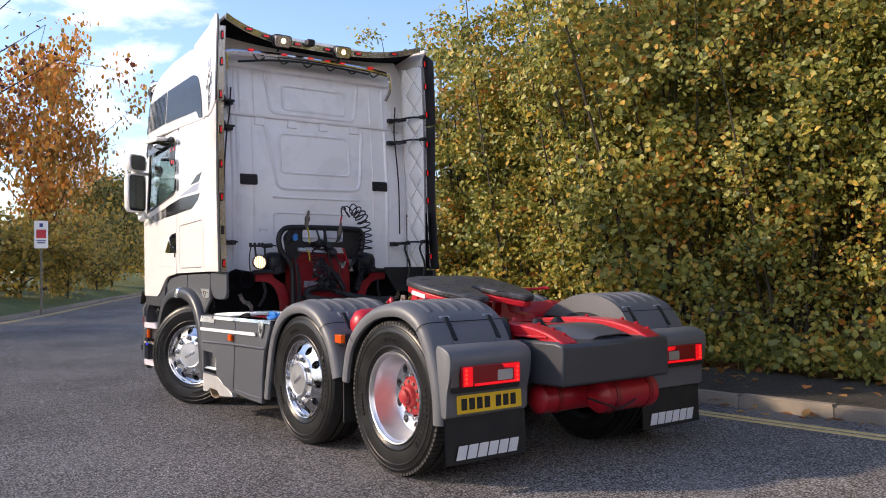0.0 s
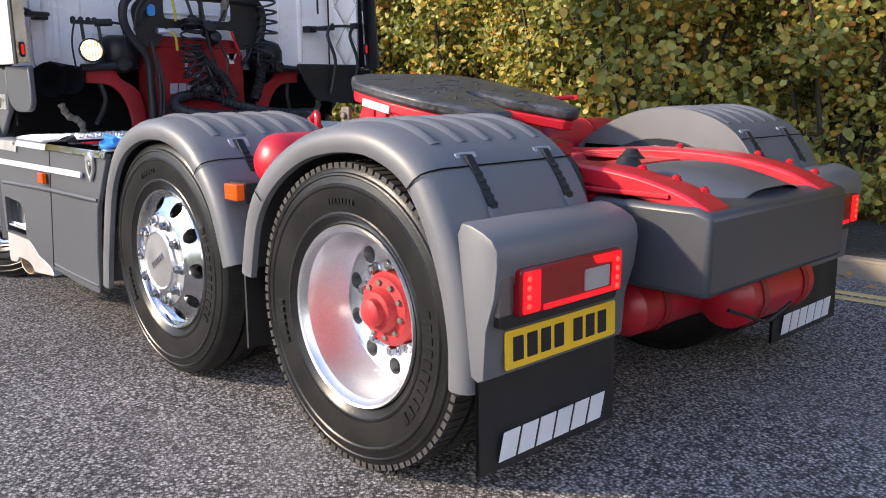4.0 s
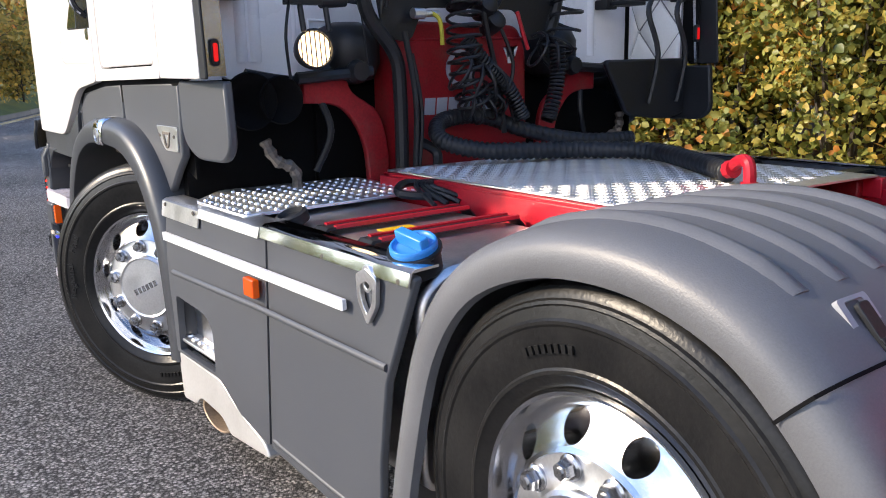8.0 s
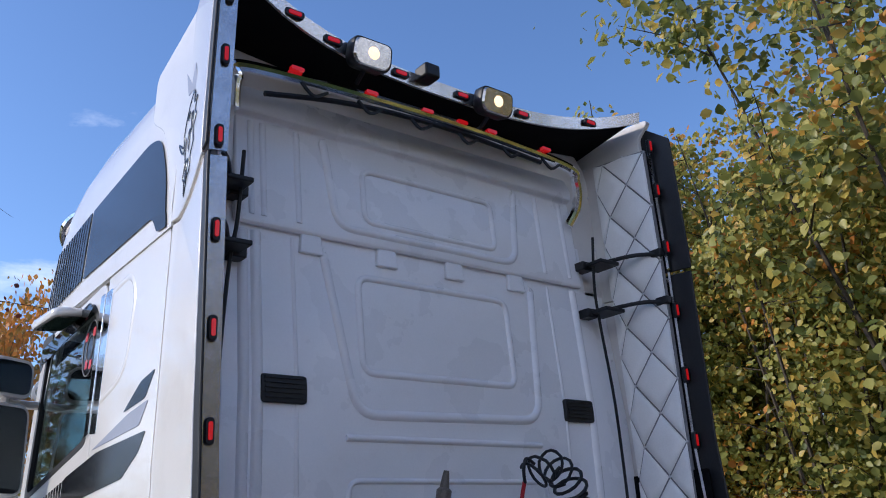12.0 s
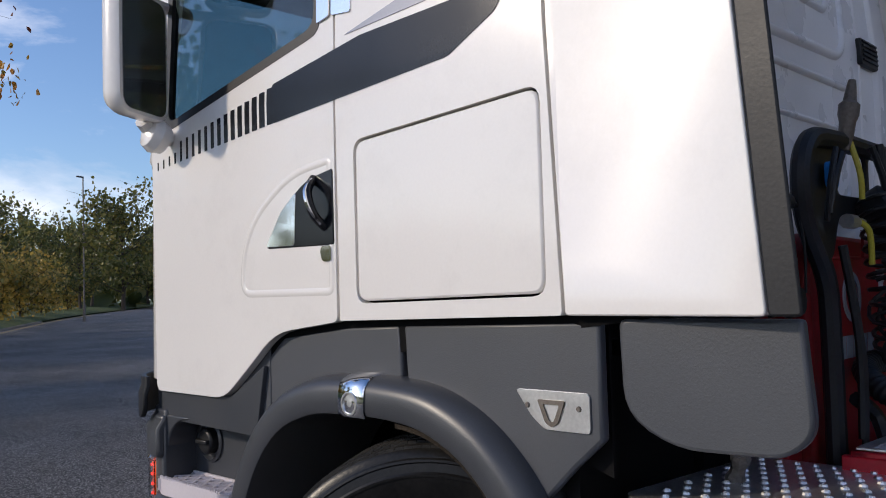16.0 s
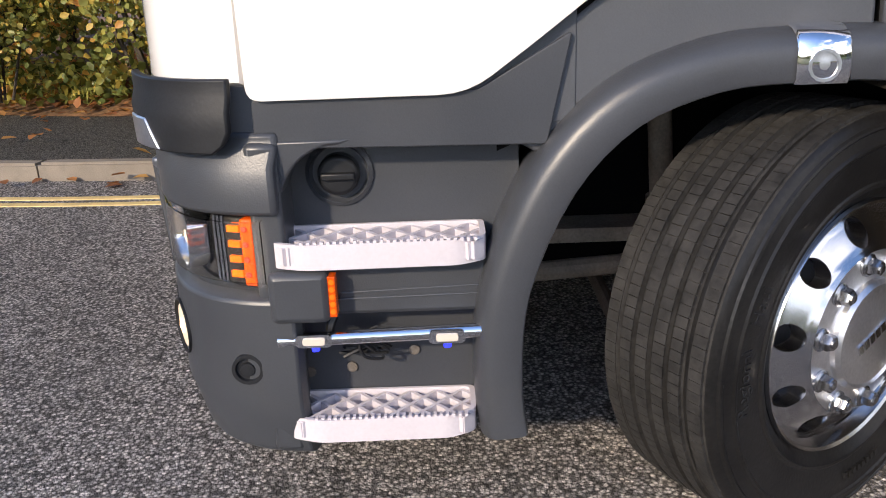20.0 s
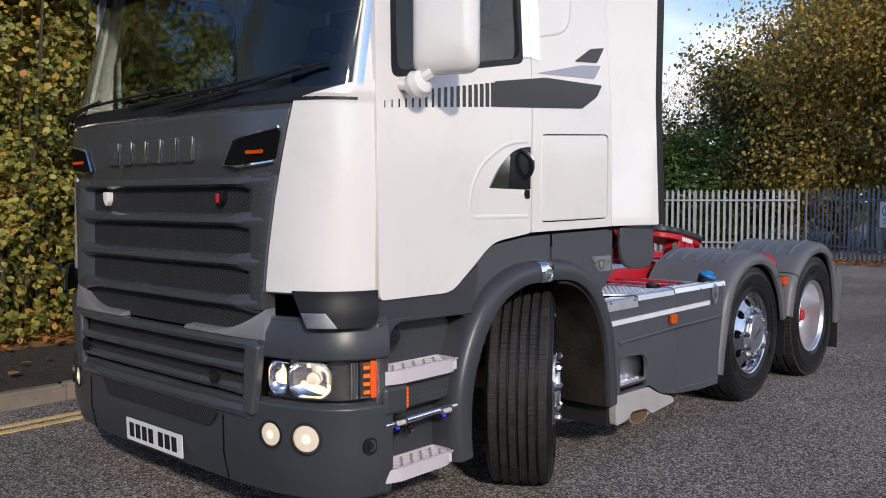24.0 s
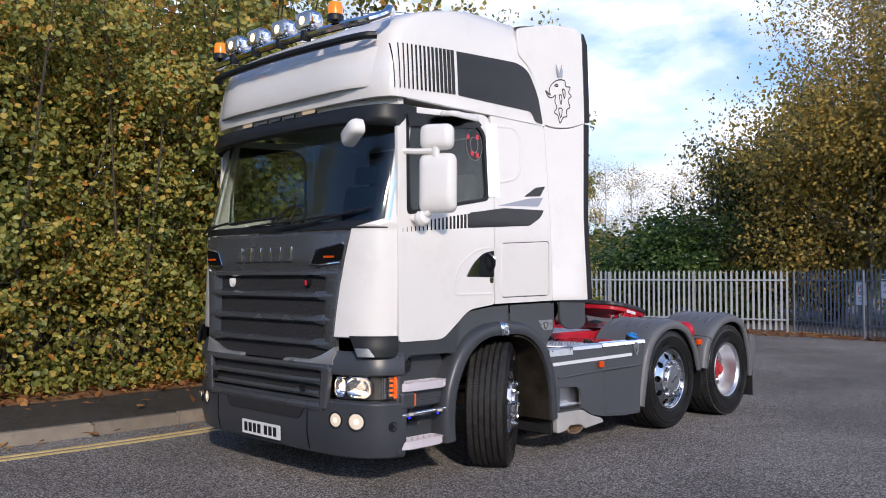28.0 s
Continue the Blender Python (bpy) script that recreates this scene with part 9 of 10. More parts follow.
# ---- the lorry: skirts, tanks, deck and the gear behind the cab ----
def skirts():
    for s in (-1, 1):
        X = 1.250
        # front skirt piece with the step opening, rear skirt piece
        hole = rnd([(3.245, 0.395), (2.93, 0.395), (2.93, 0.545), (2.985, 0.585), (3.245, 0.60)], [0.01, 0.02, 0.04, 0.03, 0.02])
        a = [(3.345, 0.93), (2.548, 0.93), (2.548, 0.275), (2.75, 0.31), (2.90, 0.385), (3.28, 0.385), (3.30, 0.60), (3.325, 0.75)]
        b = [(2.540, 0.93), (1.815, 0.93), (1.90, 0.66), (1.935, 0.45), (1.945, 0.24), (2.2, 0.245), (2.540, 0.272)]
        for nm, q, hs in (("skirt_panel", a, [hole]), ("skirt_panel", b, [])):
            bm = nb()
            plate(bm, rnd(q, 0.012, 2), "x", s * X, -s * 0.025, hs)
            for v in bm.verts:
                if v.co.z > 0.70:
                    v.co.x -= s * 0.03 * (v.co.z - 0.70) / 0.23
            part(nm, bm, GREY, LORRY, "grey side skirt panel with a pressed crease", bevel=0.006)
        bm = nb()
        for z0, y0, y1 in ((0.70, 3.26, 1.90),):
            bead(bm, [(s * (X - 0.002), y0, z0 - 0.02), (s * (X - 0.002), (y0 + y1) / 2, z0), (s * (X - 0.002), y1, z0 + 0.005)], 0.022, 0.007, (s, 0, 0), closed=False)
        bead(bm, [(s * (X - 0.002), y, z) for y, z in ((2.52, 0.30), (2.2, 0.285), (1.96, 0.28))], 0.02, 0.006, (s, 0, 0), closed=False)
        part("skirt_crease", bm, GREY, LORRY, sharp=80)
        bm = nb()
        plate(bm, rnd([(3.33, 0.787), (2.085, 0.800), (2.085, 0.828), (3.335, 0.815)], 0.004), "x", s * (X - 0.014), s * 0.012)
        part("pale_stripe", bm, STRIPE, LORRY, "thin silver-white stripe along the skirt")
        # bright angle along the top edge
        for y0, y1, z in ((3.36, 3.025, 0.925), (3.02, 2.57, 0.935), (2.56, 1.82, 0.94)):
            bm = nb()
            rr = [[Vector((s * 1.232, y, z - 0.055 if y1 == 3.025 else z - 0.03)), Vector((s * 1.236, y, z - 0.055 if y1 == 3.025 else z - 0.03)), Vector((s * 1.228, y, z)), Vector((s * 1.214, y, z + 0.008)), Vector((s * 1.15, y, z + 0.010)), Vector((s * 1.15, y, z + 0.004)), Vector((s * 1.222, y, z))] for y in (y0, y1)]
            loft(bm, rr)
            part("edge_strip", bm, CHROME if y1 < 2.5 else ALUDULL, LORRY, "bright metal edge strip", sharp=30)
        for y in (3.32, 3.06, 2.2, 1.86):
            bm = nb()
            lathe(bm, [(0.008, 0), (0.006, 0.004), (0, 0.004)], 8, pose(s * 1.232, y, 0.915, 0, s * 90, 0))
            part("screw", bm, STEEL, LORRY)
        # marker lamp, shield badge
        bm = nb()
        plate(bm, rrect(2.572, 2.640, 0.728, 0.784, 0.006), "x", s * (X - 0.012), s * 0.022)
        part("side_marker", bm, ORANGE, LORRY, "orange side marker lamp", bevel=0.004)
        bm = nb()
        sh = rnd([(2.03, 0.905), (1.985, 0.925), (1.94, 0.905), (1.945, 0.84), (1.985, 0.785), (2.025, 0.84)], 0.012)
        plate(bm, sh, "x", s * 1.229, s * 0.012, [rnd([(2.012, 0.88), (1.985, 0.895), (1.958, 0.88), (1.962, 0.845), (1.985, 0.812), (2.008, 0.845)], 0.008)])
        for z in (0.905, 0.932):
            lathe(bm, [(0.02, 0), (0.02, 0.010), (0.010, 0.010), (0.010, 0)], 12, pose(s * 1.228, 1.985, z - 0.03 + 0.01, 0, s * 90, 0), wrap=True)
        part("shield_badge", bm, ALUDULL, LORRY, "small metal shield badge", bevel=0.002)
        # step plate in the opening, silver lower moulding with exhaust outlet
        bm = nb()
        box(bm, s * 1.02, s * 1.24, 2.92, 3.26, 0.425, 0.437)
        sp = part("skirt_step", bm, CHEQUER, LORRY, "perforated metal step in the skirt", bevel=0.003)
        bm = nb()
        for i in range(4):
            for j in range(6):
                lathe(bm, [(0.014, 0), (0.011, 0.006), (0.007, 0.006), (0.007, 0)], 8, pose(s * (1.06 + i * 0.05), 2.955 + j * 0.054 + (0.027 if i % 2 else 0), 0.437), wrap=True)
        tagged(part("raised_hole", bm, CHEQUER, sp), kind="stuff")
        bm = nb()
        box(bm, s * 0.95, s * 1.0, 2.9, 3.28, 0.39, 0.62)
        box(bm, s * 1.0, s * 1.22, 2.9, 3.28, 0.60, 0.62)
        part("step_back", bm, BLACK, LORRY)
        q = rnd([(3.285, 0.38), (2.90, 0.375), (2.78, 0.315), (2.60, 0.265), (2.56, 0.225), (2.86, 0.20), (2.92, 0.245), (3.10, 0.255), (3.15, 0.215), (3.27, 0.205)], [0.02, 0.04, 0.05, 0.02, 0.02, 0.02, 0.04, 0.04, 0.02, 0.02])
        bm = nb()
        plate(bm, q, "x", s * 1.245, -s * 0.05)
        lm = part("lower_moulding", bm, PALESILVER, LORRY, "pale silver moulding below the skirt step", bevel=0.012)
        bm = nb()
        rr = []
        for k, x in ((1.0, 1.10), (1.0, 1.236), (0.86, 1.238), (0.82, 1.12)):
            rr.append([Vector((s * x, 2.995 + 0.12 * k * math.cos(a), 0.222 + 0.055 * k * math.sin(a))) for a in [2 * math.pi * j / 24 for j in range(24)]])
        loft(bm, rr)
        part("exhaust_outlet", bm, SOOTY, lm, "sooty exhaust outlet", bevel=0.01)


def tanks():
    for s in (-1, 1):
        bm = nb()
        sec = rnd([(s * 0.55, 0.36), (s * 1.18, 0.36), (s * 1.18, 0.86), (s * 1.10, 0.925), (s * 0.60, 0.925), (s * 0.55, 0.86)], 0.09, 5)
        plate(bm, sec, "y", 1.86, 1.42)
        tk = part("fuel_tank", bm, ALUDULL, LORRY, "dull aluminium fuel tank", bevel=0.015)
        for y in (2.42, 2.19) if s < 0 else (2.5, 2.0):
            bm = nb()
            path = [(0.54, 0.55), (0.54, 0.87), (0.60, 0.935), (1.10, 0.935), (1.185, 0.87), (1.19, 0.75)]
            rr = [[Vector((s * x, y - 0.032, z)), Vector((s * x, y + 0.032, z)), Vector((s * x * 1.004, y + 0.032, z + 0.008)), Vector((s * x * 1.004, y - 0.032, z + 0.008))] for x, z in path]
            loft(bm, rr)
            st = part("tank_strap", bm, BLACK, tk, "black strap edged in red")
            if s < 0:
                for d in (-0.026, 0.026):
                    bm = nb()
                    box(bm, -1.08, -0.60, y + d - 0.008, y + d + 0.008, 0.938, 0.948)
                    part("strap_edge", bm, RED, tk)
    bm = nb()
    box(bm, -0.97, -0.86, 2.27, 2.35, 0.926, 0.928)
    part("yellow_label", bm, YELLOWPL, LORRY)
    bm = nb()
    box(bm, -1.00, -0.93, 2.26, 2.30, 0.926, 0.9285)
    part("red_label", bm, SIGNRED, LORRY)
    # blue filler cap on a black neck
    bm = nb()
    lathe(bm, [(0.058, 0), (0.060, 0.045), (0.066, 0.05), (0.066, 0.058), (0.05, 0.058)], 26, pose(-1.13, 1.925, 0.915, 8, -18, 0))
    nk = part("filler_neck", bm, BLACK, LORRY)
    bm = nb()
    m = pose(-1.13, 1.925, 0.915, 8, -18, 0)
    lathe(bm, [(0.057, 0.05), (0.058, 0.072), (0.052, 0.078), (0.044, 0.068), (0, 0.068)], 26, m)
    box(bm, -0.013, 0.013, -0.05, 0.05, 0.066, 0.098, m)
    part("filler_cap", bm, BLUECAP, LORRY, "blue plastic filler cap with a grip bar", bevel=0.004)
    bm = nb()
    lathe(bm, [(0.05, 0), (0.05, 0.03), (0.04, 0.035), (0.035, 0.02), (0, 0.02)], 18, pose(-1.10, 2.60, 0.93, 0, -20, 0))
    part("small_cap", bm, BLACK, LORRY)
    bm = nb()
    tube(bm, spline([(-0.55, 2.55, 0.95), (-0.70, 2.62, 0.97), (-0.62, 2.70, 0.99), (-0.5, 2.66, 0.97), (-0.45, 2.5, 0.95)], 5), 0.014, 6)
    part("cable", bm, BLACK, LORRY)
    for k in range(4):
        bm = nb()
        tube(bm, spline([(-0.5 - 0.05 * k, 2.50, 0.94), (-0.6, 2.58 + 0.03 * k, 0.99), (-0.46, 2.72 - 0.04 * k, 0.98), (-0.42, 2.45, 0.94)], 5), 0.009, 6)
        part("cable", bm, BLACK, LORRY)
    # perforated cover sheet over the tank front
    bm = nb()
    plate(bm, rnd([(-1.205, 2.72), (-0.50, 2.74), (-0.50, 3.22), (-1.05, 3.27), (-1.205, 3.10)], 0.02), "z", 0.940, 0.010)
    ts = part("perforated_sheet", bm, CHEQUER, LORRY, "perforated aluminium walkway sheet", bevel=0.002)
    bm = nb()
    for i in range(14):
        for j in range(11):
            x, y = -1.18 + i * 0.049, 2.745 + j * 0.046 + (0.023 if i % 2 else 0)
            if x + 1.19 < (y - 3.08) * 0.9 or y > 3.22:
                continue
            lathe(bm, [(0.0105, 0), (0.008, 0.005), (0.005, 0.005), (0.005, 0.0)], 8, pose(x, y, 0.950), wrap=True)
    tagged(part("raised_hole", bm, CHEQUER, ts), kind="stuff")
    # central chequer-plate deck on the red frame
    bm = nb()
    plate(bm, [(-0.53, 1.74), (0.50, 1.66), (0.52, 2.90), (-0.53, 2.95)], "z", 0.998, 0.008)
    dk = part("deck_plate", bm, CHEQUER, LORRY, "bright chequer-plate deck", bevel=0.002)
    bm = nb()
    for i in range(26):
        for j in range(31):
            x, y = -0.505 + i * 0.039, 1.77 + j * 0.0375
            if y < 1.74 - (x + 0.53) * 0.07 or y > 2.92:
                continue
            a = 90 if (i + j) % 2 else 0
            m = pose(x, y, 1.006, 0, 0, a)
            for d in (-0.0115, 0, 0.0115):
                r = [[Vector((d + u * k, v * k2, z)) for u, v in ((-0.0032, -0.016), (0.0032, -0.016), (0.0032, 0.016), (-0.0032, 0.016))] for k, k2, z in ((1.3, 1.0, 0), (0.6, 0.8, 0.0034))]
                rings = [[bm.verts.new(m @ p) for p in q] for q in r]
                ring_faces(bm, rings, True)
                bm.faces.new(rings[1])
    tagged(part("tread_pattern", bm, CHEQUER, dk), kind="stuff")
    bm = nb()
    for x0, x1, y0, y1 in ((-0.54, -0.50, 1.72, 2.96), (0.49, 0.53, 1.64, 2.92), (-0.54, 0.53, 2.92, 2.96)):
        box(bm, x0, x1, y0, y1, 0.93, 0.997)
    box(bm, -0.545, -0.52, 1.3, 2.98, 0.85, 0.985)
    part("deck_frame", bm, RED, LORRY, "red frame under the deck", bevel=0.004)
    bm = nb()
    box(bm, 0.50, 0.53, 1.0, 2.9, 0.86, 0.96)
    part("far_rail", bm, RED, LORRY)
    # corrugated black hose lying on the deck, red elbow
    bm = nb()
    line = spline([(-0.02, 1.86, 1.045), (0.14, 2.10, 1.045), (0.30, 2.40, 1.045), (0.20, 2.62, 1.045), (0.0, 2.72, 1.05), (-0.2, 2.80, 1.06), (-0.30, 2.92, 1.10), (-0.22, 3.02, 1.16), (-0.02, 3.02, 1.17), (0.18, 2.95, 1.10), (0.42, 2.86, 1.05), (0.66, 2.82, 1.045)], 26)
    n = len(line)
    tube(bm, line, lambda t: 0.030 + (0.004 if int(t * n) % 3 else -0.002), 10)
    part("suction_hose", bm, BLACK, LORRY, "black corrugated hose coiled on the deck", sharp=80)
    bm = nb()
    tube(bm, spline([(-0.06, 1.76, 1.006), (-0.06, 1.76, 1.055), (-0.055, 1.772, 1.085), (-0.035, 1.81, 1.085), (-0.015, 1.86, 1.055)], 6), 0.019, 10)
    lathe(bm, [(0.032, 0), (0.032, 0.008), (0.025, 0.010), (0.025, 0.022), (0.019, 0.024)], 14, pose(-0.06, 1.76, 1.006))
    lathe(bm, [(0.028, -0.014), (0.028, 0.014)], 10, along((-0.02, 1.85, 1.055), (0.0, 1.9, 1.045))[0])
    part("red_elbow", bm, RED, LORRY, "red anodised elbow fitting")


def coil(bm, pts, R, turns, r=0.0075, k=14):
    line = spline(pts, 8)
    out, n = [], turns * k
    for i in range(n + 1):
        f = i / n * (len(line) - 1)
        a = int(min(f, len(line) - 2))
        p = line[a].lerp(line[a + 1], f - a)
        d = (line[a + 1] - line[a]).normalized()
        u = d.orthogonal().normalized() if abs(d.z) < 0.9 else (Vector((1, 0, 0)) - d * d.x).normalized()
        v = d.cross(u)
        t = 2 * math.pi * i / k
        out.append(p + R * (math.cos(t) * u + math.sin(t) * v))
    tube(bm, out, r, 6)


def gear():
    # red engine cover, with pale marks
    bm = nb()
    plate(bm, rnd([(-0.38, 0.90), (0.31, 0.90), (0.30, 1.44), (0.25, 1.53), (-0.33, 1.545), (-0.38, 1.50)], 0.03), "y", 3.10, 0.16)
    ec = part("engine_cover", bm, REDDIRT, LORRY, "red engine cover behind the cab", bevel=0.015)
    bm = nb()
    bead(bm, [(0.06, 3.099, 1.56), (0.05, 3.099, 1.48), (0.30, 3.099, 1.475)], 0.012, 0.006, (0, -1, 0), closed=False)
    bead(bm, [(-0.38, 3.099, 1.47), (0.03, 3.099, 1.475)], 0.01, 0.004, (0, -1, 0), closed=False)
    part("cover_crease", bm, REDDIRT, ec)
    bm = nb()
    plate(bm, [(0.17, 1.44), (0.19, 1.40), (0.21, 1.42), (0.235, 1.40), (0.25, 1.445), (0.23, 1.435), (0.225, 1.375), (0.195, 1.375), (0.185, 1.43)], "y", 3.096, 0.004)
    part("pale_mark", bm, STRIPE, ec)
    block_mark(ec, pose(-0.07, 3.097, 1.215, 90, 0, 0), 0.36, 0.065, GREYDECAL, slant=0.1)
    bm = nb()
    lathe(bm, [(0.075, 0), (0.075, 0.004), (0.055, 0.004), (0.055, 0)], 20, pose(-0.06, 3.099, 1.36, 90, 0, 0), wrap=True)
    part("pale_ring", bm, GREYDECAL, ec)
    # dark hoop that carries the couplings
    bm = nb()
    tube(bm, spline([(-0.40, 3.04, 0.93), (-0.40, 3.04, 1.28), (-0.42, 3.04, 1.42), (-0.53, 3.04, 1.56), (-0.55, 3.04, 1.68), (-0.50, 3.04, 1.765), (-0.38, 3.04, 1.79), (-0.05, 3.04, 1.79), (0.30, 3.04, 1.785), (0.39, 3.04, 1.765), (0.425, 3.04, 1.68), (0.40, 3.04, 1.55), (0.34, 3.04, 1.44)], 5), 0.027, 10)
    hp = part("hose_hoop", bm, BLACK, LORRY, "dark tubular hoop for the trailer hoses")
    bm = nb()
    plate(bm, rnd([(-0.46, 1.48), (-0.34, 1.46), (-0.28, 1.59), (0.20, 1.59), (0.24, 1.46), (0.38, 1.49), (0.41, 1.72), (0.33, 1.78), (-0.42, 1.78), (-0.50, 1.70)], 0.04), "y", 3.045, 0.012, [rrect(-0.285, -0.04, 1.645, 1.768, 0.03), rrect(-0.02, 0.19, 1.645, 1.768, 0.03)])
    part("hoop_plate", bm, BLACK, hp, bevel=0.003)
    bm = nb()
    plate(bm, rrect(-0.405, -0.355, 1.655, 1.725, 0.02), "y", 3.015, 0.02)
    part("blue_cap", bm, BLUECAP, hp)
    for x, z, kind in ((-0.245, 1.865, 0), (0.13, 1.745, 1), (0.03, 1.54, 2), (-0.36, 1.565, 3), (-0.01, 1.60, 2), (-0.12, 1.63, 2)):
        bm = nb()
        if kind in (0, 1):
            lathe(bm, [(0.012, -0.10), (0.020, -0.06), (0.022, -0.02), (0.028, 0.0), (0.028, 0.03), (0.018, 0.04), (0.012, 0.09), (0.010, 0.10)], 10, pose(x, 3.02, z, 6, 8, 0))
            part("air_coupling", bm, STEEL, hp, "grey metal air coupling")
        elif kind == 2:
            lathe(bm, [(0.02, -0.08), (0.035, -0.06), (0.042, -0.01), (0.042, 0.02), (0.03, 0.03), (0, 0.035)], 12, pose(x, 2.99, z, 60, 0, 0))
            part("electric_plug", bm, BLACK, hp, "black electric plug")
        else:
            lathe(bm, [(0.02, 0), (0.02, 0.05), (0.012, 0.06), (0.012, 0.12)], 10, pose(x, 3.0, z, 0, 90, 0))
            part("air_coupling", bm, ALUDULL, hp)
    for pts, ma in (([(-0.24, 3.02, 1.79), (-0.235, 3.0, 1.70), (-0.23, 3.0, 1.63)], HOSEYELLOW), ([(-0.28, 3.0, 1.57), (-0.25, 2.98, 1.54), (-0.24, 2.98, 1.45)], HOSEYELLOW), ([(0.15, 3.0, 1.93), (0.145, 3.02, 1.86), (0.135, 3.02, 1.78)], RED), ([(0.16, 3.0, 1.58), (0.19, 3.0, 1.50), (0.22, 3.0, 1.43)], RED)):
        bm = nb()
        tube(bm, spline(pts, 5), 0.0085, 8)
        part("hose_end", bm, ma, hp)
    # coiled air lines
    for pts, R, turns, r in (([(0.17, 2.98, 1.94), (0.25, 2.96, 1.985), (0.33, 2.96, 1.945)], 0.060, 4, 0.0065), ([(0.33, 2.96, 1.945), (0.39, 2.97, 1.86), (0.42, 2.98, 1.72), (0.42, 2.98, 1.56), (0.37, 2.98, 1.40)], 0.066, 10, 0.0075), ([(-0.13, 2.98, 1.64), (-0.15, 2.96, 1.50), (-0.15, 2.95, 1.36), (-0.10, 2.96, 1.22)], 0.066, 11, 0.0065), ([(-0.14, 2.96, 1.47), (-0.06, 2.93, 1.37), (0.05, 2.93, 1.28), (0.12, 2.92, 1.16)], 0.024, 30, 0.0065), ([(-0.02, 2.98, 1.30), (0.0, 2.97, 1.24), (0.05, 2.97, 1.20)], 0.034, 6, 0.006), ([(0.36, 2.97, 1.46), (0.34, 2.95, 1.30), (0.28, 2.94, 1.14)], 0.028, 22, 0.0065), ([(-0.20, 2.95, 1.36), (-0.10, 2.94, 1.30), (0.0, 2.95, 1.33)], 0.075, 4, 0.006), ([(-0.16, 2.95, 1.22), (-0.08, 2.94, 1.20), (0.0, 2.95, 1.24)], 0.055, 4, 0.006), ([(0.22, 2.97, 1.44), (0.30, 2.96, 1.40), (0.36, 2.96, 1.46)], 0.07, 3, 0.0065)):
        bm = nb()
        coil(bm, pts, R, turns, r)
        part("coiled_air_line", bm, BLACK, LORRY, "black coiled air line")
    for pts, r in (([(0.15, 3.0, 1.92), (0.13, 2.98, 1.97), (0.14, 2.97, 2.01), (0.18, 2.97, 1.99)], 0.007), ([(-0.06, 3.0, 1.80), (-0.03, 2.98, 1.55), (0.03, 2.97, 1.30), (0.06, 2.97, 1.10)], 0.011), ([(0.02, 2.98, 1.58), (0.06, 2.97, 1.64), (0.11, 2.99, 1.71)], 0.009), ([(-0.16, 2.99, 1.78), (-0.14, 2.97, 1.69), (-0.13, 2.97, 1.64)], 0.010), ([(0.05, 2.98, 1.52), (0.10, 2.96, 1.38), (0.08, 2.96, 1.24), (0.12, 2.96, 1.12)], 0.008), ([(-0.48, 3.0, 1.58), (-0.45, 2.99, 1.68), (-0.40, 2.99, 1.74)], 0.010), ([(-0.50, 3.0, 1.56), (-0.49, 2.99, 1.66), (-0.44, 2.99, 1.75)], 0.008), ([(-0.40, 3.0, 1.50), (-0.37, 2.98, 1.25), (-0.38, 2.98, 1.0)], 0.012), ([(-0.37, 3.0, 1.42), (-0.345, 2.98, 1.2), (-0.37, 2.98, 0.95)], 0.009), ([(-0.36, 3.0, 1.10), (-0.28, 2.98, 1.05), (-0.30, 2.95, 0.98)], 0.02)):
        bm = nb()
        tube(bm, spline(pts, 6), r, 7)
        part("hose", bm, BLACK, LORRY)
    # lit work lamp with guard and bracket
    lm = pose(-0.755, 3.045, 1.44, 82, 0, -8) @ Matrix.Scale(0.72, 4)
    bm = nb()
    lathe(bm, [(0.05, -0.09), (0.085, -0.06), (0.098, -0.01), (0.098, 0.02), (0.088, 0.022), (0.085, 0.0)], 28, lm)
    wl = part("round_work_lamp", bm, BLACK, LORRY, "round lit work lamp with wire guard")
    bm = nb()
    lathe(bm, [(0.086, 0.002), (0.06, 0.012), (0, 0.018)], 28, lm)
    part("lamp_lens", bm, WARMLIT, wl)
    bm = nb()
    for k in range(-3, 4):
        h = math.sqrt(max(0, 0.09**2 - (k * 0.024) ** 2))
        rod(bm, lm @ Vector((k * 0.024, -h, 0.024)), lm @ Vector((k * 0.024, h, 0.024)), 0.002, 5)
    part("lamp_guard", bm, BLACK, wl)
    bm = nb()
    rod(bm, (-0.72, 3.05, 1.600), (-0.62, 3.05, 1.607), 0.022, 12)
    box(bm, -0.85, -0.72, 3.03, 3.08, 1.590, 1.612)
    for x in (-0.845, -0.80, -0.755, -0.72):
        lathe(bm, [(0.016, 0), (0.016, 0.03), (0.008, 0.035), (0, 0.04)], 8, pose(x, 3.055, 1.595))
    rod(bm, (-0.80, 3.05, 1.59), (-0.80, 3.03, 1.50), 0.010)
    rod(bm, (-0.70, 3.05, 1.59), (-0.70, 3.03, 1.50), 0.010)
    rod(bm, (-0.62, 3.05, 1.607), (-0.555, 3.05, 1.60), 0.008, 6)
    tube(bm, spline([(-0.84, 3.05, 1.60), (-0.87, 3.03, 1.48), (-0.85, 3.05, 1.34)], 4), 0.006, 6)
    tube(bm, spline([(-0.56, 3.05, 1.60), (-0.55, 3.04, 1.50), (-0.53, 3.05, 1.38)], 4), 0.004, 6)
    part("lamp_bracket", bm, BLACK, wl, bevel=0.005)
    # near-black boxes paint shade under the cab; red arched stays, air bags, horns
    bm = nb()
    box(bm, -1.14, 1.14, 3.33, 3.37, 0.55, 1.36)
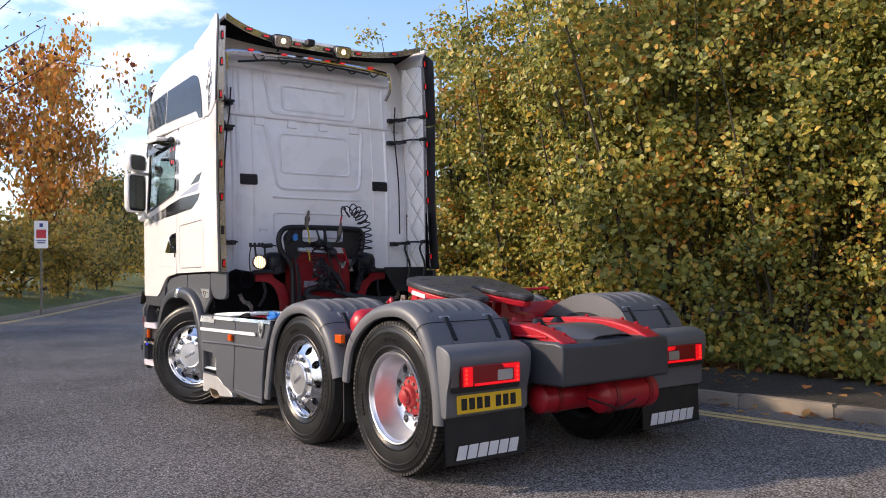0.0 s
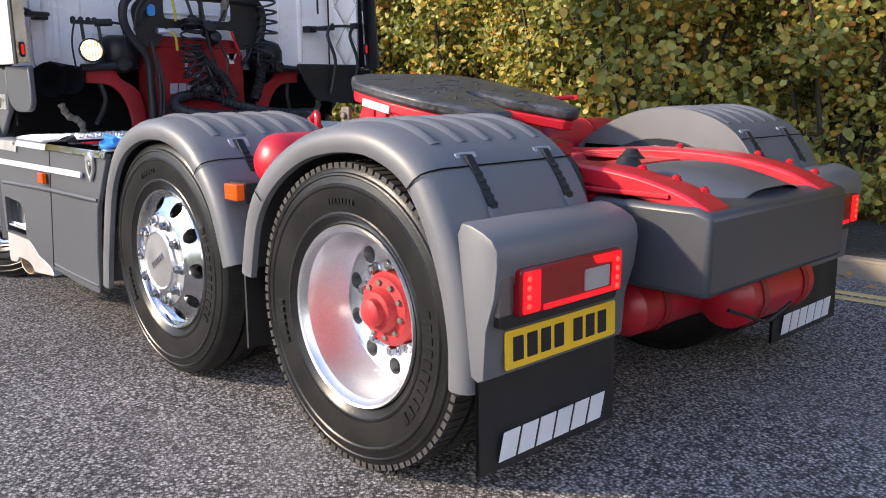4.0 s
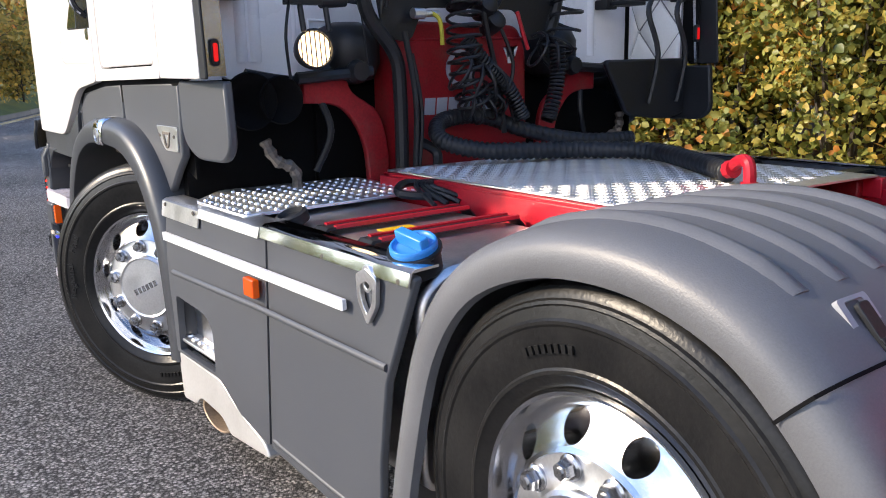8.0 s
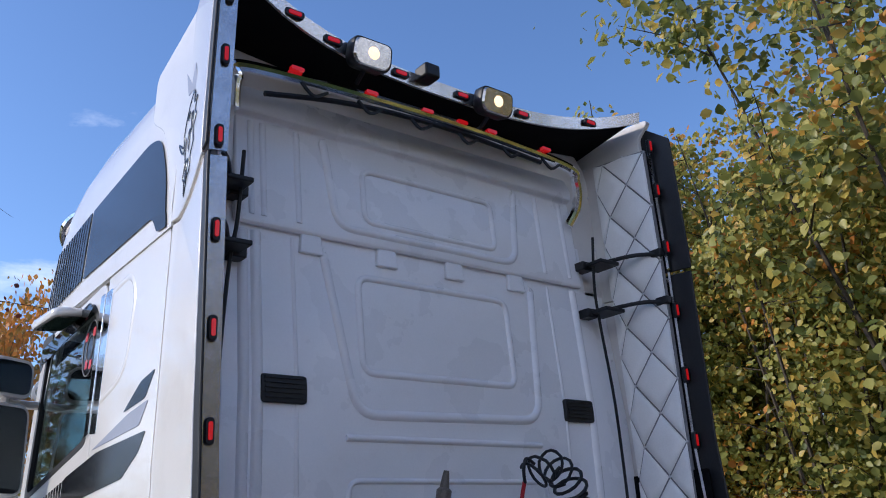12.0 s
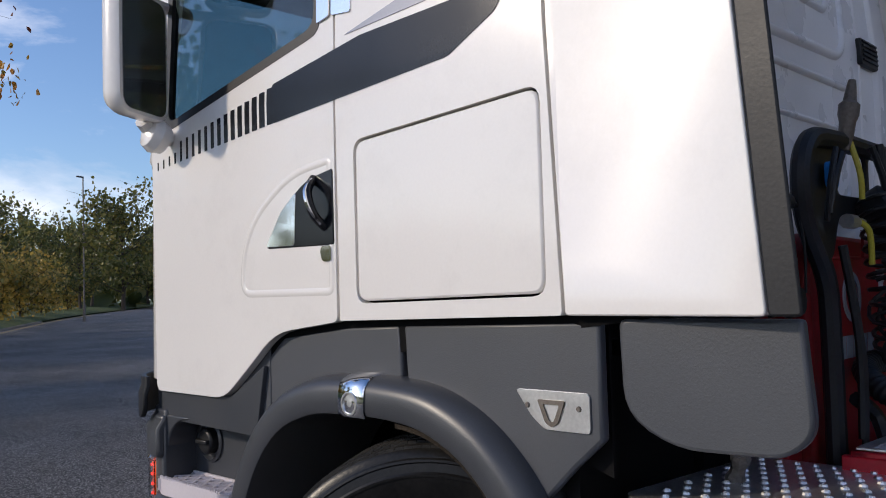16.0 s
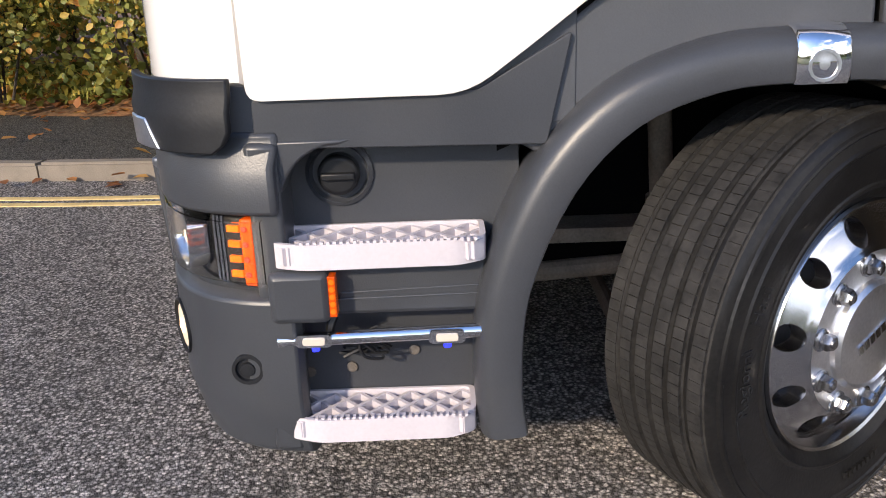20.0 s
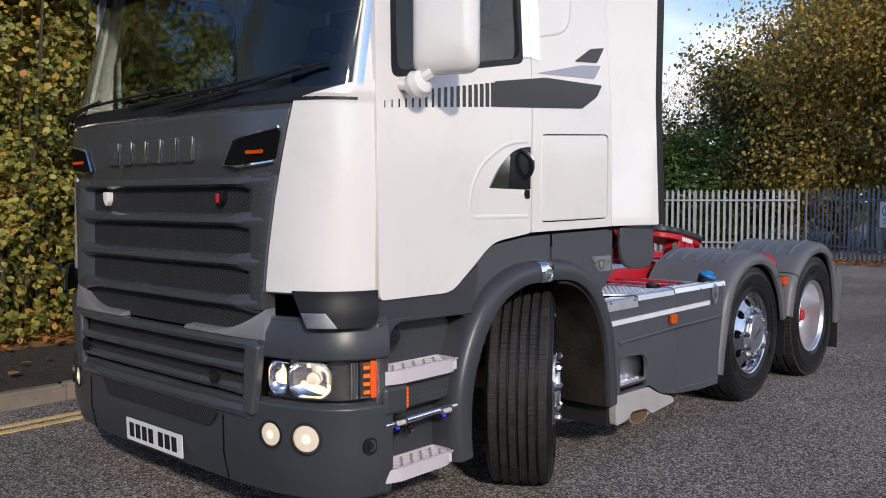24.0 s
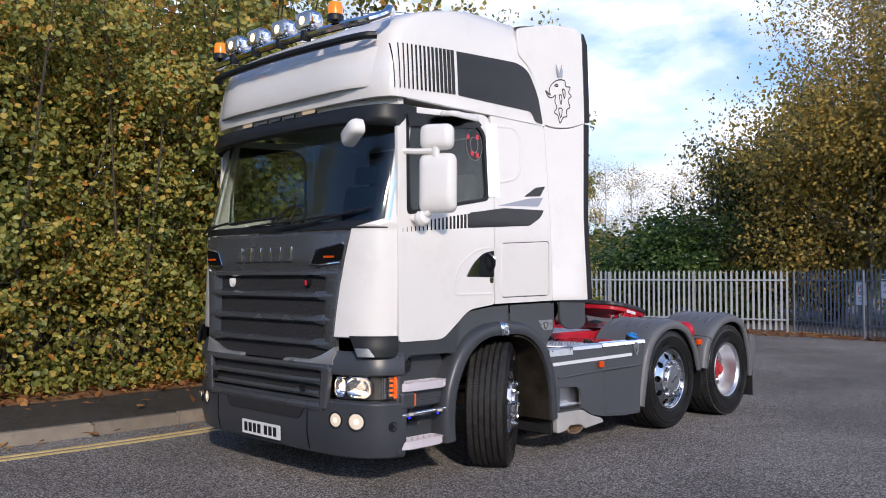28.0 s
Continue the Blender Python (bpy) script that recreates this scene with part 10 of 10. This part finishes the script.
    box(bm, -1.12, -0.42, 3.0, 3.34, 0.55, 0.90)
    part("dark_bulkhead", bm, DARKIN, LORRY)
    for s in (-1, 1):
        bm = nb()
        ou = [(0.49, 0.90), (0.50, 1.05), (0.54, 1.16), (0.62, 1.235), (0.76, 1.25)]
        inn = [(0.76, 1.33), (0.60, 1.345), (0.55, 1.28), (0.44, 1.20), (0.40, 1.05), (0.40, 0.90)]
        O = [(p.x, p.y) for p in spline([Vector((a, b)) for a, b in ou], 4)]
        I = [(p.x, p.y) for p in spline([Vector((a, b)) for a, b in inn], 4)]
        plate(bm, [(s * a, b) for a, b in O + I], "y", 3.13, 0.03)
        part("arched_stay", bm, REDDIRT, LORRY, "red arched cab stay", bevel=0.006)
        bm = nb()
        lathe(bm, [(0.04, -0.13), (0.10, -0.11), (0.125, -0.05), (0.125, 0.03), (0.10, 0.08), (0.05, 0.10)], 22, pose(s * 0.53, 3.2, 1.44))
        part("air_bag", bm, BLACK, LORRY, "black rubber cab air bag", sharp=60)
        bm = nb()
        rod(bm, (s * 0.50, 3.08, 1.36), (s * 0.80, 3.10, 1.34), 0.022, 8)
        lathe(bm, [(0.035, -0.03), (0.045, 0), (0.035, 0.03)], 12, pose(s * 0.56, 3.08, 1.36, 90, 0, 0))
        part("cab_stay_rod", bm, BLACK, LORRY)
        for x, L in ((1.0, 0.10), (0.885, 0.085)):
            # horn colour carries the shade under the cab
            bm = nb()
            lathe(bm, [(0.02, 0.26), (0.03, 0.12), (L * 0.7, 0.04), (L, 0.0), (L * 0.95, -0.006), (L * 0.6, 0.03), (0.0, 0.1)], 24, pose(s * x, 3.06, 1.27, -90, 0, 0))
            part("air_horn", bm, DARKIN, LORRY, "trumpet horn under the cab, darkened with painted shade")
        bm = nb()
        tube(bm, spline([(s * 0.93, 3.12, 1.13), (s * 0.90, 3.10, 1.06), (s * 0.83, 3.10, 1.02), (s * 0.80, 3.14, 0.93)], 8), lambda t: 0.020 + 0.004 * math.sin(37 * t), 8)
        part("foil_pipe", bm, STEEL, LORRY, "pipe wrapped in crumpled foil", sharp=20)
        bm = nb()
        tube(bm, spline([(s * 0.95, 3.2, 1.36), (s * 0.75, 3.18, 1.33), (s * 0.62, 3.16, 1.38)], 5), 0.02, 7)
        tube(bm, spline([(s * 0.70, 3.16, 1.30), (s * 0.66, 3.12, 1.15), (s * 0.72, 3.14, 1.0)], 5), 0.014, 7)
        part("hose", bm, BLACK, LORRY)


skirts()
tanks()
gear()
